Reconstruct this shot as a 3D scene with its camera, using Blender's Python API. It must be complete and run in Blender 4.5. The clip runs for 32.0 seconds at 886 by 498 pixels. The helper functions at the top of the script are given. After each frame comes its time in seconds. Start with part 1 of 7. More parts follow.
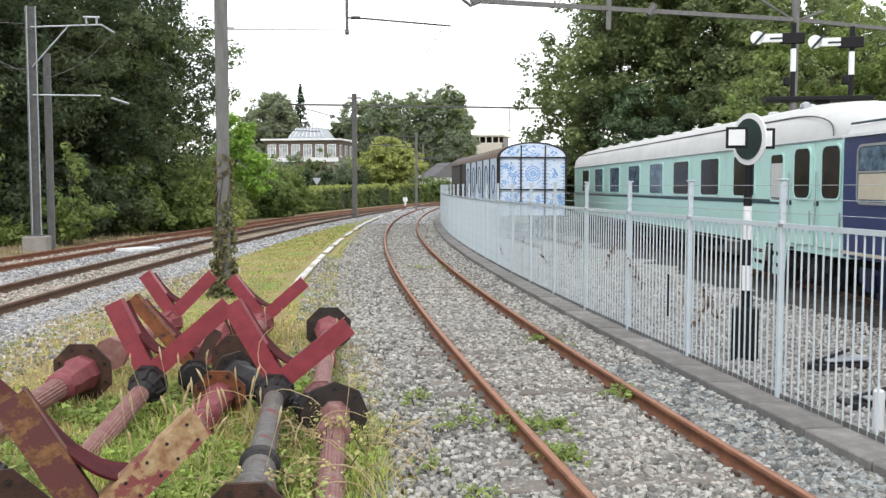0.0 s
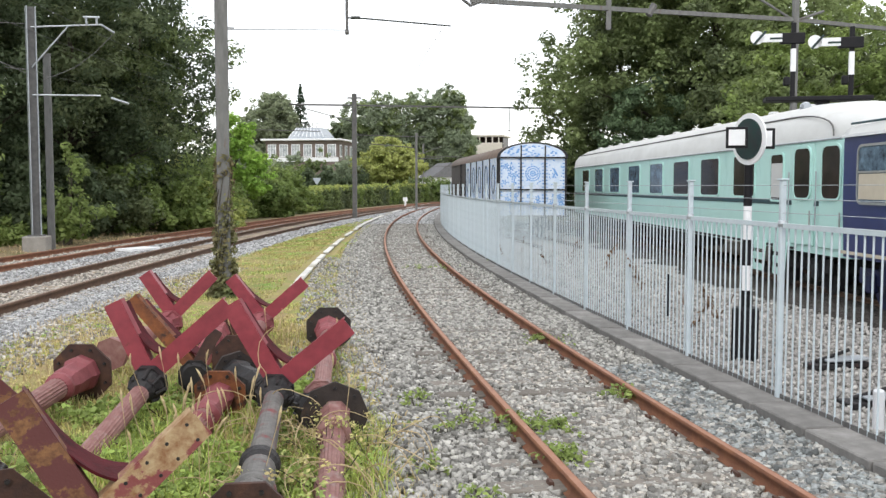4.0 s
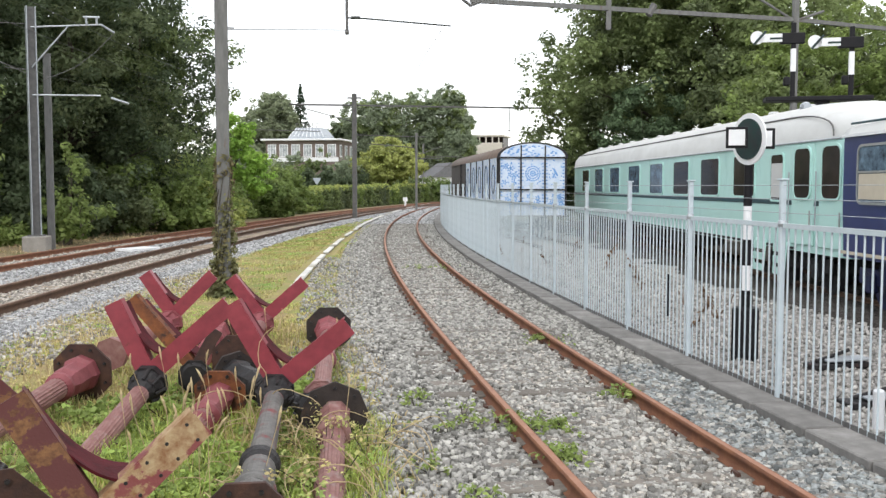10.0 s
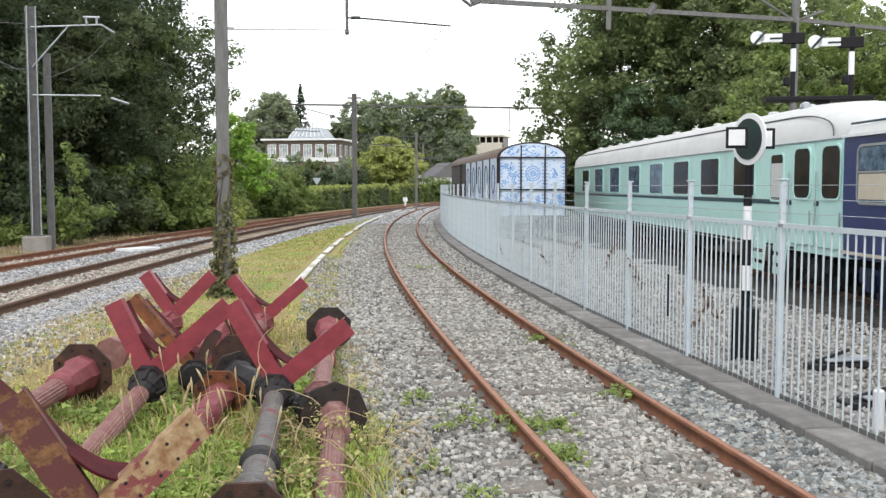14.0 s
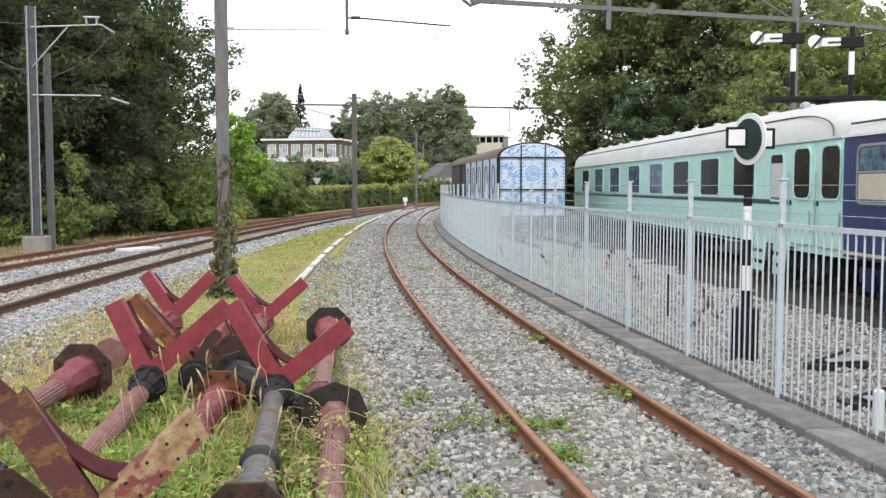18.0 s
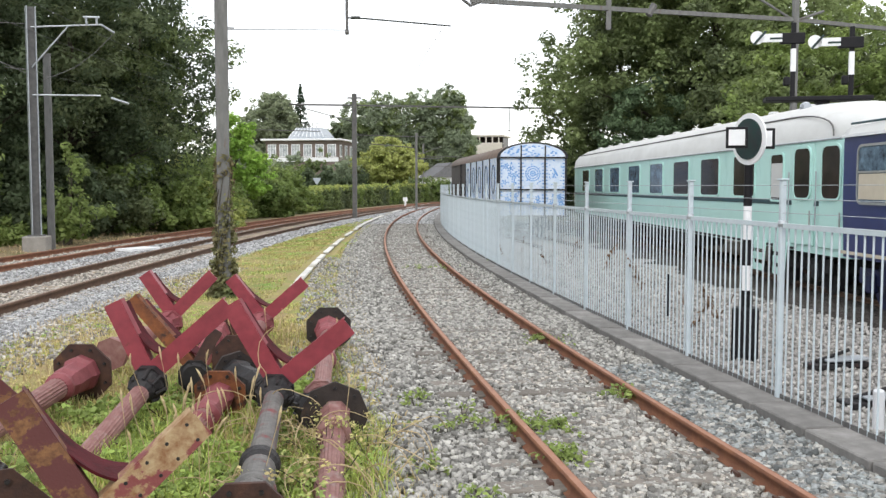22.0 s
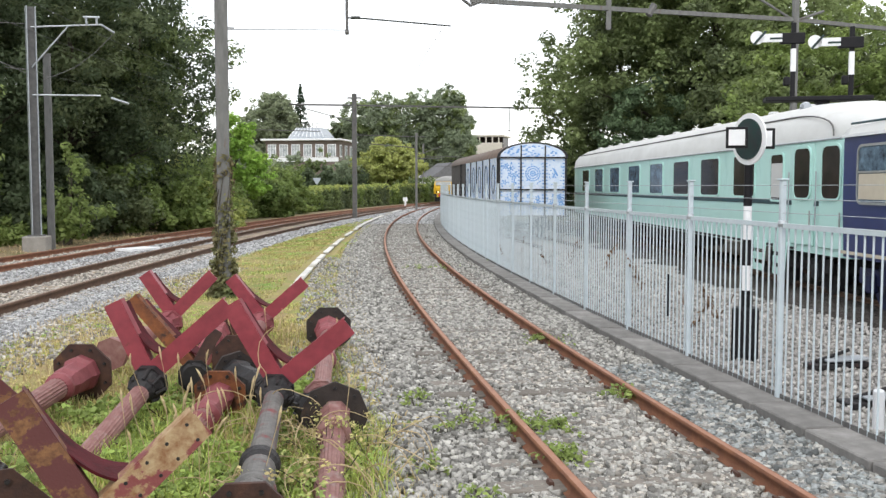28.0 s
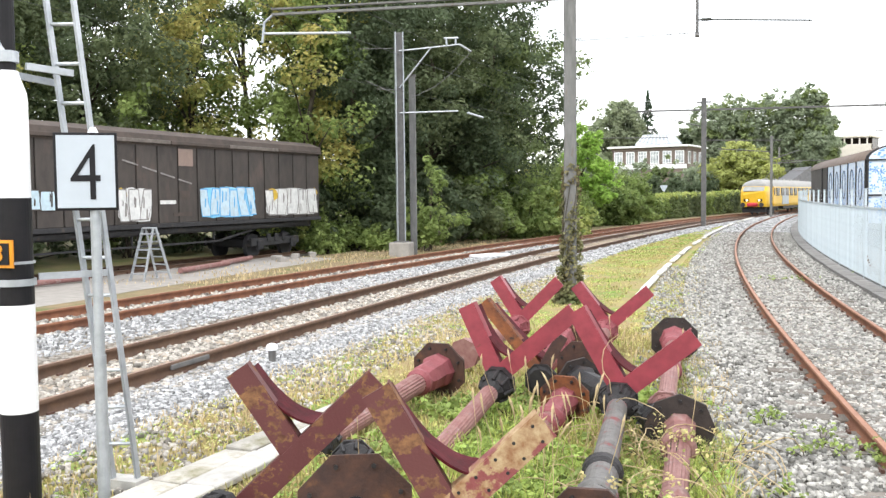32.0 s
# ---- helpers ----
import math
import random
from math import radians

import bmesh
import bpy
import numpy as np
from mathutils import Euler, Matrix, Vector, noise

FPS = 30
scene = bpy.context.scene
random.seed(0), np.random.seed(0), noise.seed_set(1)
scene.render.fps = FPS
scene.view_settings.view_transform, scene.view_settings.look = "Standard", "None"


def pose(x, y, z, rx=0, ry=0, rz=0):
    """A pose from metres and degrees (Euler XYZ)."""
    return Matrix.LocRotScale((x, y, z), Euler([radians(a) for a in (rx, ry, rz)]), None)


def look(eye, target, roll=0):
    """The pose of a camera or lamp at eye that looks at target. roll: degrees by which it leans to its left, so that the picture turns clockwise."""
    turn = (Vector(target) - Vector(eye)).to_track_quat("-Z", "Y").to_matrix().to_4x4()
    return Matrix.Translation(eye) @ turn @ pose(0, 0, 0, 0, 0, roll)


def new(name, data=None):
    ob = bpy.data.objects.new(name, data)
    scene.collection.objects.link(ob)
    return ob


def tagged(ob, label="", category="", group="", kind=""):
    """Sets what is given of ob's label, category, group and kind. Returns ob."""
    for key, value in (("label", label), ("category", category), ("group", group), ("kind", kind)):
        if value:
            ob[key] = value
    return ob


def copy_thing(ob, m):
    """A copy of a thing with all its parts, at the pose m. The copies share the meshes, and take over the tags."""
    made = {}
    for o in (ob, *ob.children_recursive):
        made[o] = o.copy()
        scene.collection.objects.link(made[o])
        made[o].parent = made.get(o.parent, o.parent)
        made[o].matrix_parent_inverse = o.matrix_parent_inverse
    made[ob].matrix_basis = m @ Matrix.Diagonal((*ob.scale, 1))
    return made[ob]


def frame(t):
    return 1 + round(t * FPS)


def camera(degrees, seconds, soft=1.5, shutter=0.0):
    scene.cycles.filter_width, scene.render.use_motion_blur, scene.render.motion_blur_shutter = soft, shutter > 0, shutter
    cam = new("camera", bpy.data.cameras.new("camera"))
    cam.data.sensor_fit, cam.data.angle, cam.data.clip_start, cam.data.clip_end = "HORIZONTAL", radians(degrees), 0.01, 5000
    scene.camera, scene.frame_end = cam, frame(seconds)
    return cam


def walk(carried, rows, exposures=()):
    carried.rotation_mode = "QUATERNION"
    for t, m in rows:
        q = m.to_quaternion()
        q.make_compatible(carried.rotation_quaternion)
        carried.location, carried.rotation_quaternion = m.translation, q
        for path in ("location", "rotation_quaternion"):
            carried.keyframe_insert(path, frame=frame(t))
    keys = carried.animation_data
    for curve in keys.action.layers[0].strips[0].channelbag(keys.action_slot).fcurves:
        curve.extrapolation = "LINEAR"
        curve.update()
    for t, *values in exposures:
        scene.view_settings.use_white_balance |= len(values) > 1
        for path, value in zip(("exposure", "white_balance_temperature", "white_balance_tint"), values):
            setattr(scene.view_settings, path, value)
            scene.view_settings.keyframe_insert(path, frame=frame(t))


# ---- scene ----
from itertools import product

# ================= camera and its walk =================
EYE = Vector((0.0, 0.0, 2.3))
cam = camera(50.83, 32.0, soft=1.4)


def aim(yaw, pitch, roll):
    """A pose at the eye: yaw to the left of +y, pitch upwards, roll, in degrees."""
    a, b = radians(yaw), radians(pitch)
    ahead = Vector((-math.sin(a) * math.cos(b), math.cos(a) * math.cos(b), math.sin(b)))
    return look(EYE, EYE + ahead, roll)


PAN = [(0.0, 0.0, -3.849, 0), (29.3, 0.0, -3.849, 0), (29.4, 0.21, -3.836, 0.02), (29.5, 1.19, -3.779, 0.06),
       (29.6, 2.459, -3.738, 0.06), (29.7, 3.977, -3.689, 0.05), (29.8, 5.211, -3.65, 0.033), (29.9, 6.099, -3.627, 0.019),
       (30.0, 7.116, -3.588, -0.006), (30.2, 8.192, -3.545, -0.033), (30.4, 9.875, -3.476, -0.078), (30.5, 10.916, -3.433, -0.105),
       (30.6, 12.117, -3.394, -0.163), (30.7, 14.019, -3.331, -0.254), (30.8, 15.888, -3.269, -0.343), (30.9, 17.156, -3.227, -0.404),
       (31.0, 18.09, -3.196, -0.449), (31.1, 19.224, -3.216, -0.518), (31.2, 21.023, -3.247, -0.628), (31.3, 22.529, -3.053, -0.672),
       (31.4, 23.281, -2.956, -0.695), (31.5, 23.347, -2.947, -0.696), (31.8, 23.347, -2.947, -0.696), (31.9, 22.627, -3.04, -0.675),
       (32.0, 21.023, -3.247, -0.628)]
walk(cam, [(t, aim(*a)) for t, *a in PAN], exposures=[(0.0, 0.14), (29.3, 0.14), (30.0, 0.3), (30.8, 0.48), (31.2, 0.74), (32.0, 0.78)])

# ================= world, sun, exposure =================
world = bpy.data.worlds.new("overcast_sky")
scene.world = world
world.use_nodes = True
wn, wl = world.node_tree.nodes, world.node_tree.links
wn.clear()
sky = wn.new("ShaderNodeTexSky")
sky.sky_type, sky.sun_disc = "NISHITA", False
sky.sun_elevation, sky.sun_rotation = radians(48), radians(60)
sky.air_density, sky.dust_density = 1.0, 3.0
bg_sky, bg_cloud, add = wn.new("ShaderNodeBackground"), wn.new("ShaderNodeBackground"), wn.new("ShaderNodeAddShader")
bg_sky.inputs["Strength"].default_value = 0.05
coord, cloud, ramp = wn.new("ShaderNodeTexCoord"), wn.new("ShaderNodeTexNoise"), wn.new("ShaderNodeValToRGB")
cloud.inputs["Scale"].default_value, cloud.inputs["Detail"].default_value = 2.2, 5.0
ramp.color_ramp.elements[0].color, ramp.color_ramp.elements[1].color = (0.86, 0.88, 0.91, 1), (1.0, 1.0, 1.0, 1)
bg_cloud.inputs["Strength"].default_value = 1.35
out = wn.new("ShaderNodeOutputWorld")
wl.new(coord.outputs["Generated"], cloud.inputs["Vector"])
wl.new(cloud.outputs["Fac"], ramp.inputs["Fac"])
wl.new(ramp.outputs["Color"], bg_cloud.inputs["Color"])
wl.new(sky.outputs["Color"], bg_sky.inputs["Color"])
wl.new(bg_sky.outputs["Background"], add.inputs[0])
wl.new(bg_cloud.outputs["Background"], add.inputs[1])
wl.new(add.outputs["Shader"], out.inputs["Surface"])

sun = new("sun", bpy.data.lights.new("sun", "SUN"))
sun.data.energy, sun.data.angle, sun.data.color = 1.2, radians(18), (1.0, 0.96, 0.9)
sun.matrix_world = look((-6, -22, 30), (0, 12, 0))

# ================= materials =================


def colour(c):
    return (*c, 1.0)


def material(name, base, dark=None, scale=6.0, rough=0.7, metal=0.0, bump=0.0, bump_scale=40.0, wear=None, wear_scale=3.0,
             wear_from=0.55, wear_to=0.7, wear_rough=0.9, vary=0.0, by="object", coords="Object", spec=0.4, translucent=0.0, stretch=(1, 1, 1)):
    """Two colours mixed by a fine noise, a third in coarse worn patches, fine relief and a change from piece to piece."""
    m = bpy.data.materials.new(name)
    m.use_nodes = True
    n, l = m.node_tree.nodes, m.node_tree.links
    n.clear()
    o, b, tc = n.new("ShaderNodeOutputMaterial"), n.new("ShaderNodeBsdfPrincipled"), n.new("ShaderNodeTexCoord")
    mp = n.new("ShaderNodeMapping")
    mp.inputs["Scale"].default_value = stretch
    l.new(tc.outputs[coords], mp.inputs["Vector"])
    b.inputs["Roughness"].default_value, b.inputs["Metallic"].default_value = rough, metal
    b.inputs["Specular IOR Level"].default_value = spec
    dark = dark or tuple(x * 0.72 for x in base)

    def noise_fac(s, detail, lo, hi):
        t, r = n.new("ShaderNodeTexNoise"), n.new("ShaderNodeMapRange")
        t.inputs["Scale"].default_value, t.inputs["Detail"].default_value, t.inputs["Roughness"].default_value = s, detail, 0.65
        l.new(mp.outputs["Vector"], t.inputs["Vector"])
        r.inputs["From Min"].default_value, r.inputs["From Max"].default_value = lo, hi
        l.new(t.outputs["Fac"], r.inputs["Value"])
        return r.outputs["Result"]

    def mix(fac, a, c):
        x = n.new("ShaderNodeMix")
        x.data_type = "RGBA"
        l.new(fac, x.inputs["Factor"])
        for s, v in (("A", a), ("B", c)):
            sock = x.inputs[6 if s == "A" else 7]
            if isinstance(v, tuple):
                sock.default_value = colour(v)
            else:
                l.new(v, sock)
        return x.outputs[2]

    col = mix(noise_fac(scale, 6.0, 0.33, 0.67), dark, base)
    if wear:
        w = noise_fac(wear_scale, 8.0, wear_from, wear_to)
        col = mix(w, col, wear)
        rr = n.new("ShaderNodeMapRange")
        rr.inputs["To Min"].default_value, rr.inputs["To Max"].default_value = rough, wear_rough
        l.new(w, rr.inputs["Value"])
        l.new(rr.outputs["Result"], b.inputs["Roughness"])
    if vary:
        src = n.new("ShaderNodeObjectInfo").outputs["Random"] if by == "object" else n.new("ShaderNodeNewGeometry").outputs["Random Per Island"]
        r = n.new("ShaderNodeMapRange")
        r.inputs["To Min"].default_value, r.inputs["To Max"].default_value = 1 - vary, 1 + vary
        l.new(src, r.inputs["Value"])
        hs = n.new("ShaderNodeHueSaturation")
        l.new(r.outputs["Result"], hs.inputs["Value"])
        l.new(col, hs.inputs["Color"])
        col = hs.outputs["Color"]
    l.new(col, b.inputs["Base Color"])
    if bump:
        t, bp = n.new("ShaderNodeTexNoise"), n.new("ShaderNodeBump")
        t.inputs["Scale"].default_value, t.inputs["Detail"].default_value = bump_scale, 8.0
        l.new(mp.outputs["Vector"], t.inputs["Vector"])
        bp.inputs["Strength"].default_value, bp.inputs["Distance"].default_value = bump, 0.02
        l.new(t.outputs["Fac"], bp.inputs["Height"])
        l.new(bp.outputs["Normal"], b.inputs["Normal"])
    if translucent:
        tr, ms = n.new("ShaderNodeBsdfTranslucent"), n.new("ShaderNodeMixShader")
        l.new(col, tr.inputs["Color"])
        ms.inputs["Fac"].default_value = translucent
        l.new(b.outputs["BSDF"], ms.inputs[1])
        l.new(tr.outputs["BSDF"], ms.inputs[2])
        l.new(ms.outputs["Shader"], o.inputs["Surface"])
    else:
        l.new(b.outputs["BSDF"], o.inputs["Surface"])
    return m


def leafy(name, a, b, translucent=0.5, vary=0.3):
    """Leaves: the colour changes from clump to clump and from leaf to leaf."""
    return material(name, a, dark=b, scale=0.55, rough=0.55, vary=vary, by="island", translucent=translucent, spec=0.18)


M = {}
M["maroon"] = material("maroon_paint", (0.265, 0.043, 0.058), dark=(0.19, 0.03, 0.042), scale=7, rough=0.36, bump=0.05, bump_scale=60,
                       wear=(0.10, 0.04, 0.022), wear_scale=3.4, wear_from=0.62, wear_to=0.7)
# darker copy of the maroon, which paints the shade on the bracket strips
M["maroon_dark"] = material("shaded_maroon_paint", (0.085, 0.011, 0.016), dark=(0.035, 0.006, 0.008), scale=6, rough=0.8, bump=0.2, spec=0.15)
M["maroon_ped"] = material("chalky_maroon_paint", (0.25, 0.07, 0.08), dark=(0.18, 0.042, 0.05), scale=8, rough=0.6, bump=0.2, bump_scale=50,
                           wear=(0.2, 0.12, 0.11), wear_scale=4, wear_from=0.6, wear_to=0.75)
M["maroon_faded"] = material("faded_maroon_paint", (0.26, 0.145, 0.13), dark=(0.175, 0.07, 0.066), scale=9, rough=0.65, bump=0.2, bump_scale=50,
                             wear=(0.29, 0.25, 0.24), wear_scale=5, wear_from=0.56, wear_to=0.74)
M["rusty"] = material("flaking_rust", (0.4, 0.3, 0.175), dark=(0.2, 0.09, 0.04), scale=13, rough=0.85, bump=0.25, bump_scale=45,
                      wear=(0.19, 0.05, 0.05), wear_scale=3.0, wear_from=0.505, wear_to=0.53, wear_rough=0.5)
M["rusty_red"] = material("flaking_maroon_over_rust", (0.24, 0.125, 0.055), dark=(0.085, 0.034, 0.022), scale=15, rough=0.9, bump=0.15, bump_scale=45,
                          wear=(0.092, 0.026, 0.026), wear_scale=6.5, wear_from=0.43, wear_to=0.46, wear_rough=0.55)
M["rust_plate"] = material("rusted_plate", (0.085, 0.04, 0.027), dark=(0.035, 0.02, 0.018), scale=6, rough=0.8, bump=0.35, bump_scale=40,
                           wear=(0.17, 0.075, 0.03), wear_scale=4.0, wear_from=0.58, wear_to=0.72)
M["dark_plate"] = material("blackened_plate", (0.045, 0.034, 0.03), dark=(0.02, 0.016, 0.015), scale=6, rough=0.75, bump=0.3, wear=(0.09, 0.05, 0.03), wear_scale=4, wear_from=0.58, wear_to=0.72)
M["rust_orange"] = material("orange_rust", (0.24, 0.085, 0.03), dark=(0.11, 0.04, 0.022), scale=7, rough=0.85, bump=0.4, bump_scale=40,
                            wear=(0.05, 0.03, 0.025), wear_scale=5, wear_from=0.52, wear_to=0.62)
M["black_iron"] = material("black_iron", (0.022, 0.02, 0.021), dark=(0.01, 0.009, 0.01), scale=20, rough=0.6, bump=0.4, bump_scale=60,
                           wear=(0.1, 0.05, 0.04), wear_scale=7, wear_from=0.6, wear_to=0.75)
M["grey_iron"] = material("grey_primer", (0.15, 0.146, 0.14), dark=(0.075, 0.071, 0.066), scale=10, rough=0.6, bump=0.2,
                          wear=(0.19, 0.05, 0.05), wear_scale=4, wear_from=0.55, wear_to=0.66)
M["rail_rust"] = material("rail_rust", (0.24, 0.105, 0.055), dark=(0.16, 0.066, 0.037), scale=5, rough=0.8, bump=0.25, bump_scale=50,
                          wear=(0.11, 0.05, 0.035), wear_scale=2.2, wear_from=0.5, wear_to=0.75)
M["rail_brown"] = material("brown_rail", (0.125, 0.072, 0.043), dark=(0.075, 0.043, 0.028), scale=5, rough=0.75, bump=0.2, bump_scale=50)
M["rail_top"] = material("worn_rail_head", (0.3, 0.2, 0.15), dark=(0.2, 0.12, 0.085), scale=8, rough=0.5, metal=0.25)
M["rail_top_rust"] = material("rusty_rail_head", (0.33, 0.17, 0.105), dark=(0.24, 0.11, 0.065), scale=8, rough=0.65)
M["sleeper_wood"] = material("weathered_sleeper", (0.21, 0.19, 0.165), dark=(0.13, 0.115, 0.1), scale=9, rough=0.9, bump=0.5, bump_scale=18, vary=0.2, stretch=(1, 6, 6))
M["sleeper_concrete"] = material("sleeper_concrete", (0.37, 0.31, 0.24), dark=(0.27, 0.215, 0.16), scale=12, rough=0.9, bump=0.3, vary=0.15)
M["fastener"] = material("rusted_fastener", (0.1, 0.05, 0.035), rough=0.8, bump=0.3)
M["stone"] = material("ballast_stone", (0.41, 0.402, 0.372), dark=(0.2, 0.195, 0.18), scale=26, rough=0.9, vary=0.58, by="island", bump=0.2, bump_scale=60)
M["stone_blue"] = material("bluish_ballast_stone", (0.31, 0.33, 0.327), dark=(0.15, 0.163, 0.163), scale=26, rough=0.85, vary=0.68, by="island")
M["stone_pale"] = material("pale_ballast_stone", (0.44, 0.445, 0.448), dark=(0.22, 0.224, 0.226), scale=22, rough=0.9, vary=0.6, by="island")
M["stone_warm"] = material("brown_ballast_stone", (0.46, 0.435, 0.39), dark=(0.23, 0.208, 0.18), scale=22, rough=0.9, vary=0.6, by="island")
M["stone_yard"] = material("pale_yard_stone", (0.46, 0.447, 0.425), dark=(0.28, 0.267, 0.248), scale=22, rough=0.9, vary=0.5, by="island")


def gravel(name, a, b, c, cell=22.0, bump=1.0, tint=None):
    """Fine stones as cells, each of its own grey, with dark joints as relief, and coarse stains."""
    m = bpy.data.materials.new(name)
    m.use_nodes = True
    n, l = m.node_tree.nodes, m.node_tree.links
    b_, tc = n["Principled BSDF"], n.new("ShaderNodeTexCoord")
    v, v2 = n.new("ShaderNodeTexVoronoi"), n.new("ShaderNodeTexVoronoi")
    v.inputs["Scale"].default_value = v2.inputs["Scale"].default_value = cell
    v2.feature = "DISTANCE_TO_EDGE"
    sp, r = n.new("ShaderNodeSeparateColor"), n.new("ShaderNodeValToRGB")
    r.color_ramp.elements[0].color, r.color_ramp.elements[1].color = colour(a), colour(c)
    r.color_ramp.elements.new(0.5).color = colour(b)
    for x in (v, v2):
        l.new(tc.outputs["Object"], x.inputs["Vector"])
    l.new(v.outputs["Color"], sp.inputs["Color"])
    l.new(sp.outputs["Red"], r.inputs["Fac"])
    big, br = n.new("ShaderNodeTexNoise"), n.new("ShaderNodeMapRange")
    big.inputs["Scale"].default_value, big.inputs["Detail"].default_value = 0.5, 6.0
    l.new(tc.outputs["Object"], big.inputs["Vector"])
    br.inputs["From Min"].default_value, br.inputs["From Max"].default_value = 0.45, 0.75
    l.new(big.outputs["Fac"], br.inputs["Value"])
    mx = n.new("ShaderNodeMix")
    mx.data_type = "RGBA"
    l.new(br.outputs["Result"], mx.inputs["Factor"])
    l.new(r.outputs["Color"], mx.inputs[6])
    mx.inputs[7].default_value = colour(tint or b)
    l.new(mx.outputs[2], b_.inputs["Base Color"])
    b_.inputs["Roughness"].default_value = 0.95
    b_.inputs["Specular IOR Level"].default_value = 0.2
    mr, bp = n.new("ShaderNodeMapRange"), n.new("ShaderNodeBump")
    mr.inputs["From Max"].default_value = 0.25
    l.new(v2.outputs["Distance"], mr.inputs["Value"])
    l.new(mr.outputs["Result"], bp.inputs["Height"])
    bp.inputs["Strength"].default_value, bp.inputs["Distance"].default_value = bump, 0.03
    l.new(bp.outputs["Normal"], b_.inputs["Normal"])
    return m


# siding bed darker than its stones, which paints shade into their gaps
M["ballast"] = gravel("ballast_gravel", (0.07, 0.068, 0.062), (0.17, 0.165, 0.15), (0.3, 0.295, 0.275), 20, 1.0, (0.2, 0.175, 0.14))
M["ballast_left"] = gravel("brownish_ballast_gravel", (0.12, 0.1, 0.08), (0.26, 0.235, 0.2), (0.4, 0.38, 0.35), 18, 1.0, (0.36, 0.305, 0.24))
M["dust"] = gravel("dusty_grey_gravel", (0.25, 0.245, 0.24), (0.34, 0.335, 0.325), (0.43, 0.425, 0.415), 18, 0.7, (0.33, 0.31, 0.28))
M["yard"] = gravel("yard_gravel", (0.27, 0.26, 0.25), (0.4, 0.385, 0.365), (0.54, 0.53, 0.51), 24, 0.9, (0.4, 0.37, 0.33))
# dark track ballast, with the coaches' shade mixed into its colour
M["dark_ballast"] = gravel("dark_shaded_ballast_gravel", (0.03, 0.027, 0.025), (0.085, 0.075, 0.066), (0.17, 0.155, 0.14), 20, 1.0, (0.06, 0.052, 0.045))
M["earth"] = material("grassy_earth", (0.135, 0.14, 0.045), dark=(0.19, 0.15, 0.075), scale=1.1, rough=0.95, bump=0.7, bump_scale=16,
                      wear=(0.07, 0.11, 0.025), wear_scale=0.5, wear_from=0.5, wear_to=0.7)
M["turf"] = material("mossy_turf", (0.32, 0.295, 0.12), dark=(0.27, 0.2, 0.12), scale=2.6, rough=0.95, bump=0.8, bump_scale=24,
                     wear=(0.2, 0.25, 0.075), wear_scale=0.9, wear_from=0.5, wear_to=0.62, spec=0.08)
M["dry"] = material("dry_verge", (0.24, 0.185, 0.1), dark=(0.17, 0.13, 0.075), scale=3, rough=0.95, bump=0.7, bump_scale=24,
                    wear=(0.11, 0.13, 0.04), wear_scale=0.9, wear_from=0.5, wear_to=0.65)
M["blade"] = material("grass_blade", (0.45, 0.42, 0.135), dark=(0.45, 0.36, 0.19), scale=1.6, rough=0.7, vary=0.5, by="island", translucent=0.2,
                      wear=(0.34, 0.42, 0.13), wear_scale=0.8, wear_from=0.48, wear_to=0.58, wear_rough=0.7, spec=0.08)
M["weed_blade"] = material("green_grass_blade", (0.34, 0.46, 0.11), dark=(0.44, 0.46, 0.14), scale=1.5, rough=0.7, vary=0.5, by="island", translucent=0.22, spec=0.08)
M["cover_leaf"] = material("ground_cover_leaf", (0.46, 0.45, 0.17), dark=(0.52, 0.42, 0.22), scale=2.2, rough=0.7, vary=0.4, by="island", translucent=0.3,
                           wear=(0.34, 0.5, 0.15), wear_scale=0.9, wear_from=0.46, wear_to=0.58, wear_rough=0.7, spec=0.08)
M["straw"] = material("dry_straw", (0.56, 0.46, 0.29), dark=(0.44, 0.34, 0.19), scale=3, rough=0.8, vary=0.3, by="island", translucent=0.25, spec=0.08)
M["vine"] = material("dead_brown_leaf", (0.2, 0.125, 0.08), dark=(0.13, 0.085, 0.055), scale=6, rough=0.85, vary=0.3, by="island", spec=0.1)
M["concrete"] = material("pale_concrete", (0.5, 0.49, 0.46), dark=(0.38, 0.37, 0.345), scale=7, rough=0.9, bump=0.25, bump_scale=50,
                         wear=(0.26, 0.25, 0.21), wear_scale=2.5, wear_from=0.55, wear_to=0.75, vary=0.12)
M["trough"] = material("dirty_trough_concrete", (0.46, 0.44, 0.4), dark=(0.3, 0.285, 0.25), scale=5, rough=0.95, bump=0.4, bump_scale=40,
                       wear=(0.18, 0.17, 0.1), wear_scale=2.2, wear_from=0.5, wear_to=0.66, vary=0.2)
M["trough_white"] = material("bleached_trough_cover", (0.68, 0.67, 0.64), dark=(0.52, 0.51, 0.48), scale=6, rough=0.9, bump=0.25, wear=(0.32, 0.3, 0.24), wear_scale=2.0, wear_from=0.6, wear_to=0.75, vary=0.12)
M["kerb"] = material("worn_concrete_kerb", (0.215, 0.208, 0.198), dark=(0.135, 0.13, 0.124), scale=5, rough=0.9, bump=0.35, bump_scale=45,
                     wear=(0.27, 0.262, 0.25), wear_scale=3, wear_from=0.58, wear_to=0.75, vary=0.15)
M["apron"] = material("old_paving", (0.33, 0.31, 0.285), dark=(0.24, 0.225, 0.205), scale=3, rough=0.9, bump=0.25, bump_scale=40)
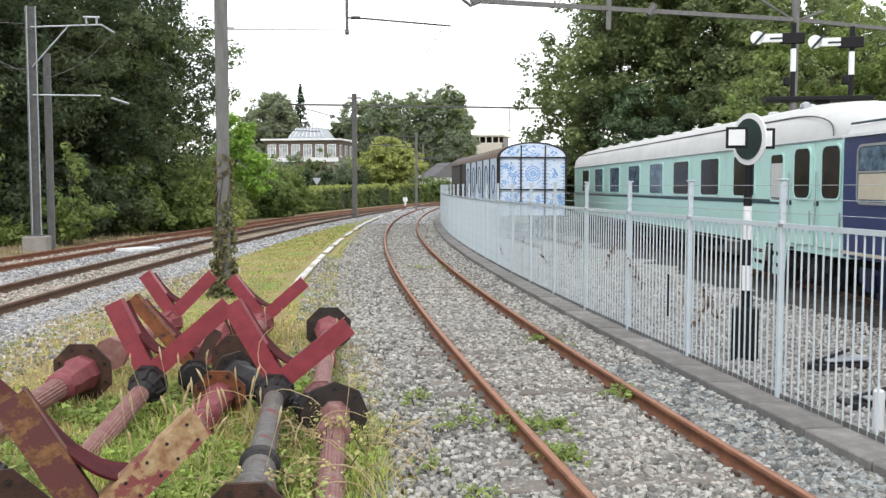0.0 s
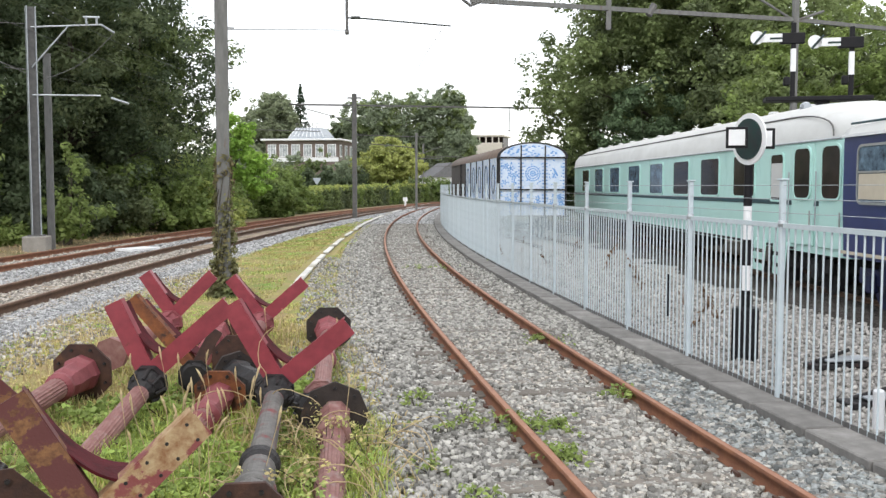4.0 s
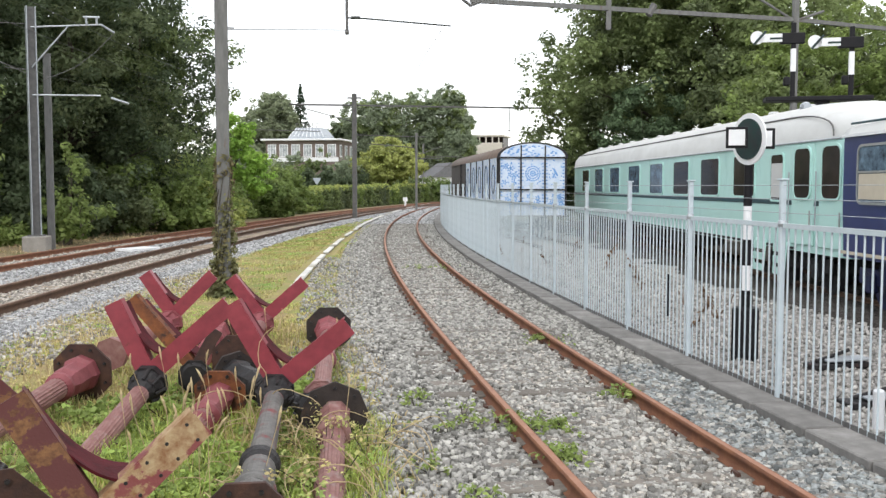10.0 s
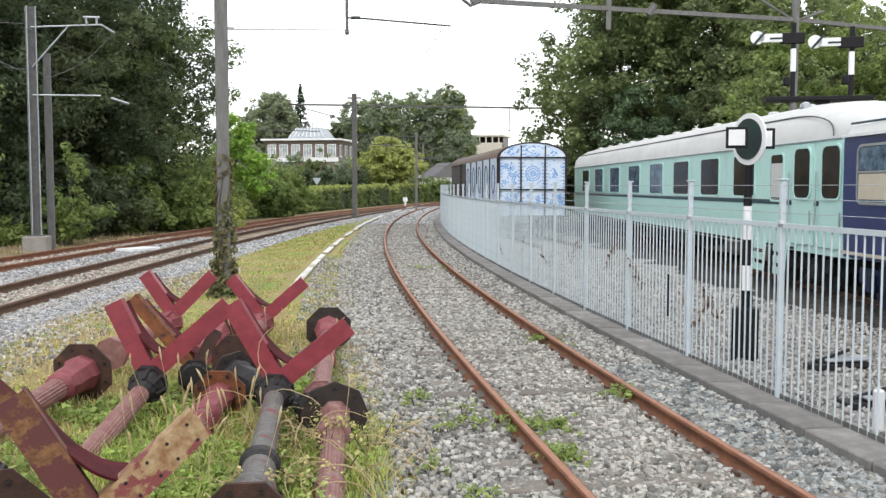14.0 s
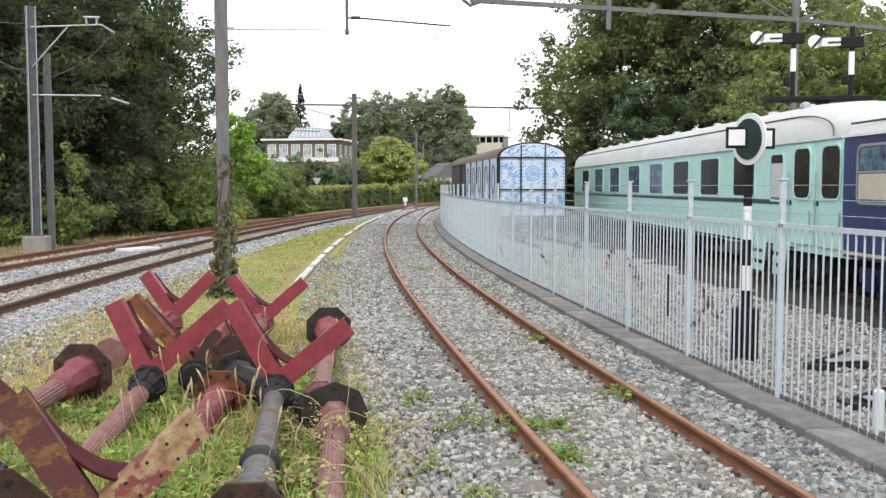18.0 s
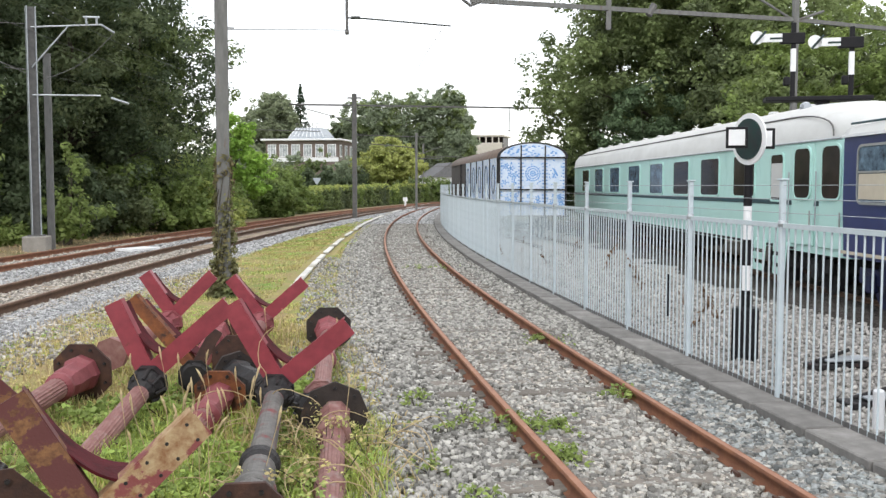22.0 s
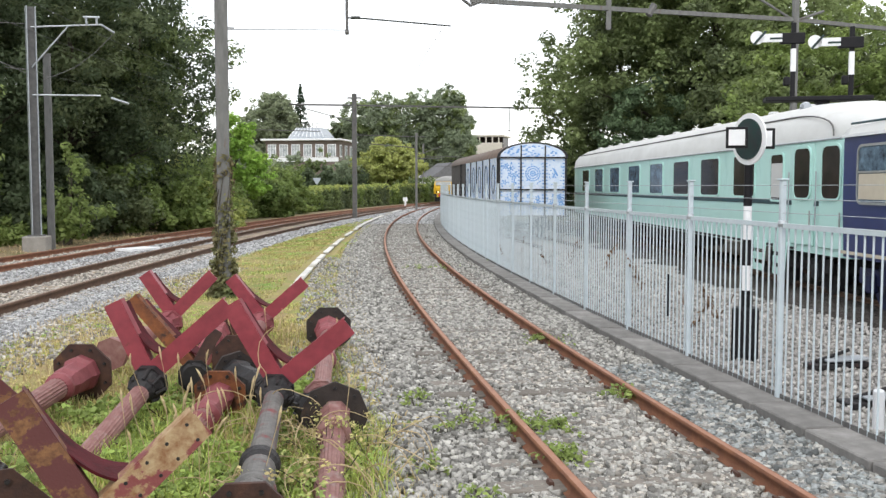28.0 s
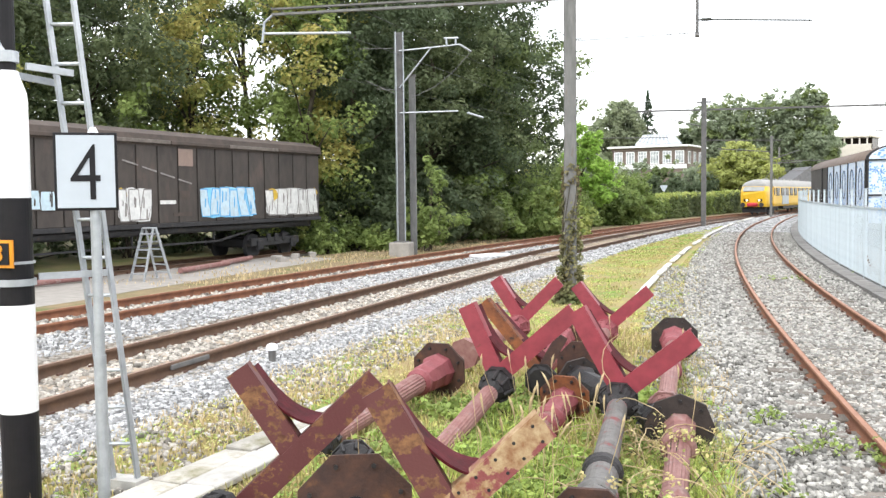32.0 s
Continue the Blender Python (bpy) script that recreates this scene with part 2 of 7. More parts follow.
M["fence_paint"] = material("pale_grey_fence_paint", (0.54, 0.61, 0.65), dark=(0.46, 0.53, 0.57), scale=5, rough=0.45, bump=0.1,
                            wear=(0.36, 0.33, 0.3), wear_scale=4.5, wear_from=0.66, wear_to=0.76, vary=0.08)
M["galv"] = material("galvanised_steel", (0.46, 0.49, 0.52), dark=(0.32, 0.345, 0.37), scale=6, rough=0.45, metal=0.45, bump=0.08)
M["galv_dark"] = material("weathered_steel", (0.17, 0.165, 0.16), dark=(0.1, 0.1, 0.1), scale=4, rough=0.65, metal=0.3, bump=0.15)
M["mast_grey"] = material("grey_mast_paint", (0.18, 0.18, 0.174), dark=(0.12, 0.12, 0.116), scale=3, rough=0.7, bump=0.2, bump_scale=30,
                          wear=(0.13, 0.075, 0.05), wear_scale=2.2, wear_from=0.6, wear_to=0.75, stretch=(3, 3, 0.7))
M["wire"] = material("dark_wire", (0.06, 0.065, 0.06), rough=0.6, metal=0.3)
M["turq"] = material("turquoise_coach_paint", (0.48, 0.74, 0.695), dark=(0.45, 0.7, 0.65), scale=1.2, rough=0.35, bump=0.05, bump_scale=5,
                     wear=(0.34, 0.56, 0.52), wear_scale=1.4, wear_from=0.58, wear_to=0.8, stretch=(1, 1, 0.35))
M["roof_white"] = material("cream_roof", (0.58, 0.59, 0.58), dark=(0.49, 0.495, 0.485), scale=1.5, rough=0.5, bump=0.06, bump_scale=12,
                           wear=(0.5, 0.49, 0.45), wear_scale=1.7, wear_from=0.58, wear_to=0.82, stretch=(1, 0.5, 1))
M["navy"] = material("navy_blue_coach_paint", (0.022, 0.035, 0.14), dark=(0.017, 0.027, 0.11), scale=1.5, rough=0.3)
M["stripe"] = material("dark_green_stripe", (0.012, 0.055, 0.07), rough=0.4)
M["cream"] = material("cream_blind", (0.55, 0.5, 0.4), dark=(0.48, 0.43, 0.34), scale=3, rough=0.8)
M["white"] = material("white_enamel", (0.82, 0.83, 0.84), dark=(0.74, 0.75, 0.77), scale=4, rough=0.4, bump=0.03)
M["black"] = material("black_enamel", (0.009, 0.009, 0.011), dark=(0.015, 0.014, 0.016), scale=5, rough=0.45, spec=0.2)
M["board"] = material("bluish_white_board", (0.44, 0.49, 0.55), dark=(0.41, 0.455, 0.51), scale=4, rough=0.5)
M["disc_green"] = material("dark_green_enamel", (0.016, 0.05, 0.045), dark=(0.03, 0.035, 0.04), scale=8, rough=0.5)
M["amber"] = material("amber_paint", (0.75, 0.3, 0.02), rough=0.5)
M["under"] = material("underframe_grime", (0.035, 0.035, 0.038), dark=(0.02, 0.02, 0.022), scale=5, rough=0.75, bump=0.2, wear=(0.09, 0.07, 0.055), wear_scale=3, wear_from=0.58, wear_to=0.75)
M["navy_under"] = material("navy_underframe", (0.012, 0.02, 0.1), dark=(0.012, 0.014, 0.04), scale=4, rough=0.5)
M["glass_dark"] = material("dark_window_glass", (0.024, 0.021, 0.02), dark=(0.045, 0.034, 0.03), scale=1.4, rough=0.12, spec=0.05)
# bluish mottling in the base colour stands for reflections on the panes
M["glass_pale"] = material("reflection_blue_glass", (0.16, 0.24, 0.32), dark=(0.025, 0.03, 0.04), scale=4.5, rough=0.1, spec=0.1)
M["window_rubber"] = material("window_rubber", (0.05, 0.06, 0.06), rough=0.6)
M["chrome"] = material("bright_metal_frame", (0.45, 0.46, 0.46), dark=(0.36, 0.37, 0.37), rough=0.35, metal=0.6)
M["delft"] = material("delft_white_panel", (0.72, 0.77, 0.84), dark=(0.5, 0.62, 0.8), scale=3.5, rough=0.45)
M["delft_blue"] = material("delft_blue_paint", (0.12, 0.29, 0.62), dark=(0.26, 0.45, 0.74), scale=6, rough=0.45)
M["slate_blue"] = material("slate_blue_paint", (0.07, 0.1, 0.16), dark=(0.05, 0.07, 0.11), rough=0.5)
M["wagon_brown"] = material("brown_wagon_steel", (0.062, 0.052, 0.046), dark=(0.036, 0.031, 0.029), scale=2.5, rough=0.7, bump=0.1,
                            wear=(0.1, 0.075, 0.065), wear_scale=1.6, wear_from=0.55, wear_to=0.75, vary=0.12, stretch=(1, 1, 0.5))
M["faded_brown"] = material("faded_brown_paint", (0.27, 0.2, 0.17), dark=(0.22, 0.165, 0.14), scale=4, rough=0.8)
M["wagon_roof"] = material("rust_brown_roof", (0.09, 0.07, 0.06), dark=(0.055, 0.045, 0.04), scale=2.5, rough=0.85, bump=0.15)
M["roof_tan"] = material("weathered_tan_roof", (0.19, 0.145, 0.12), dark=(0.12, 0.095, 0.082), scale=2.5, rough=0.85, bump=0.15)
M["dusty_edge"] = material("dusty_brown_steel", (0.17, 0.15, 0.135), dark=(0.1, 0.085, 0.075), scale=4, rough=0.85, bump=0.1)
M["tag_blue"] = material("sprayed_sky_blue", (0.16, 0.5, 0.78), dark=(0.3, 0.62, 0.84), scale=5, rough=0.6)
M["tag_deep"] = material("sprayed_deep_blue", (0.07, 0.3, 0.6), dark=(0.12, 0.4, 0.68), scale=6, rough=0.6)
M["tag_grey"] = material("sprayed_warm_grey", (0.26, 0.25, 0.24), dark=(0.16, 0.15, 0.145), scale=6, rough=0.7)
M["tag_white"] = material("sprayed_white", (0.7, 0.71, 0.7), dark=(0.5, 0.51, 0.51), scale=6, rough=0.6)
M["tag_pale"] = material("sprayed_pale_blue", (0.5, 0.66, 0.76), dark=(0.4, 0.5, 0.56), scale=6, rough=0.6)
M["tag_yellow"] = material("sprayed_yellow", (0.62, 0.42, 0.05), rough=0.6)
M["train_yellow"] = material("yellow_train_paint", (0.62, 0.39, 0.02), dark=(0.56, 0.34, 0.02), scale=1.5, rough=0.35)
# windscreen glass with the sky's reflection mixed into its base colour
M["train_glass"] = material("reflection_grey_glass", (0.3, 0.31, 0.3), dark=(0.22, 0.23, 0.22), scale=2, rough=0.15, spec=0.8)
M["train_grey"] = material("grey_train_roof", (0.27, 0.265, 0.25), dark=(0.2, 0.2, 0.19), scale=2, rough=0.6)
M["train_panel"] = material("grey_blue_train_panel", (0.3, 0.34, 0.4), dark=(0.24, 0.28, 0.34), scale=1.5, rough=0.4)
M["red"] = material("red_paint", (0.5, 0.03, 0.05), rough=0.5)
M["brick"] = material("brown_house_brick", (0.19, 0.155, 0.135), dark=(0.15, 0.12, 0.105), scale=6, rough=0.9)
M["curtain"] = material("net_curtained_glass", (0.5, 0.53, 0.54), dark=(0.22, 0.25, 0.26), scale=1.6, rough=0.2)
M["render_wall"] = material("cream_render", (0.7, 0.66, 0.6), dark=(0.6, 0.56, 0.5), scale=1, rough=0.9)
M["roof_tile"] = material("grey_roof_tile", (0.17, 0.17, 0.18), dark=(0.12, 0.12, 0.125), scale=3, rough=0.8)
M["slate"] = material("zinc_roof", (0.4, 0.43, 0.46), dark=(0.3, 0.33, 0.36), scale=2, rough=0.6)
M["bark"] = material("bark", (0.085, 0.07, 0.052), dark=(0.05, 0.042, 0.032), scale=8, rough=0.95, bump=0.8, bump_scale=14, stretch=(1, 1, 0.3))
M["leaf_dark"] = leafy("dark_leaves", (0.118, 0.152, 0.082), (0.07, 0.098, 0.052), vary=0.22)
M["leaf_mid"] = leafy("green_leaves", (0.23, 0.285, 0.12), (0.125, 0.17, 0.072))
M["leaf_wood"] = leafy("shaded_green_leaves", (0.2, 0.24, 0.12), (0.11, 0.14, 0.072), vary=0.2)
M["leaf_east"] = leafy("broad_maple_leaves", (0.3, 0.36, 0.155), (0.17, 0.22, 0.095), vary=0.25)
M["leaf_gold"] = leafy("yellowing_leaves", (0.52, 0.43, 0.15), (0.31, 0.38, 0.12))
# paled and greyed: the haze of distance is put into the leaf colour
M["leaf_far"] = leafy("hazed_green_leaves", (0.34, 0.395, 0.27), (0.25, 0.3, 0.195), vary=0.2)
M["leaf_fresh"] = leafy("fresh_green_leaves", (0.29, 0.36, 0.12), (0.17, 0.235, 0.075))
M["leaf_willow"] = leafy("grey_green_leaves", (0.37, 0.41, 0.27), (0.27, 0.32, 0.2), vary=0.18)
M["leaf_lime"] = leafy("bright_green_leaves", (0.42, 0.6, 0.14), (0.28, 0.44, 0.1))
M["leaf_hedge"] = leafy("hedge_leaves", (0.24, 0.31, 0.1), (0.13, 0.185, 0.06))
# paler hedge green; on hedge tops it paints in the light from above
M["hedge_top"] = leafy("pale_lit_hedge_leaves", (0.44, 0.47, 0.16), (0.3, 0.37, 0.11))
M["leaf_pale"] = leafy("yellow_green_leaves", (0.52, 0.55, 0.2), (0.34, 0.38, 0.13))
M["leaf_fir"] = leafy("fir_needles", (0.06, 0.1, 0.05), (0.035, 0.062, 0.032), 0.2)
M["leaf_conifer"] = leafy("grey_green_needles", (0.16, 0.23, 0.12), (0.1, 0.15, 0.08), 0.3)
M["ivy"] = leafy("ivy_leaves", (0.16, 0.2, 0.085), (0.21, 0.165, 0.09), 0.3)
M["weed"] = leafy("weed_leaves", (0.32, 0.4, 0.12), (0.22, 0.3, 0.09), 0.4)

M["bright_weed"] = leafy("bright_weed_leaves", (0.44, 0.54, 0.16), (0.3, 0.42, 0.11), 0.45)


def glowing(name, c, strength):
    m = bpy.data.materials.new(name)
    m.use_nodes = True
    b = m.node_tree.nodes["Principled BSDF"]
    b.inputs["Base Color"].default_value = b.inputs["Emission Color"].default_value = colour(c)
    b.inputs["Emission Strength"].default_value = strength
    return m


M["headlight"] = glowing("warm_headlight", (1.0, 0.78, 0.35), 1.6)

# ================= building helpers =================


def part(name, bm, mat, parent=None, label="", smooth=False):
    """Links a bmesh as one mesh object, under a thing or a part."""
    me = bpy.data.meshes.new(name)
    bm.to_mesh(me)
    bm.free()
    me.materials.append(M[mat] if isinstance(mat, str) else mat)
    if smooth:
        me.polygons.foreach_set("use_smooth", [True] * len(me.polygons))
    ob = new(name, me)
    ob.parent = parent
    if label:
        tagged(ob, label)
    return ob


def shared(name, me, parent, m=None):
    """One more piece on mesh data that others use too."""
    ob = new(name, me)
    ob.parent = parent
    if m is not None:
        ob.matrix_basis = m
    return ob


def thing(name, label, category, m=None, group=""):
    ob = new(name)
    ob.empty_display_size = 0.1
    if m is not None:
        ob.matrix_basis = m
    return tagged(ob, label, category, group)


def raw(name, verts, faces, mat, parent=None, label="", kind="", smooth=False):
    """A mesh from arrays: verts (n, 3) and faces (m, k), all faces with k corners."""
    verts, faces = np.asarray(verts, np.float32), np.asarray(faces, np.int32)
    me = bpy.data.meshes.new(name)
    me.vertices.add(len(verts))
    me.vertices.foreach_set("co", verts.ravel())
    k = faces.shape[1]
    me.loops.add(faces.size)
    me.loops.foreach_set("vertex_index", faces.ravel())
    me.polygons.add(len(faces))
    me.polygons.foreach_set("loop_start", np.arange(0, faces.size, k, dtype=np.int32))
    if smooth:
        me.polygons.foreach_set("use_smooth", np.ones(len(faces), bool))
    me.update(calc_edges=True)
    me.materials.append(M[mat] if isinstance(mat, str) else mat)
    ob = new(name, me)
    ob.parent = parent
    if label or kind:
        tagged(ob, label, kind=kind)
    return ob


def box(bm, c, s, m=None, bevel=0.0):
    """A box of size s round c, in bm; m turns it first."""
    r = bmesh.ops.create_cube(bm, size=1.0, matrix=(m or Matrix()) @ Matrix.Translation(c) @ Matrix.Diagonal((*s, 1)))
    if bevel:
        edges = list({e for v in r["verts"] for e in v.link_edges})
        bmesh.ops.bevel(bm, geom=edges, offset=bevel, segments=1, affect="EDGES", profile=0.5)
    return bm


def boxed(c, s, m=None, bevel=0.0):
    return box(bmesh.new(), c, s, m, bevel)


def frame_to(a, b, up=(0, 0, 1)):
    """A pose at a whose z axis points at b."""
    a, b = Vector(a), Vector(b)
    z = (b - a).normalized()
    u = Vector(up)
    if abs(z.dot(u)) > 0.99:
        u = Vector((0, 1, 0))
    x = u.cross(z).normalized()
    y = z.cross(x)
    m = Matrix((x, y, z)).transposed().to_4x4()
    m.translation = a
    return m


def rod(bm, a, b, r, r2=None, sides=10):
    a, b = Vector(a), Vector(b)
    h = (b - a).length
    bmesh.ops.create_cone(bm, cap_ends=True, segments=sides, radius1=r, radius2=r if r2 is None else r2, depth=h, matrix=frame_to(a, b) @ Matrix.Translation((0, 0, h / 2)))
    return bm


def rods(pairs, r, sides=8):
    bm = bmesh.new()
    for a, b in pairs:
        rod(bm, a, b, r, sides=sides)
    return bm


def bar(bm, a, b, w, d, up=(0, 0, 1)):
    """A straight bar from a to b, w wide and d deep."""
    a, b = Vector(a), Vector(b)
    h = (b - a).length
    return box(bm, (0, 0, h / 2), (w, d, h), frame_to(a, b, up))


def extrude(bm, outline, depth, m=None):
    """A plate: the outline in the local xz plane, depth along y, centred."""
    m = m or Matrix()
    f = [bm.verts.new(m @ Vector((x, -depth / 2, z))) for x, z in outline]
    k = [bm.verts.new(m @ Vector((x, depth / 2, z))) for x, z in outline]
    n = len(outline)
    bm.faces.new(f)
    bm.faces.new(k[::-1])
    for i in range(n):
        bm.faces.new((f[i], k[i], k[(i + 1) % n], f[(i + 1) % n]))
    bmesh.ops.recalc_face_normals(bm, faces=bm.faces)
    return bm


def lathe(bm, profile, sides=16, m=None):
    """A turned body: rows of (radius, z) round the local z axis."""
    m = m or Matrix()
    rings = [[bm.verts.new(m @ Vector((r * math.cos(2 * math.pi * i / sides), r * math.sin(2 * math.pi * i / sides), z))) for i in range(sides)] for r, z in profile]
    for a, b in zip(rings, rings[1:]):
        for i in range(sides):
            bm.faces.new((a[i], a[(i + 1) % sides], b[(i + 1) % sides], b[i]))
    bm.faces.new(rings[0][::-1])
    bm.faces.new(rings[-1])
    return bm


def sweep(line, profile, closed=True):
    """Verts and quads of a profile (side, height) carried along a line of points (x, y, z), upright."""
    line = np.asarray(line, float)
    d = np.gradient(line, axis=0)
    d[:, 2] = 0
    d /= np.linalg.norm(d, axis=1)[:, None]
    side = np.stack([d[:, 1], -d[:, 0], 0 * d[:, 0]], 1)
    prof = np.asarray(profile, float)
    v = line[:, None] + side[:, None] * prof[None, :, :1] + np.array([0, 0, 1.0]) * prof[None, :, 1:2]
    n, k = len(line), len(prof)
    f = [(i * k + j, i * k + (j + 1) % k, (i + 1) * k + (j + 1) % k, (i + 1) * k + j) for i in range(n - 1) for j in range(k if closed else k - 1)]
    return v.reshape(-1, 3), f


def tube(points, r, r2=None, sides=5):
    """One connected round strand through points."""
    r2 = r if r2 is None else r2
    bm = bmesh.new()
    pts = [Vector(p) for p in points]
    rings = []
    for i, p in enumerate(pts):
        d = (pts[min(i + 1, len(pts) - 1)] - pts[max(i - 1, 0)]).normalized()
        x = d.cross(Vector((0.31, 0.52, 0.79))).normalized()
        y = d.cross(x)
        rr = r + (r2 - r) * i / (len(pts) - 1)
        rings.append([bm.verts.new(p + (x * math.cos(2 * math.pi * k / sides) + y * math.sin(2 * math.pi * k / sides)) * rr) for k in range(sides)])
    for u, w in zip(rings, rings[1:]):
        for k in range(sides):
            bm.faces.new((u[k], u[(k + 1) % sides], w[(k + 1) % sides], w[k]))
    bm.faces.new(rings[0][::-1])
    bm.faces.new(rings[-1])
    return bm


def leaves(n_rng, centres, radii, per, size, flat=0.75):
    """Small bent leaves round clump centres: verts and quads."""
    c = np.repeat(centres, per, axis=0)
    r = np.repeat(radii, per)[:, None]
    n = len(c)
    d = n_rng.normal(0, 1, (n, 3))
    d /= np.linalg.norm(d, axis=1)[:, None]
    p = c + d * r * n_rng.uniform(0.45, 1.0, (n, 1)) ** 0.6 * np.array([1, 1, 0.75])
    nor = d + n_rng.normal(0, 0.55, (n, 3)) + np.array([0, 0, flat])
    nor /= np.linalg.norm(nor, axis=1)[:, None]
    t = np.cross(nor, n_rng.normal(0, 1, (n, 3)))
    t /= np.linalg.norm(t, axis=1)[:, None] + 1e-9
    b = np.cross(nor, t)
    s = size * n_rng.uniform(0.6, 1.3, (n, 1))
    v = np.stack([p - t * s * 0.62, p + b * s * 0.4 + nor * s * 0.1, p + t * s * 0.62, p - b * s * 0.4 + nor * s * 0.1], 1)
    return v.reshape(-1, 3), np.arange(4 * n).reshape(-1, 4)


# ================= the lines of the plan =================


def poly(c, y):
    return sum(k * (y / 50.0) ** i for i, k in enumerate(c))


def slope(c, y):
    return sum(i * k * (y / 50.0) ** (i - 1) for i, k in enumerate(c) if i) / 50.0


RIGHT = (2.8388, -8.9455, 4.3289, -0.3642)
NEAR = (-7.8816, -3.4358, 2.9494)
FAR = (-12.9718, -0.3786, 2.1185)


def beside(c, off, y, z=0.0):
    """The point off metres to the right of a line at y."""
    s = slope(c, y)
    k = math.sqrt(1 + s * s)
    return Vector((poly(c, y) + off / k, y - off * s / k, z))


def line_of(c, off, y0, y1, step=1.0, z=0.0):
    n = max(2, int((y1 - y0) / step) + 1)
    return [beside(c, off, y, z) for y in np.linspace(y0, y1, n)]


def heading(c, y):
    """Degrees about z that turn +y into the line's way."""
    return -math.degrees(math.atan(slope(c, y)))

# ================= ground =================


def ribbon(name, c_left, c_right, y0, y1, z, mat, label, ragged=0.0, cols=6, step=0.5, seed=1, kind="structure"):
    """A sheet between two lines, each a function of y, with uneven borders and slight humps."""
    rng = np.random.default_rng(seed)
    ys = np.arange(y0, y1 + step, step)
    v = []
    jl, jr = rng.normal(0, ragged, len(ys)), rng.normal(0, ragged, len(ys))
    for i, y in enumerate(ys):
        a, b = c_left(y) + jl[i], c_right(y) + jr[i]
        for j in range(cols + 1):
            t = j / cols
            edge = min(t, 1 - t) * 4
            v.append((a + (b - a) * t, y, z * min(1.0, edge + 0.05) + 0.012 * noise.noise(Vector((a + (b - a) * t, y * 0.7, seed)))))
    k = cols + 1
    f = [(i * k + j, i * k + j + 1, (i + 1) * k + j + 1, (i + 1) * k + j) for i in range(len(ys) - 1) for j in range(cols)]
    return raw(name, v, f, mat, label=label, kind=kind, smooth=True)


bm = bmesh.new()
bmesh.ops.create_grid(bm, x_segments=8, y_segments=8, size=1500, matrix=Matrix.Translation((0, 900, -0.06)))
tagged(part("ground", bm, "earth"), "grassy earth ground reaching to the horizon", kind="structure")
ribbon("grass_strip", lambda y: poly(NEAR, y) + max(1.6, 2.5 - 0.05 * abs(y - 15)), lambda y: poly(RIGHT, y) - 1.9, -24, 75, 0.0, "turf", "mossy yellow-green turf strip between the tracks", 0.2, 8, 0.4, 3)
ribbon("ballast_bed_east", lambda y: poly(RIGHT, y) - 2.02, lambda y: poly(RIGHT, y) + 2.2, -24, 150, 0.02, "ballast", "grey ballast bed of the curving siding", 0.07, 10, 0.5, 4)
ribbon("ballast_bed_middle", lambda y: poly(NEAR, y) - 2.0, lambda y: poly(NEAR, y) + max(1.7, 2.6 - 0.05 * abs(y - 15)), -24, 170, -0.03, "ballast_left", "pale brownish ballast bed of the main track", 0.14, 10, 0.5, 5)
ribbon("ballast_bed_west", lambda y: poly(FAR, y) - 1.5, lambda y: poly(FAR, y) + 2.5, -24, 170, -0.034, "ballast_left", "brownish ballast bed of the outer track", 0.14, 8, 0.5, 6)
ribbon("dry_verge", lambda y: poly(FAR, y) - 5.5, lambda y: poly(FAR, y) - 1.4, -24, 150, -0.005, "dry", "dry grass verge beside the outer track", 0.2, 5, 0.7, 7)
ribbon("yard_gravel", lambda y: poly(RIGHT, y) + 2.15, lambda y: 30.0, -24, 62, 0.02, "yard", "pale gravel of the museum yard", 0.02, 12, 0.8, 8)
# dark sheet under the coaches: track ballast and painted shade together
ribbon("oily_ballast", lambda y: 8.15 - 0.032 * y - 1.75, lambda y: 13.5, -2, 60, 0.035, "dark_ballast", "dark ballast with painted shade under and beside the coaches", 0.1, 8, 0.8, 12)
ribbon("paved_apron", lambda y: -19.9 if y > 14 else -30.0, lambda y: -15.3 - 0.06 * max(0, y - 14), 8, 31, 0.035, "apron", "old grey paved strip beside the goods wagon", 0.03, 6, 0.8, 9)
# grey dusty path beyond the turf, between the main track and the siding
ribbon("dust_path", lambda y: poly(NEAR, y) + 1.6, lambda y: poly(RIGHT, y) - 1.9, 52, 124, 0.012, "dust", "grey dusty gravel between the converging tracks", 0.1, 6, 1.0, 10)


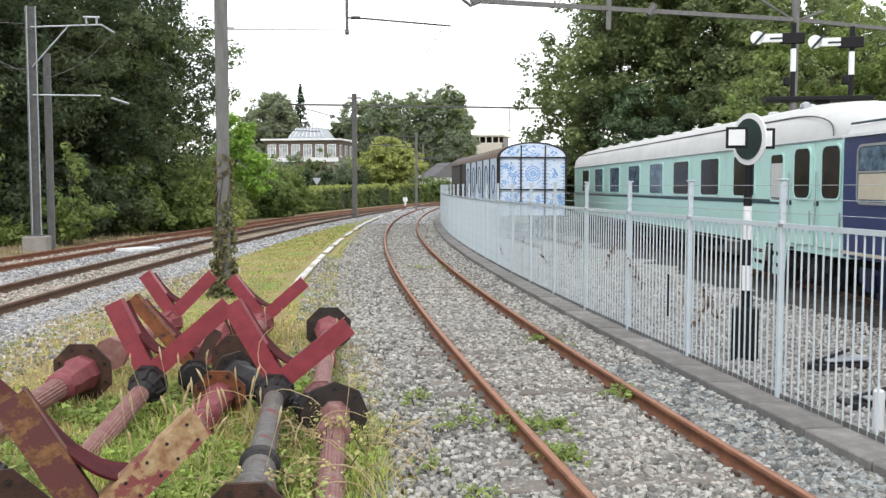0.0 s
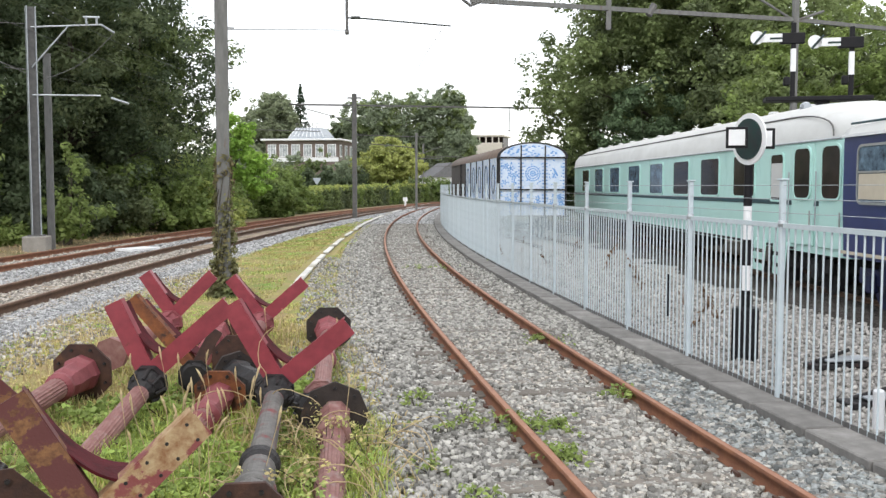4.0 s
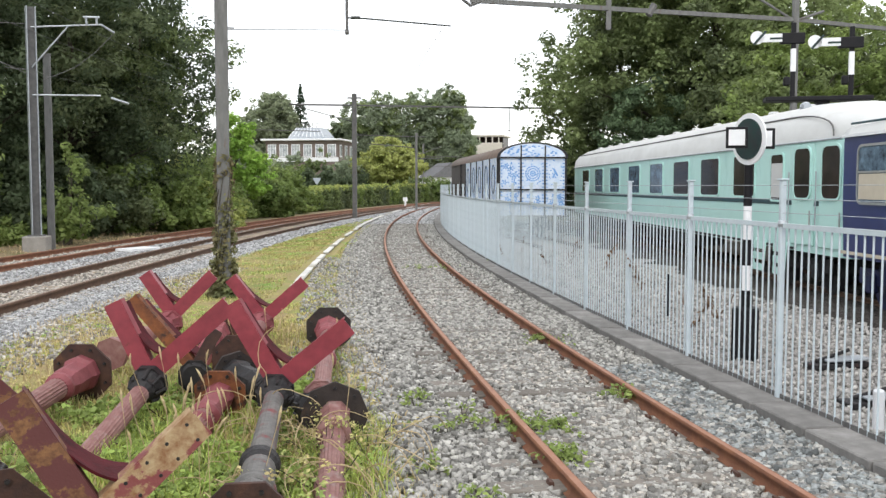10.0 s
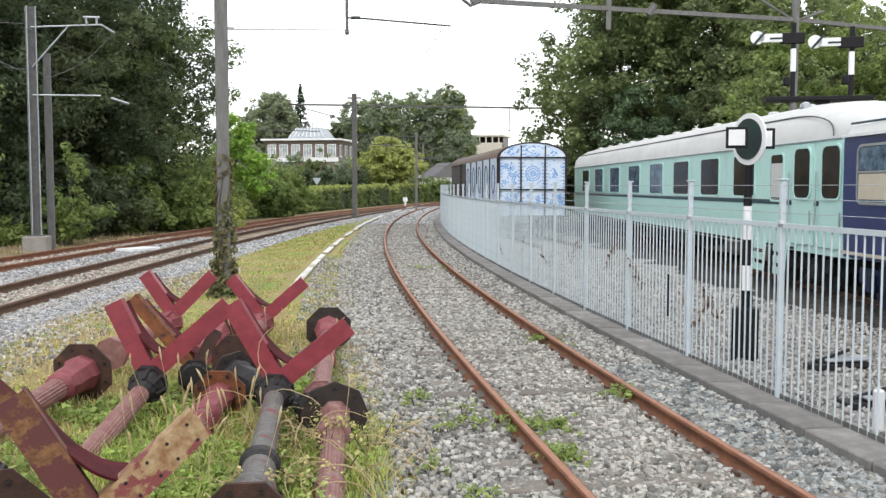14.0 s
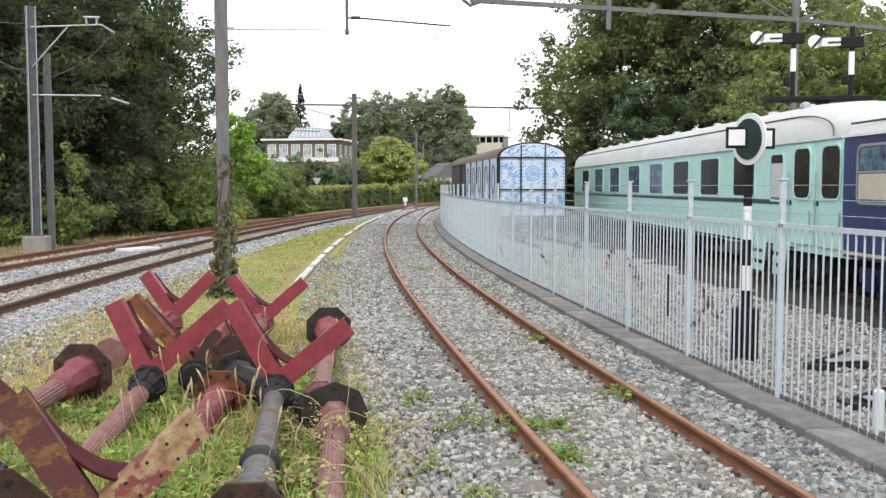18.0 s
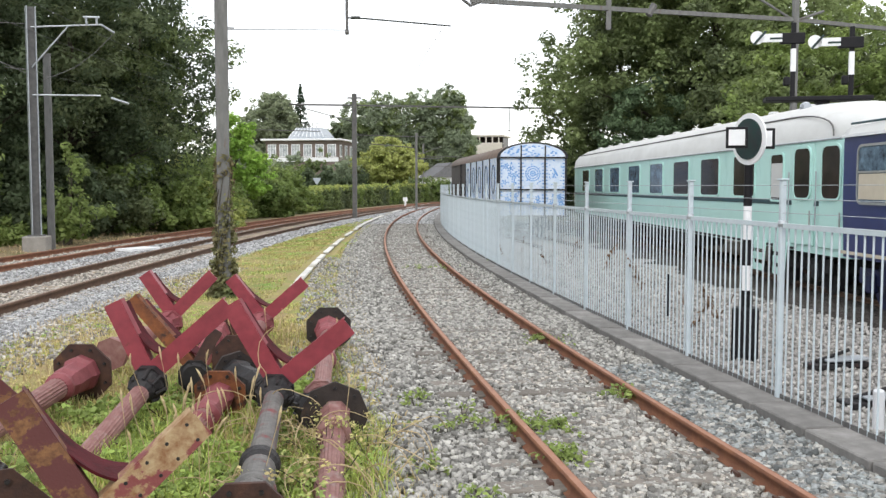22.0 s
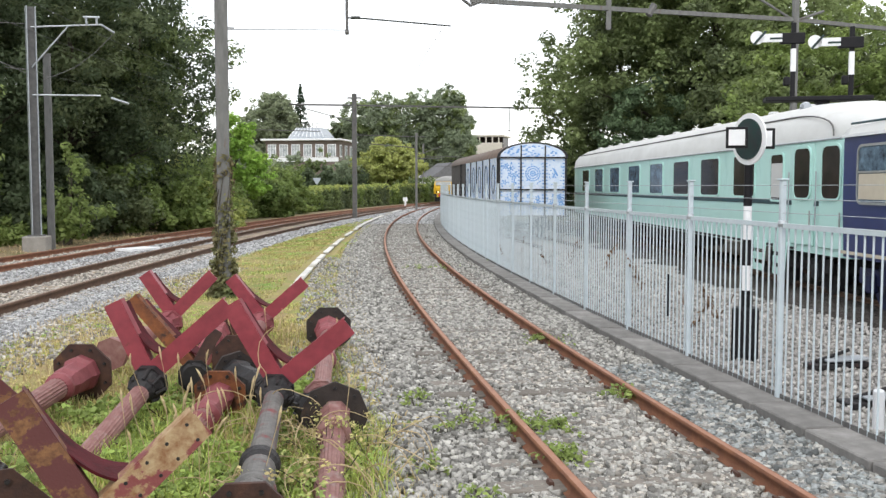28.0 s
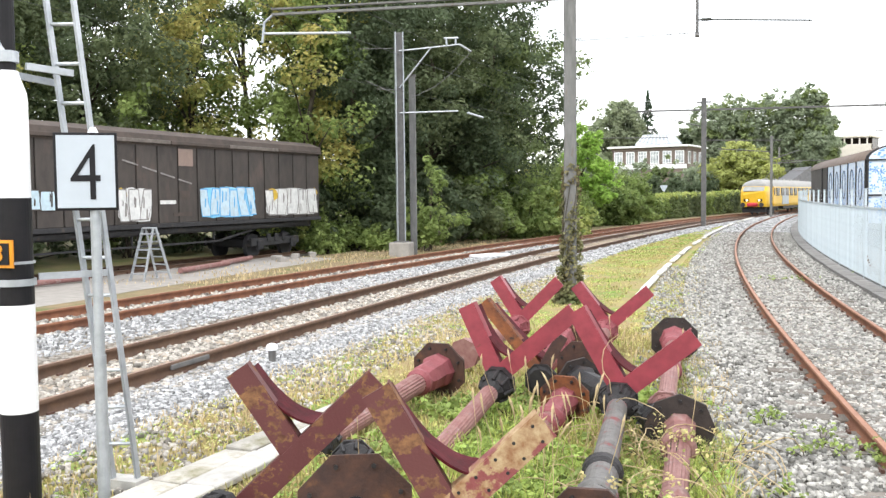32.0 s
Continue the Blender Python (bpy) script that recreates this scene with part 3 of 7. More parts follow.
# ================= loose stones =================


def stones(name, n, place, size, mat, label, seed, parent=None):
    """Angular stones, each a crooked block, laid by place(rng, n) -> x, y, z."""
    rng = np.random.default_rng(seed)
    x, y, z = place(rng, n)
    n = len(x)
    cube = np.array(list(product((-1, 1), repeat=3)), float)
    quads = np.array([(0, 1, 3, 2), (4, 6, 7, 5), (0, 4, 5, 1), (2, 3, 7, 6), (0, 2, 6, 4), (1, 5, 7, 3)])
    s = size * rng.uniform(0.5, 1.25, (n, 1, 1)) * rng.uniform(0.6, 1.15, (n, 1, 3)) * 0.5
    v = cube[None] * s * (1 + rng.uniform(-0.42, 0.25, (n, 8, 3)))
    a, b = rng.uniform(0, 2 * np.pi, n), rng.normal(0, 0.45, n)
    ca, sa, cb, sb = np.cos(a), np.sin(a), np.cos(b), np.sin(b)
    vy, vz = v[..., 1] * cb[:, None] - v[..., 2] * sb[:, None], v[..., 1] * sb[:, None] + v[..., 2] * cb[:, None]
    vx = v[..., 0] * ca[:, None] - vy * sa[:, None]
    vy = v[..., 0] * sa[:, None] + vy * ca[:, None]
    v = np.stack([vx + x[:, None], vy + y[:, None], vz + z[:, None] + size * 0.16], -1)
    f = (quads[None] + 8 * np.arange(n)[:, None, None]).reshape(-1, 4)
    return raw(name, v.reshape(-1, 3), f, mat, parent, label, "stuff")


def along(c, lo, hi, y0, y1, z, skip=(), power=1.0):
    def place(rng, n):
        y = y0 + (y1 - y0) * rng.random(n) ** power
        off = rng.uniform(lo, hi, n)
        keep = np.ones(n, bool)
        for s in skip:
            keep &= np.abs(off - s) > 0.085
        y, off = y[keep], off[keep]
        sl = slope(c, y)
        k = np.sqrt(1 + sl * sl)
        return poly(c, y) + off / k, y - off * sl / k, np.full(len(y), z) + rng.normal(0, 0.009, len(y))
    return place


stones("ballast_stones", 23000, along(RIGHT, -2.25, 1.75, 5.0, 16, 0.01, (-0.75, 0.75), 1.3), 0.056, "stone", "loose grey ballast stones of the siding", 21)
stones("ballast_stones", 5000, along(RIGHT, 0.82, 1.75, 5.0, 11.5, 0.012, (), 1.0), 0.054, "stone_blue", "bluish ballast stones between the siding and the kerb", 34)
stones("ballast_stones", 34000, along(RIGHT, -2.2, 1.75, 15, 60, 0.012, (-0.75, 0.75), 1.7), 0.058, "stone", "loose grey ballast stones of the siding", 22)
stones("ballast_stones", 20000, along(NEAR, -1.5, 1.4, 5, 34, -0.03, (-0.75, 0.75), 1.4), 0.064, "stone_warm", "loose pale ballast stones of the main track", 23)
stones("ballast_stones", 36000, along(NEAR, 0.9, 2.3, 5, 34, -0.024, (), 1.4), 0.05, "stone_pale", "loose grey ballast stones beside the main track", 24)
stones("ballast_stones", 13000, along(FAR, 0.8, 2.6, 8, 42, -0.03), 0.064, "stone_pale", "loose pale ballast stones between the tracks", 30)
stones("ballast_stones", 7000, along(FAR, -1.2, 1.0, 8, 42, -0.034, (-0.75, 0.75)), 0.08, "stone_warm", "loose ballast stones of the outer track", 25)
stones("gravel_stones", 17000, along(RIGHT, 2.4, 6.4, 6, 32, 0.015), 0.046, "stone_yard", "loose pale yard gravel behind the fence", 26)

stones("ballast_stones", 9000, along(RIGHT, -0.7, 0.7, 5.0, 30, 0.014, (), 1.3), 0.045, "stone_warm", "brownish ballast stones between the siding's rails", 29)
stones("ballast_stones", 5000, along(RIGHT, -2.2, 1.75, -6, 5, 0.015, (-0.75, 0.75)), 0.054, "stone", "loose grey ballast stones of the siding", 31)
stones("ballast_stones", 9000, along(RIGHT, -2.1, 1.7, 56, 104, 0.012, (-0.75, 0.75), 1.2), 0.11, "stone_pale", "loose grey ballast stones of the far bend", 32)
stones("ballast_stones", 6000, along(NEAR, 0.9, 2.2, 34, 90, -0.02, (), 1.3), 0.1, "stone_pale", "loose pale ballast stones beside the main track", 33)
stones("ballast_stones", 3600, along(NEAR, 2.1, 3.4, 5, 26, 0.0, (), 1.2), 0.05, "stone_warm", "stray ballast stones in the turf", 27)
stones("ballast_stones", 3000, along(RIGHT, -2.9, -2.0, 5, 30, 0.005, (), 1.3), 0.05, "stone", "stray ballast stones at the turf's edge", 28)

# ================= tracks =================
RAIL = [(-0.065, 0), (0.065, 0), (0.065, 0.012), (0.012, 0.03), (0.012, 0.095), (0.034, 0.105), (0.034, 0.135), (-0.034, 0.135), (-0.034, 0.105), (-0.012, 0.095), (-0.012, 0.03), (-0.065, 0.012)]


def track(name, c, y0, y1, z, mat, top, sleeper_mat, label, y_sleepers, step=0.62, bury=0.02, gauge=1.5, high=1.0):
    t = thing(name, label, "railway track", group="railway tracks")
    for s in (-1, 1):
        line = line_of(c, s * gauge / 2, y0, y1, 0.8, z)
        v, f = sweep(line, [(x, h * high) for x, h in RAIL])
        rail = raw("rail", v, f, mat, t)
        v, f = sweep(line, [(-0.026, 0.135 * high + 0.0015), (0.026, 0.135 * high + 0.0015)], closed=False)
        raw("running_surface", v, f, top, rail, "worn running surface")
    rng = random.Random(len(name))
    bm = boxed((0, 0, 0), (2.5, 0.25, 0.12), bevel=0.012)
    me = bpy.data.meshes.new("sleeper")
    bm.to_mesh(me)
    bm.free()
    me.materials.append(M[sleeper_mat])
    clip = bmesh.new()
    extrude(clip, [(-0.15, 0), (0.15, 0), (0.15, 0.03), (0.12, 0.03), (0.115, 0.07), (0.085, 0.07), (0.08, 0.03), (-0.08, 0.03), (-0.085, 0.07), (-0.115, 0.07), (-0.12, 0.03), (-0.15, 0.03)], 0.1)
    cm = bpy.data.meshes.new("fastening")
    clip.to_mesh(cm)
    clip.free()
    cm.materials.append(M["fastener"])
    y = y0 + 0.4
    while y < y_sleepers:
        p = beside(c, rng.uniform(-0.03, 0.03), y, z - 0.052 - bury + rng.uniform(-0.012, 0.012))
        sl = shared("sleeper", me, t, Matrix.Translation(p) @ pose(0, 0, 0, 0, rng.uniform(-0.5, 0.5), heading(c, y) + rng.uniform(-1.5, 1.5)))
        if y < 26:
            for s in (-1, 1):
                shared("fastening", cm, sl, pose(s * gauge / 2, 0, 0.055 + bury))
        y += step
    return t


track("siding_track", RIGHT, -20, 150, 0.0, "rail_rust", "rail_top_rust", "sleeper_wood", "curving siding with orange-rusted rails in grey ballast", 60, bury=-0.034, high=1.22)
track("main_track", NEAR, -20, 200, -0.05, "rail_brown", "rail_top", "sleeper_concrete", "main track with brown rails on concrete sleepers", 62, bury=-0.035, high=1.59)
track("outer_track", FAR, -20, 200, -0.05, "rail_rust", "rail_top_rust", "sleeper_wood", "disused outer track with rusty rails", 50, bury=-0.01, high=1.59)

# fish-plated joint on the main track's inner rail
bm = bmesh.new()
for s in (-0.035, 0.035):
    box(bm, (s, 0, 0.06), (0.03, 0.9, 0.07), bevel=0.008)
jt = part("rail_joint", bm, "galv_dark")
jt.matrix_basis = Matrix.Translation(beside(NEAR, 0.75, 10.4, 0.04)) @ pose(0, 0, 0, 0, 0, heading(NEAR, 10.4))
tagged(jt, "grey insulated joint plate bolted to the brown rail", "rail joint")

# ================= kerb and fence of the siding =================
KERB = 1.74
kerb = tagged(new("kerb"), "low dark concrete kerb under the fence", kind="structure")
y = -18.0
rng = random.Random(5)
v, f = sweep(line_of(RIGHT, KERB + 0.24, -18, 150, 0.8, 0.0), [(-0.21, -0.05), (0.25, -0.05), (0.25, 0.115), (-0.21, 0.115)])
raw("kerb_core", v, f, "kerb", kerb)
while y < 70:
    a, b = beside(RIGHT, KERB + 0.24, y), beside(RIGHT, KERB + 0.24, y + 0.985)
    bm = boxed((0, 0, 0.06), (0.48, 0.978, 0.14), bevel=0.012)
    o = part("kerb_stone", bm, "kerb", kerb)
    o.matrix_basis = Matrix.Translation(((a + b) / 2) + Vector((0, 0, rng.uniform(-0.006, 0.006)))) @ pose(0, 0, 0, 0, rng.uniform(-0.6, 0.6), heading(RIGHT, y + 0.5))
    y += 1.0

FENCE, BAY = KERB + 0.41, 2.3
bm = bmesh.new()
rod(bm, (0, 0, 0), (0, 0, 1.77), 0.0098, sides=6)
bar_me = bpy.data.meshes.new("fence_bar")
bm.to_mesh(bar_me)
bm.free()
bar_me.materials.append(M["fence_paint"])
POST_YS = [9.2 + i * 2.31 for i in range(-11, 33)]
for i, y in enumerate(POST_YS):
    m = Matrix.Translation(beside(RIGHT, FENCE, y, 0.1)) @ pose(0, 0, 0, 0, 0, heading(RIGHT, y))
    p = thing("fence_panel", "pale grey-blue steel bar fence panel on the kerb", "fence", m, "fence panels along the siding")
    bm = boxed((0, 0, 1.13), (0.058, 0.058, 2.26), bevel=0.008)
    part("post", bm, "fence_paint", p)
    bm = bmesh.new()
    box(bm, (0, 0, 2.27), (0.088, 0.088, 0.02), bevel=0.004)
    part("post_cap", bm, "fence_paint", p)
    bm = bmesh.new()
    bmesh.ops.create_uvsphere(bm, u_segments=8, v_segments=6, radius=0.05, matrix=Matrix.Translation((0, 0, 1.82)))
    part("clamp", bm, "galv", p)
    for h, k, mt in ((1.8, 0.034, "fence_paint"), (0.05, 0.016, "galv_dark")):
        bm = bmesh.new()
        bar(bm, (0, 0.04, h), (0, BAY - 0.04, h), k, 0.05)
        part("fence_rail", bm, mt, p)
    for h in (1.93, 2.07, 2.21):
        part("wire", rods([((0.0, 0, h), (0.0, BAY, h))], 0.0035, 5), "galv", p, "thin tensioned wire")
    count = 17
    if y < 60:
        for j in range(1, count + 1):
            shared("fence_bar", bar_me, p, pose(0, BAY * j / (count + 1), 0.02))
    else:
        bm = bmesh.new()
        for j in range(1, count + 1):
            rod(bm, (0, BAY * j / (count + 1), 0.05), (0, BAY * j / (count + 1), 1.8), 0.011, sides=5)
        part("fence_bars", bm, "fence_paint", p)

# dry climbing weed caught in the bars
rng = random.Random(77)
for y, z0, n in ((24.5, 0.5, 5), (22.0, 0.75, 7), (19.2, 0.7, 7), (17.3, 0.85, 9), (15.1, 0.95, 9), (13.3, 0.8, 8), (11.4, 0.55, 8), (10.7, 0.75, 7)):
    t = thing("dry_vine", "brown dried climbing weed caught in the fence bars", "dry weed", None, "dried weeds on the fence")
    p = beside(RIGHT, FENCE + 0.03, y, z0)
    for k in range(3):
        q, pts = p.copy(), [p.copy()]
        dy = rng.choice((-1, 1))
        for i in range(n):
            s_ = slope(RIGHT, q.y)
            q = q + Vector((s_ * 0.07 * dy, 0.07 * dy, rng.uniform(-0.01, 0.1))) + Vector((rng.uniform(-0.01, 0.01), 0, 0))
            pts.append(q.copy())
        part("stem", tube(pts, 0.007, 0.004), "vine", t)
    cs = np.array([list(q) for q in pts])
    v, f = leaves(np.random.default_rng(int(y * 10)), cs, np.full(len(cs), 0.04), 5, 0.05)
    raw("dead_leaves", v, f, "vine", t)

# ================= cable trough with pale covers =================


def trough_line(y):
    """x of the trough: straight near the pile, then with the main track's bend."""
    if y < 12:
        return -4.62 + 0.02 * y
    return poly((-1.55, -5.2, 2.15), y) if y > 18 else -4.38 + (poly((-1.55, -5.2, 2.15), 18) + 4.38) * (y - 12) / 6.0


trough = tagged(new("cable_trough"), "pale concrete cable trough with loose covers in the turf", kind="structure")
y = 4.0
while y < 118:
    ln = 0.98 if y < 40 else 1.96
    if 8.6 < y < 18.5 or (y > 22 and rng.random() < 0.16):
        y += ln
        continue
    xa, xb = trough_line(y), trough_line(y + ln)
    ang = -math.degrees(math.atan2(xb - xa, ln))
    for k, off in enumerate((-0.14, 0.17) if y < 12 else (0.0,)):
        bm = boxed((0, 0, 0), (0.29 if y < 12 else 0.17, ln * (1 if y < 12 else rng.uniform(0.9, 1.0)) - 0.02, 0.06), bevel=0.01)
        o = part("cover", bm, ("trough" if k == 0 else "concrete") if y < 12 else ("trough" if rng.random() < 0.2 else "trough_white"), trough)
        o.matrix_basis = Matrix.Translation(((xa + xb) / 2 + off, y + ln / 2, (0.055 if y < 50 else 0.075) + rng.uniform(-0.01, 0.014))) @ pose(0, 0, 0, rng.uniform(-0.8, 0.8), rng.uniform(-2, 2), ang + rng.uniform(-1.2, 1.2))
    y += ln

# ================= trees =================


def clumps(rng, blobs, n, spread, gather=5, squash=0.55):
    """n clump centres gathered on boughs, which lie on and in the blobs (x, y, z, rx, ry, rz), mostly near their skins, uneven and with gaps."""
    vol = np.array([b[3] * b[4] + b[4] * b[5] + b[3] * b[5] for b in blobs])
    nb = max(6, n // gather)
    k = rng.choice(len(blobs), nb, p=vol / vol.sum())
    d = rng.normal(0, 1, (nb, 3))
    d /= np.linalg.norm(d, axis=1)[:, None]
    rad = rng.uniform(0.3, 1.0, (nb, 1)) ** 0.42 * (1 + 0.14 * np.sin(5 * d[:, :1] + 3 * d[:, 1:2] + k[:, None]) + np.clip(rng.normal(0, 0.06, (nb, 1)), -0.1, 0.1))
    b = np.array(blobs)[k]
    bough = b[:, :3] + d * rad * b[:, 3:]
    w = rng.integers(0, nb, n)
    wide = spread * (0.5 + 0.22 * gather) * rng.uniform(0.6, 1.3, (nb, 1))[w]
    c = bough[w] + np.clip(rng.normal(0, 0.62, (n, 3)), -1.0, 1.0) * wide * np.array([1, 1, squash])
    return c, spread * rng.uniform(0.45, 0.95, n)


def tree(name, label, base, blobs, mat, n_clumps, per, leaf, spread, seed, trunk_r=0.3, trunk_top=None, category="tree", group="", mat2=None, share=0.25, gather=5, squash=0.55):
    """A trunk with limbs to its clumps and a crown of leaves; blobs are in the tree's own space."""
    rng = np.random.default_rng(seed)
    t = thing(name, label, category, Matrix.Translation(base), group)
    top = trunk_top or max(b[2] for b in blobs)
    c, r = clumps(rng, blobs, n_clumps, spread, gather, squash)
    low = 0.3
    c = c[c[:, 2] > low]
    r = r[:len(c)]
    bm = bmesh.new()
    p, rad = Vector((0, 0, -0.1)), trunk_r
    knots = []
    for i in range(6):
        q = Vector((rng.normal(0, 0.18) * i * 0.5, rng.normal(0, 0.18) * i * 0.5, top * (i + 1) / 6))
        rod(bm, p, q, rad, rad * 0.82, 9)
        p, rad = q, rad * 0.82
        knots.append((q, rad))
    for i in range(min(16, len(c))):
        j = Vector(c[int(rng.integers(len(c)))])
        k = min(knots, key=lambda kk: abs(kk[0].z - j.z * 0.72))
        mid = k[0].lerp(j, 0.5) + Vector((0, 0, 0.25))
        rod(bm, k[0], mid, k[1] * 0.5, k[1] * 0.3, 6)
        rod(bm, mid, j, k[1] * 0.3, 0.015, 5)
    part("trunk", bm, "bark", t)
    if mat2:
        cut = int(len(c) * share)
        hue = [noise.noise(Vector(q) * 0.4 + Vector((seed, 0, 0))) for q in c]
        idx = np.argsort(-(np.array(hue) + rng.normal(0, 0.05, len(c))))
        v, f = leaves(rng, c[idx[:cut]], r[idx[:cut]], per, leaf)
        raw("crown", v, f, mat2, t)
        c, r = c[idx[cut:]], r[idx[cut:]]
    v, f = leaves(rng, c, r, per, leaf)
    raw("crown", v, f, mat, t)
    return t


def bush(name, label, base, blobs, mat, n_clumps, per, leaf, spread, seed, category="bush", group=""):
    rng = np.random.default_rng(seed)
    t = thing(name, label, category, Matrix.Translation(base), group)
    c, r = clumps(rng, blobs, n_clumps, spread, 3, 0.8)
    keep = c[:, 2] > 0.05
    v, f = leaves(rng, c[keep], r[keep], per, leaf)
    raw("foliage", v, f, mat, t)
    bm = bmesh.new()
    for i in range(7):
        j = c[int(rng.integers(len(c)))]
        rod(bm, (rng.normal(0, 0.15), rng.normal(0, 0.15), -0.05), (j[0], j[1], max(0.3, j[2])), 0.035, 0.012, 5)
    tagged(part("twigs_joined", bm, "bark", t), kind="stuff")
    return t


# dense wood along the western verge
WOOD = [  # x, y, height, crown radius, leaf kind
    (-30.5, 24.0, 15, 5.0, "leaf_gold"), (-28.8, 32.2, 16, 4.4, "leaf_wood"), (-30.2, 41.0, 17, 2.9, "leaf_wood"), (-20.8, 37.5, 13.5, 2.4, "leaf_fresh"), (-27.0, 37.2, 15, 2.6, "leaf_gold"), (-20.4, 41.0, 15, 3.8, "leaf_dark"),
    (-18.6, 46.5, 17, 5.0, "leaf_wood"), (-16.3, 51.0, 15.5, 4.0, "leaf_mid"), (-24.0, 48.5, 18, 4.8, "leaf_wood"), (-36.5, 38.0, 18, 6.0, "leaf_dark"),
    (-37.5, 28.0, 17, 6.0, "leaf_wood"), (-34.0, 16.5, 15, 5.0, "leaf_dark"), (-29.5, 18.0, 9, 4.0, "leaf_wood"), (-19.5, 56.0, 14, 4.6, "leaf_dark"),
    (-44.0, 44.0, 19, 6.5, "leaf_dark"), (-26.5, 60.0, 19, 5.6, "leaf_dark"), (-22.5, 61.0, 14, 5.5, "leaf_wood")]
for i, (x, y, h, r, kind) in enumerate(WOOD):
    blobs = [(0, 0, h * 0.62, r, r, h * 0.36), (r * 0.45, -r * 0.4, h * 0.45, r * 0.7, r * 0.7, h * 0.28), (-r * 0.5, r * 0.2, h * 0.5, r * 0.75, r * 0.7, h * 0.3),
             (0.1 * r, -0.5 * r, h * 0.75, r * 0.6, r * 0.6, h * 0.2), (0, 0, h * 0.25, r * 0.8, r * 0.8, h * 0.2)]
    tree("woodland_tree", {"leaf_gold": "tall broadleaf tree with yellowing leaves in the wood", "leaf_dark": "tall dark-leaved tree in the dense wood"}.get(kind, "tall green broadleaf tree in the wood"),
         (x, y, 0), blobs, kind, 640 if r > 3 else 260, 56, 0.18, 0.85, 100 + i, 0.22, group="trees of the western wood", mat2={"leaf_gold": "leaf_fresh", "leaf_fresh": "leaf_gold"}.get(kind, "leaf_dark"), share=0.35)
UNDER = [(-21.2, 36.2, 2.0, "leaf_dark"), (-18.2, 38.3, 2.2, "leaf_dark"), (-17.0, 41.0, 2.7, "leaf_dark"), (-16.5, 44.5, 2.6, "leaf_wood"), (-15.4, 47.0, 3.0, "leaf_hedge"),
         (-14.2, 49.6, 2.6, "leaf_fresh"), (-13.9, 53.0, 2.4, "hedge_top"), (-13.9, 56.0, 2.2, "leaf_fresh"), (-16.2, 58.5, 3.0, "leaf_fresh"), (-17.5, 51.0, 3.6, "leaf_mid"),
         (-20.5, 44.0, 3.4, "leaf_wood"), (-23.5, 40.0, 3.4, "leaf_dark"), (-26.0, 35.0, 3.2, "leaf_dark"), (-27.5, 27.0, 3.4, "leaf_dark"), (-28.5, 21.0, 3.4, "leaf_dark")]
for i, (x, y, r, kind) in enumerate(UNDER):
    bush("woodland_bush", "dense green undergrowth bush at the wood's edge", (x, y, 0), [(0, 0, r * 0.55, r, r, r * 0.8), (r * 0.5, -r * 0.3, r * 0.3, r * 0.6, r * 0.6, r * 0.4)],
         kind, 130, 40, 0.2, 0.55, 200 + i, group="bushes of the western wood")

tree("woodland_tree", "tall tree with a high thin crown in the wood", (-28.6, 44.5, 0), [(0, 0, 14.5, 3.6, 3.0, 3.2), (1.6, 0, 17.5, 3.0, 3.0, 2.6), (-2.4, 0, 13.0, 2.2, 2.0, 2.0), (2.6, 0, 13.6, 1.8, 1.8, 1.6)], "leaf_wood", 300, 50, 0.18, 0.7, 140, 0.22, group="trees of the western wood", mat2="leaf_fresh", share=0.4)
bush("hazel_bush", "fresh green hazel rising behind the goods van", (-25.4, 30.6, 0), [(0, 0, 4.5, 2.0, 2.0, 2.1), (1.6, -0.6, 3.9, 1.6, 1.5, 1.7), (0, 0, 2.0, 1.6, 1.6, 1.8)], "leaf_fresh", 190, 40, 0.2, 0.5, 261)
bush("elder_bush", "bright green feathery bush behind the masts", (-14.7, 36.6, 0), [(0, 0, 2.0, 0.8, 0.8, 2.0), (0.4, 0, 1.0, 0.9, 0.8, 1.0)], "leaf_fresh", 70, 30, 0.17, 0.4, 260)

for i, (x, y, r, kind) in enumerate(((-19.6, 35.6, 1.3, "leaf_fresh"), (-18.4, 36.6, 1.1, "leaf_hedge"), (-20.9, 35.6, 1.5, "hedge_top"), (-17.2, 38.6, 1.0, "hedge_top"), (-18.6, 34.6, 0.8, "leaf_fresh"), (-17.0, 36.4, 0.8, "leaf_fresh"), (-15.9, 37.4, 0.9, "leaf_hedge"))):
    bush("scrub_bush", "low light green scrub at the goods van's end", (x, y, 0), [(0, 0, r * 0.5, r, r, r * 0.7), (r * 0.4, -r * 0.5, r * 0.3, r * 0.7, r * 0.6, r * 0.4)], kind, 80, 30, 0.13, 0.3, 270 + i, group="scrub by the goods van")

# trees of the eastern yard
tree("maple_tree", "large dark green maple behind the yard", (15.5, 56, 0), [(0, 0, 10, 6.5, 6, 6.5), (-5.5, -1, 8.0, 4.0, 4, 4.5), (5, 0, 10.5, 5, 5, 5.5), (-2.5, 0, 14, 5, 5, 4), (-7.6, 0, 5.5, 2.9, 3, 3.0), (-7.2, 0, 9.0, 2.6, 3, 2.6), (-5, 0, 11.2, 4, 4, 3.6), (-4, 0, 13.5, 3.5, 4, 3.5), (-1, -1, 5, 5, 4, 3)],
     "leaf_east", 2000, 56, 0.21, 0.85, 301, 0.4, mat2="leaf_wood", share=0.22, gather=4, squash=0.75)
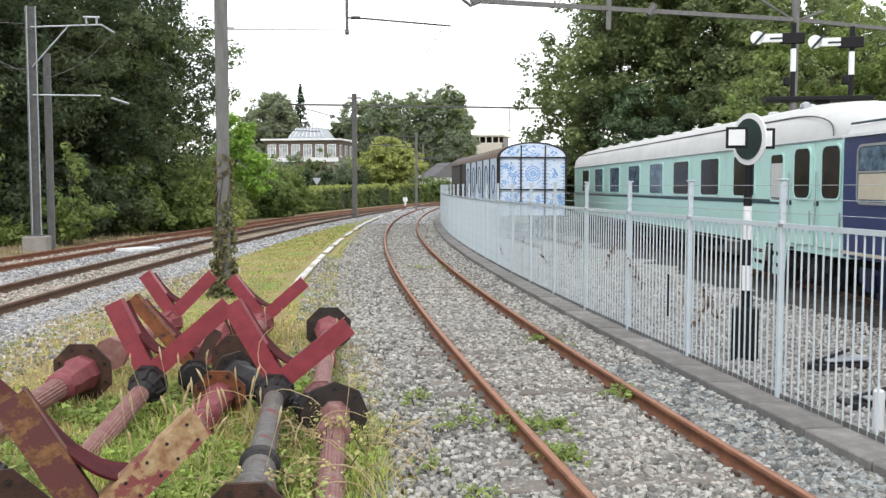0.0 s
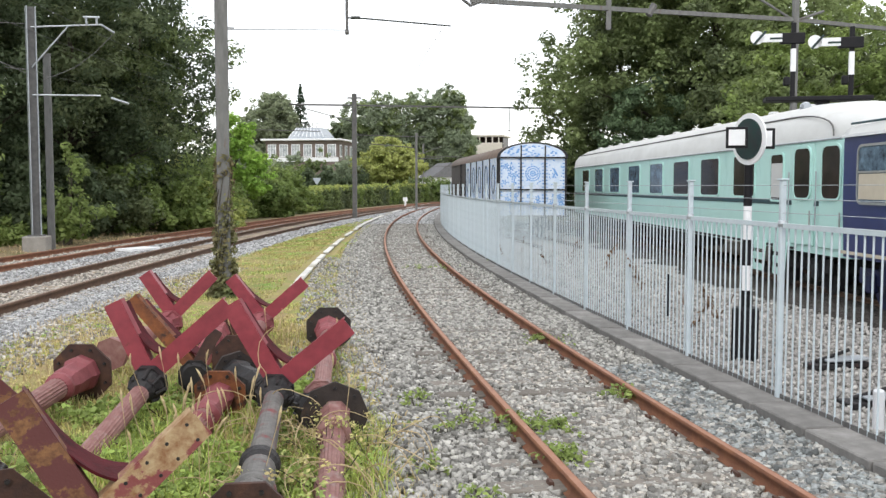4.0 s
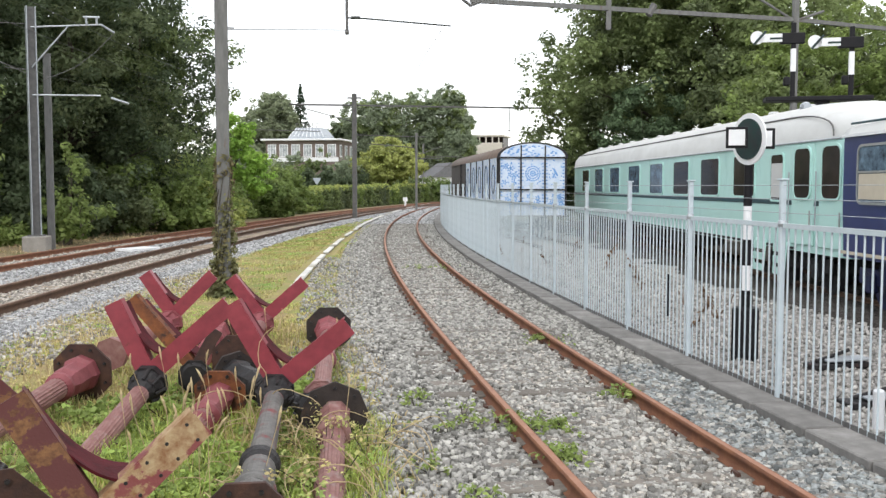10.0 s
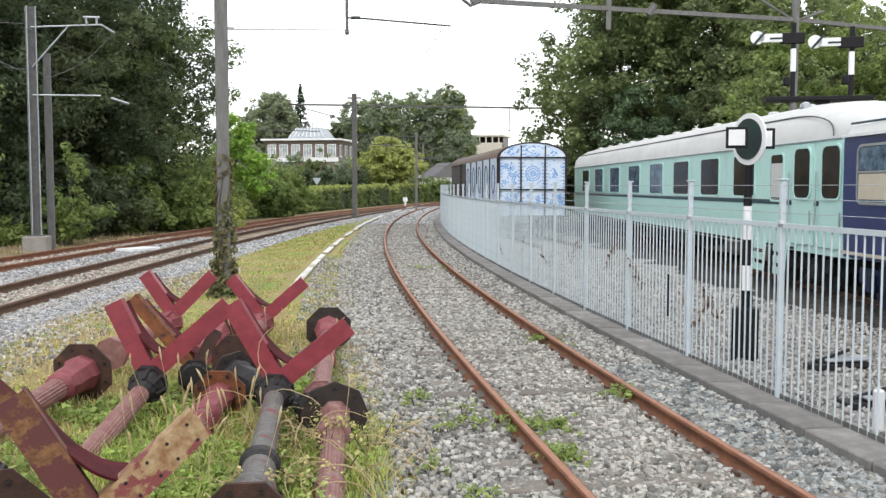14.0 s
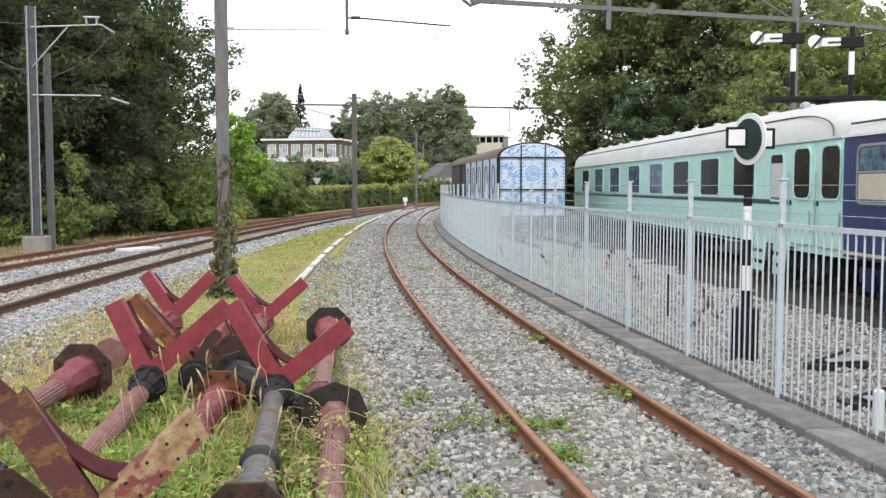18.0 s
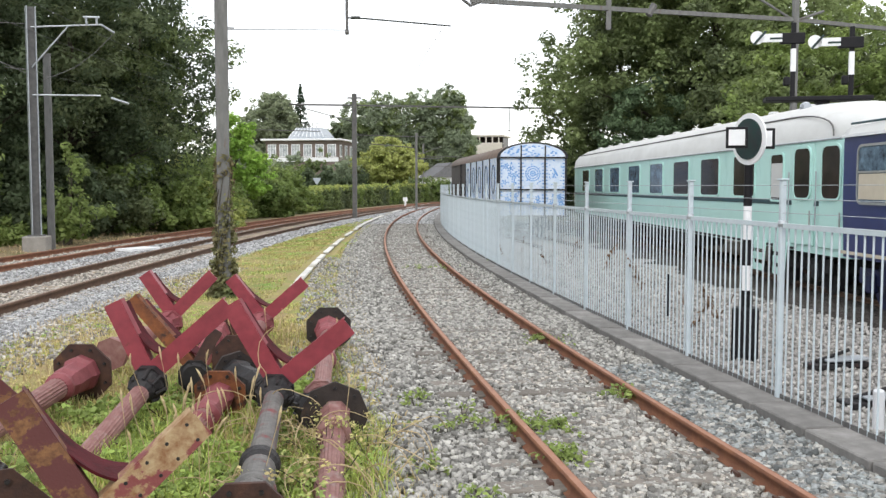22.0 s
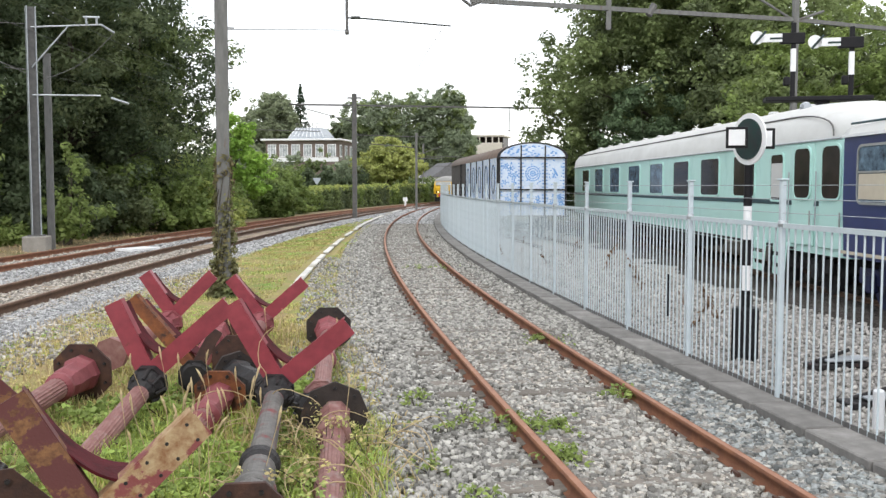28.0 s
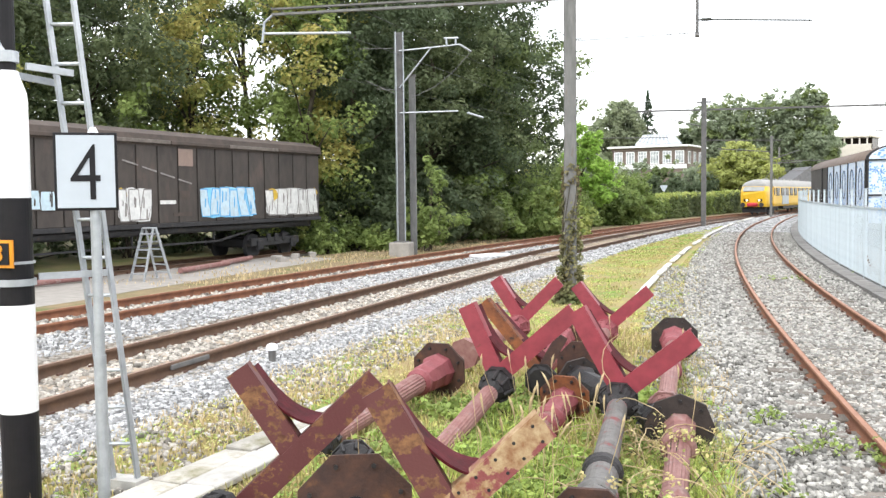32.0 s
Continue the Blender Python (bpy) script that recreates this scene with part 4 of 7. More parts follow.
tree("maple_tree", "large dark green maple behind the yard", (22.0, 50, 0), [(-1.5, 0, 8.4, 5.0, 5.0, 4.4), (-4, -1, 7.5, 4.5, 4.5, 4), (3, 0, 6.5, 4, 4, 3.0), (-5.0, 0, 12.0, 3.6, 4, 3.5), (-1, -2, 5, 5, 4, 3)],
     "leaf_east", 1150, 60, 0.21, 0.85, 302, 0.4, mat2="leaf_wood", share=0.25, gather=4, squash=0.75)
tree("ash_tree", "light green ash behind the signals", (16.4, 42, 0), [(0, 0, 6.4, 3.0, 2.8, 3.3), (-2.0, -1, 5.2, 2.4, 2.2, 2.6), (1.6, 0, 8.0, 2.2, 2.2, 1.8), (3.5, 0, 5.6, 2.2, 2, 2.4)],
     "leaf_fresh", 480, 44, 0.17, 0.55, 303, 0.2, mat2="leaf_east", share=0.3, squash=0.8)
tree("ash_tree", "thin-crowned green ash at the yard's edge", (28.5, 44, 0), [(0, 0, 9, 4, 4, 5), (-2, 0, 5.5, 3.5, 3, 3)], "leaf_east", 200, 44, 0.25, 0.7, 304, 0.3, mat2="leaf_gold", share=0.3)
tree("maple_tree", "tall green maple between the two larger ones", (18.8, 60, 0), [(0, 0, 11, 5.5, 5, 7), (1, 0, 16, 4, 4, 3.5), (-2, -1, 6, 4, 4, 3.5)], "leaf_east", 640, 56, 0.22, 0.9, 307, 0.35, mat2="leaf_wood", share=0.3, gather=4, squash=0.75)
bush("laurel_bush", "tall dark green laurel behind the coach", (11.5, 54, 0), [(0, 0, 3.0, 3.0, 2.5, 3.2), (4, 0, 3.5, 3.5, 2.5, 3.4), (8.5, -2, 3.5, 3.5, 2.5, 3.4)], "leaf_dark", 300, 42, 0.22, 0.6, 305)
bush("laurel_bush", "dark laurel between the parked vehicles", (8.4, 63, 0), [(0, 0, 2.4, 2.6, 2.0, 2.8)], "leaf_dark", 160, 44, 0.22, 0.6, 308)
bush("conifer_bush", "grey-green conifer behind the coach", (11.4, 51.3, 0), [(0, 0, 5.4, 2.4, 1.8, 3.2), (-1.6, 0, 4.6, 1.8, 1.6, 2.6), (1.6, 0, 4.6, 1.6, 1.6, 2.4)], "leaf_conifer", 300, 60, 0.14, 0.5, 306)

# gardens and far trees
tree("lime_tree", "young bright green lime tree beyond the hedge", (-14.3, 66, 0), [(0, 0, 4.0, 1.5, 1.5, 2.4), (0.7, 0, 3.0, 1.2, 1.2, 1.6), (-0.4, 0, 5.6, 1.0, 1.0, 1.4)], "leaf_lime", 190, 40, 0.24, 0.5, 311, 0.1, gather=3, squash=0.8)
tree("golden_tree", "broad yellow-green garden tree by the bend", (-7.8, 128, 0), [(0, 0, 5.0, 4.2, 3.5, 2.6), (2.8, 0, 5.6, 3.0, 3, 2.2), (-2.6, 0, 4.2, 3.0, 3, 2.2), (0.5, 0, 7.2, 3.0, 2.5, 1.6)], "leaf_pale", 420, 44, 0.36, 0.75, 312, 0.25, gather=3, squash=0.8)
FARS = [(-14.0, 185, 6.5, 21.0, "leaf_mid"), (-6.5, 190, 7.0, 21.5, "leaf_mid"), (0.2, 186, 5.6, 22.5, "leaf_mid"), (-19.5, 188, 3.8, 15.5, "leaf_dark"), (3.2, 182, 3.0, 14.0, "leaf_mid")]
for i, (x, y, r, h, kind) in enumerate(FARS):
    tree("distant_tree", "large dark green tree beyond the bend", (x, y, 0), [(0, 0, h * 0.6, r, r * 0.7, h * 0.36), (r * 0.4, 0, h * 0.42, r * 0.7, r * 0.5, h * 0.3), (-r * 0.4, 0, h * 0.45, r * 0.7, r * 0.5, h * 0.28)],
         "leaf_far" if kind == "leaf_mid" else kind, 1400, 32, 0.42, 0.95, 320 + i, 0.4, group="distant trees", mat2="leaf_east", share=0.3, gather=2, squash=0.9)
tree("willow_tree", "hazy grey-green tree behind the house", (-33.5, 180, 0), [(0, 0, 12.5, 5.5, 4, 7), (-3.5, 0, 9, 4, 3, 6), (4.0, 0, 10.5, 3.6, 3, 6.5), (1.0, 0, 17, 3, 3, 3)], "leaf_willow", 1900, 26, 0.4, 0.75, 331, 0.3, gather=2, squash=1.0)
tree("thin_tree", "thin airy tree beyond the gardens", (-33.5, 118, 0), [(0, 0, 8, 3.5, 3, 3.5), (3.5, 0, 6, 3, 3, 3)], "leaf_willow", 260, 18, 0.24, 0.42, 333, 0.2, gather=2, squash=1.0)
fir = thing("fir_tree", "slender dark fir rising behind the house", "tree", Matrix.Translation((-27.6, 182, 0)))
part("trunk", rod(bmesh.new(), (0, 0, 0), (0, 0, 21), 0.3, 0.04), "bark", fir)
rngf = np.random.default_rng(340)
hs = np.repeat(np.linspace(7, 21.9, 30), 16)
out_ = (22.2 - hs) * 0.24 * rngf.uniform(0.15, 1.1, len(hs)) ** 0.7
ang_ = rngf.uniform(0, 6.3, len(hs))
cc = np.stack([out_ * np.cos(ang_), out_ * np.sin(ang_), hs - 0.3 * out_ + rngf.normal(0, 0.1, len(hs))], 1)
v, f = leaves(rngf, cc, 0.1 + (22.2 - hs) * 0.035, 14, 0.26)
raw("crown", v, f, "leaf_fir", fir)

GARDEN = [(-12.6, 70, 1.5, "leaf_hedge"), (-13.6, 78, 2.2, "leaf_fresh"), (-17.2, 68, 2.2, "leaf_hedge"), (-15.5, 74, 2.2, "leaf_mid"), (-19.5, 82, 3.0, "leaf_mid"), (-16.0, 92, 2.8, "leaf_mid"), (-13.8, 100, 2.6, "leaf_dark"), (-18.5, 108, 3.2, "leaf_mid"),
          (-11.8, 118, 2.6, "leaf_dark"), (-26, 100, 4.0, "leaf_mid"), (-23.0, 120, 4.2, "leaf_mid"), (-3.6, 138, 2.2, "leaf_mid"), (-0.5, 142, 2.0, "leaf_hedge"), (-33, 92, 4.5, "leaf_mid"), (-18.5, 63.5, 2.6, "leaf_gold"), (-7.4, 136, 2.6, "leaf_mid"), (-10.2, 137, 2.6, "leaf_far"), (-5.0, 140, 2.4, "leaf_far"), (-13.4, 140, 3.0, "leaf_mid")]
for i, (x, y, r, kind) in enumerate(GARDEN):
    bush("garden_bush", "green garden shrub beyond the hedge", (x, y, 0), [(0, 0, r * 0.7, r, r, r * 0.85)], kind, 150, 36, 0.26, 0.6, 400 + i, group="garden shrubs")

for i, (x, y, r, h, kind) in enumerate(((-20.5, 126, 2.6, 6.5, "leaf_far"), (-16.6, 128, 2.6, 6.6, "leaf_mid"), (-13.0, 126, 2.4, 5.8, "leaf_far"), (-23.6, 121, 3.0, 7.0, "leaf_willow"), (-27.5, 128, 3.0, 9.0, "leaf_willow"), (-30.5, 130, 3.0, 10.0, "leaf_far"), (-18.2, 112, 2.2, 4.6, "leaf_hedge"))):
    bush("garden_bush", "tall loose green shrub before the villa", (x, y, 0), [(0, 0, h * 0.5, r, r, h * 0.5), (r * 0.5, 0, h * 0.35, r * 0.7, r * 0.7, h * 0.33)], kind, 220, 32, 0.28, 0.6, 420 + i, group="garden shrubs")

# clipped hedge along the outer track, in lengths that step a little
hy = 58.0
i = 0
while hy < 136:
    ln = 5.6
    p = beside(FAR, -4.4, hy + ln / 2)
    rngh = np.random.default_rng(450 + i)
    h = (1.75 if hy < 78 else 2.2) + rngh.uniform(-0.3, 0.25)
    t = thing("hedge", "clipped green garden hedge along the track", "hedge", Matrix.Translation(p) @ pose(0, 0, 0, 0, 0, heading(FAR, hy + ln / 2)), "clipped hedges")
    # dark-leaf core paints the shade inside the foliage
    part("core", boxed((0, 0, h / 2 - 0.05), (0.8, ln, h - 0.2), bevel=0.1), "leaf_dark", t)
    n = 420
    face = rngh.integers(0, 3, n)
    c = np.stack([np.where(face == 0, 0.5, np.where(face == 1, -0.5, rngh.uniform(-0.5, 0.5, n))), rngh.uniform(-ln / 2, ln / 2, n), np.where(face == 2, h - 0.08, rngh.uniform(0.05, h, n))], 1)
    c[:, 0] += 0.16 * np.sin(c[:, 1] * 1.7 + i * 2.0) + 0.1 * np.sin(c[:, 1] * 4.3 + i) + rngh.normal(0, 0.08, n)
    c[:, 2] += np.where(face == 2, 0.14 * np.sin(c[:, 1] * 2.1 + i) + rngh.normal(0, 0.1, n), 0)
    # lighter tops, darker sides: the fall of daylight put into leaf colour
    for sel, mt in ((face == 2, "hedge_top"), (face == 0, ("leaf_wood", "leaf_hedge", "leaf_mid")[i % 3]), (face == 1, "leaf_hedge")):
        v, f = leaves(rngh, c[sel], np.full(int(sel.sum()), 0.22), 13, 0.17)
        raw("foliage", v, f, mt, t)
    hy += ln
    i += 1

# ================= museum coaches =================


def ring_section(w, z0, z_eave, z_top, n=10):
    """Half-round roof outline from eave to eave: (x, z)."""
    return [(-w / 2 * math.cos(math.pi * i / n), z_eave + (z_top - z_eave) * math.sin(math.pi * i / n) ** 0.8) for i in range(n + 1)]


def loft(name, sections, mat, parent, closed=False, caps=True, smooth=True, label=""):
    """A skin over rows of equal length, each a list of points."""
    k, n = len(sections[0]), len(sections)
    bm = bmesh.new()
    rows = [[bm.verts.new(p) for p in s] for s in sections]
    for a, b in zip(rows, rows[1:]):
        for i in range(k if closed else k - 1):
            bm.faces.new((a[i], a[(i + 1) % k], b[(i + 1) % k], b[i]))
    if caps:
        bm.faces.new(rows[0][::-1])
        bm.faces.new(rows[-1])
    bmesh.ops.recalc_face_normals(bm, faces=bm.faces)
    return part(name, bm, mat, parent, label, smooth)


def rounded(x0, x1, z0, z1, r, n=3):
    pts = []
    for cx, cz, a0 in ((x1 - r, z0 + r, -90), (x1 - r, z1 - r, 0), (x0 + r, z1 - r, 90), (x0 + r, z0 + r, 180)):
        for i in range(n + 1):
            a = radians(a0 + 90 * i / n)
            pts.append((cx + r * math.cos(a), cz + r * math.sin(a)))
    return pts


SIDE = Matrix(((0, 1, 0, 0), (1, 0, 0, 0), (0, 0, 1, 0), (0, 0, 0, 1)))  # plate in the coach's side: local x runs along the coach


def side_window(parent, y0, y1, z0, z1, x, frame_mat, glass_mat, r=0.09, split=None, blind=None, blind_mat="cream"):
    """A framed window set in a side wall at x, facing -x."""
    bm = bmesh.new()
    o, i = rounded(y0 - 0.045, y1 + 0.045, z0 - 0.045, z1 + 0.045, r + 0.04), rounded(y0, y1, z0, z1, r)
    n = len(o)
    vo = [[bm.verts.new((x - d, p[0], p[1])) for p in q] for d in (0.0, 0.03) for q in (o, i)]
    for a, b in ((2, 3), (0, 2), (1, 3)):
        for k in range(n):
            bm.faces.new((vo[a][k], vo[a][(k + 1) % n], vo[b][(k + 1) % n], vo[b][k]))
    bmesh.ops.recalc_face_normals(bm, faces=bm.faces)
    w = part("window", bm, frame_mat, parent)
    bm = bmesh.new()
    extrude(bm, i, 0.01, Matrix.Translation((x - 0.008, 0, 0)) @ SIDE)
    part("pane", bm, glass_mat, w)
    if split:
        part("glazing_bar", boxed((x - 0.02, (y0 + y1) / 2, split), (0.02, y1 - y0 - 0.02, 0.035)), frame_mat, w)
    if blind:
        part("blind", boxed((x - 0.017, (y0 + y1) / 2, (z0 + blind) / 2 + 0.02), (0.008, y1 - y0 - 0.06, blind - z0 - 0.06)), blind_mat, w, "lowered blind")
    return w


def bogie(parent, y, mat="under"):
    b = part("bogie", boxed((0, y, 0.62), (2.1, 3.0, 0.26), bevel=0.03), mat, parent)
    for s in (-1, 1):
        bm = bmesh.new()
        box(bm, (s * 1.05, y, 0.66), (0.1, 3.2, 0.3), bevel=0.02)
        for k in (-1.1, 1.1):
            box(bm, (s * 1.12, y + k, 0.55), (0.16, 0.34, 0.36), bevel=0.04)
        for k in (-0.5, 0.0, 0.5):
            box(bm, (s * 1.1, y + k, 0.8), (0.08, 0.22, 0.3), bevel=0.02)
        part("side_frame", bm, mat, b)
    for k in (-1.1, 1.1):
        bm = bmesh.new()
        for s in (-0.75, 0.75):
            lathe(bm, [(0.12, -0.07), (0.46, -0.06), (0.48, 0.03), (0.5, 0.06), (0.46, 0.075), (0.1, 0.075)], 18, Matrix.Translation((s, y + k, 0.5)) @ pose(0, 0, 0, 0, 90 if s < 0 else -90, 0))
        rod(bm, (-0.75, y + k, 0.5), (0.75, y + k, 0.5), 0.07)
        part("wheelset", bm, mat, b)


# turquoise coach with a cream roof
HALF, MID = 16.0, 33.5
coach = thing("passenger_coach", "turquoise and cream museum passenger coach with dark windows", "railway coach", pose(8.48, MID, 0, 0, 0, 1.83))
W, Z0, ZE, ZT = 2.8, 0.93, 3.22, 4.16
ys = [(-HALF, 0.96), (-HALF + 0.35, 1.0)] + [(-HALF + 0.35 + k * 4.8, 1.0) for k in range(1, 6)] + [(HALF - 3.0, 1.0), (HALF - 1.8, 0.94), (HALF - 0.9, 0.82), (HALF - 0.3, 0.62), (HALF, 0.42)]
loft("body_shell", [[(-W / 2 * s, y, ZE), (-W / 2 * s, y, 1.9), (-W / 2 * s * 0.985, y, Z0), (W / 2 * s * 0.985, y, Z0), (W / 2 * s, y, 1.9), (W / 2 * s, y, ZE)] for y, s in ys], "turq", coach, closed=True, smooth=False)
DOME = [(-0.02, 0.8, 0.3), (0.12, 0.88, 0.48), (0.35, 0.93, 0.62), (0.7, 0.965, 0.72), (1.2, 0.985, 0.8), (1.9, 0.995, 0.9), (2.8, 1.0, 0.97), (3.6, 1.0, 1.0)]  # the near end falls in a dome
loft("roof", [[(x * s * 1.012, y, ZE + (z - ZE) * h) for x, z in ring_section(W, Z0, ZE, ZT)] for y, s, h in
              [(-HALF + d, s, h) for d, s, h in DOME] + [(y, s, min(1, 0.35 + 0.65 * s ** 2)) for y, s in ys[2:]]], "roof_white", coach)
part("gutter", rods([((-W / 2 - 0.02, -HALF + 0.3, ZE), (-W / 2 - 0.02, HALF - 2.2, ZE))], 0.022), "galv", coach)


def roof_side(z):
    """x of the roof's western skin at height z."""
    return -W / 2 * 1.012 * math.sqrt(max(0.0, 1 - ((z - ZE) / (ZT - ZE)) ** 2.5))


strip = [(HALF - 2.5, 3.8), (0.0, 3.8), (-HALF + 4.5, 3.8)] + [(-HALF + 0.7 + 2.6 * (1 - math.sin(radians(q))), 3.28 + 0.52 * math.cos(radians(q)) ** 0.8) for q in range(0, 91, 10)]
part("rain_strip", tube([(roof_side(z) * (0.985 if y < -HALF + 1.2 else 1.0) - 0.008, y, z) for y, z in strip], 0.018, sides=6), "galv_dark", coach)
for s in (-1, 1):
    part("stripe", boxed((s * (W / 2 + 0.004), -0.8, 1.95), (0.012, 2 * HALF - 3.2, 0.1)), "stripe", coach, "dark blue-green waist stripe")
    part("footboard", boxed((s * 1.35, 0, 0.98), (0.16, 2 * HALF - 5, 0.05)), "under", coach)
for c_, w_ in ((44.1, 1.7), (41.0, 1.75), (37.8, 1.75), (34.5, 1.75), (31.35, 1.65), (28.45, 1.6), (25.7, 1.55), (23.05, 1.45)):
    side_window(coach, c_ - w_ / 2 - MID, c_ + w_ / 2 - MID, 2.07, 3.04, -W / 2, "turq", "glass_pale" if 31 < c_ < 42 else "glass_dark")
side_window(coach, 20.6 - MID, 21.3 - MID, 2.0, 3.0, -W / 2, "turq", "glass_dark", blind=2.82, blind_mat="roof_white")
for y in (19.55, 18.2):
    door = part("door", boxed((-W / 2 - 0.006, y - MID, 2.13), (0.03, 1.1, 2.1), bevel=0.01), "turq", coach, "turquoise coach door")
    side_window(door, y - 0.4 - MID, y + 0.4 - MID, 2.06, 3.08, -W / 2 - 0.022, "turq", "glass_dark", 0.16)
    part("handle", rods([((-W / 2 - 0.06, y - 0.46 - MID, 1.5), (-W / 2 - 0.06, y - 0.46 - MID, 1.8))], 0.015), "chrome", door, "chrome door handle")
    part("grab_rail", rods([((-W / 2 - 0.06, y + 0.62 - MID, 1.5), (-W / 2 - 0.06, y + 0.62 - MID, 2.6))], 0.015), "galv", coach)
for k in range(12):
    y = -HALF + 4.4 + k * 2.2
    bm = bmesh.new()
    box(bm, (-0.3, y, 4.15), (0.2, 0.3, 0.1), bevel=0.035)
    part("roof_vent", bm, "roof_white", coach)
bm = bmesh.new()
lathe(bm, [(0.07, -0.12), (0.11, -0.06), (0.12, 0.04), (0.09, 0.12)], 12, Matrix.Translation((-0.62, -HALF + 3.9, 4.1)) @ pose(0, 0, 0, 90, 0, 0))
part("roof_lamp", bm, "galv", coach, "grey roof-mounted lamp")
for y in (-13.0, 11.0):
    bogie(coach, y)
for y, l in ((-4.5, 2.4), (-1.0, 1.6), (2.5, 2.0), (5.6, 1.2)):
    part("equipment_box", boxed((-0.75, y, 0.78), (1.0, l, 0.5), bevel=0.04), "under", coach)
for y in (-13.4, -12.2):
    for z in (0.45, 0.7, 0.95):
        part("step", bar(bmesh.new(), (-1.55, y, z), (-1.55, y + 0.6, z), 0.03, 0.16), "turq", coach, "pale turquoise metal entrance step")
    for k in (0, 0.6):
        part("step_hanger", bar(bmesh.new(), (-1.55, y + k, 0.4), (-1.5, y + k, 1.1), 0.03, 0.03), "turq", coach)

# navy coach on the same track
navy = thing("navy_coach", "dark blue museum coach with cream-blinded windows", "railway coach", pose(9.03, 10.78, 0, 0, 0, 1.83))
NL = 6.55
loft("body_shell", [[(-1.42, y, 3.2), (-1.42, y, 1.9), (-1.38, y, 1.0), (1.38, y, 1.0), (1.42, y, 1.9), (1.42, y, 3.2)] for y in (-NL, -2, 2, NL)], "navy", navy, closed=True, smooth=False)
loft("roof", [[(x * s * 1.03, y, z * k + 3.2 * (1 - k)) for x, z in ring_section(2.84, 1, 3.22, 3.62)] for y, s, k in ((-NL, 1, 1), (NL - 1.0, 1, 1), (NL - 0.25, 0.985, 0.93), (NL + 0.08, 0.96, 0.8))], "roof_white", navy)
part("gutter", boxed((-1.45, 0, 3.215), (0.05, 2 * NL, 0.05)), "white", navy, "white gutter strip")
part("rain_strip", rods([((-1.36, -NL, 3.44), (-1.36, NL - 0.15, 3.44))], 0.022, 6), "stripe", navy)
for k in range(4):
    y1 = 16.9 - 10.6 - 0.35 - k * 3.0
    side_window(navy, y1 - 1.1, y1, 2.02, 3.0, -1.42, "chrome", "glass_pale", 0.12, split=2.55, blind=2.53)
part("stripe", boxed((-1.428, 0, 1.09), (0.014, 2 * NL, 0.06)), "cream", navy, "cream lining along the sill")
bogie(navy, 4.9, "navy_under")
bogie(navy, -3.6, "navy_under")
bm = bmesh.new()
for s in (-0.87, 0.87):
    rod(bm, (s, NL, 1.05), (s, NL + 0.25, 1.05), 0.09)
    rod(bm, (s, NL + 0.25, 1.05), (s, NL + 0.3, 1.05), 0.24)
part("buffer", bm, "under", navy)
part("battery_box", boxed((-1.0, -0.2, 0.7), (0.7, 2.2, 0.55), bevel=0.04), "navy_under", navy)

# yard track under the coaches
YARD = (9.55, -1.6)
track("yard_track", YARD, 2, 62, 0.0, "rail_brown", "rail_top", "sleeper_wood", "museum yard track with dark rails on old sleepers", 60, bury=0.02)
track("yard_track", (7.75, -5.0), 34, 66, 0.0, "rail_brown", "rail_top", "sleeper_wood", "museum yard track under the painted wagon", 60, bury=0.02)

# wagon painted like blue-and-white tiles
wagon = thing("painted_wagon", "arched goods wagon painted in blue-and-white tile patterns", "railway wagon", pose(2.84, 48.2, 0, 0, 0, 5.71))
WL = 9.1
loft("body_shell", [[(-1.42, y, 3.5), (-1.42, y, 1.0), (1.42, y, 1.0), (1.42, y, 3.5)] for y in (-WL, WL)], "wagon_brown", wagon, closed=True, smooth=False)
arch = [(-1.46 * math.cos(math.pi * i / 14), 3.5 + 0.62 * math.sin(math.pi * i / 14)) for i in range(15)]
loft("roof", [[(x, y, z) for x, z in arch] for y in (-WL - 0.05, -3, 3, WL + 0.05)], "roof_tan", wagon)
loft("roof_rim", [[(x * k, -WL - 0.09 + d, 3.5 + (z - 3.5) * k) for x, z in arch] for k, d in ((1.03, 0.12), (1.03, 0.0), (0.965, 0.0))], "under", wagon, caps=False)


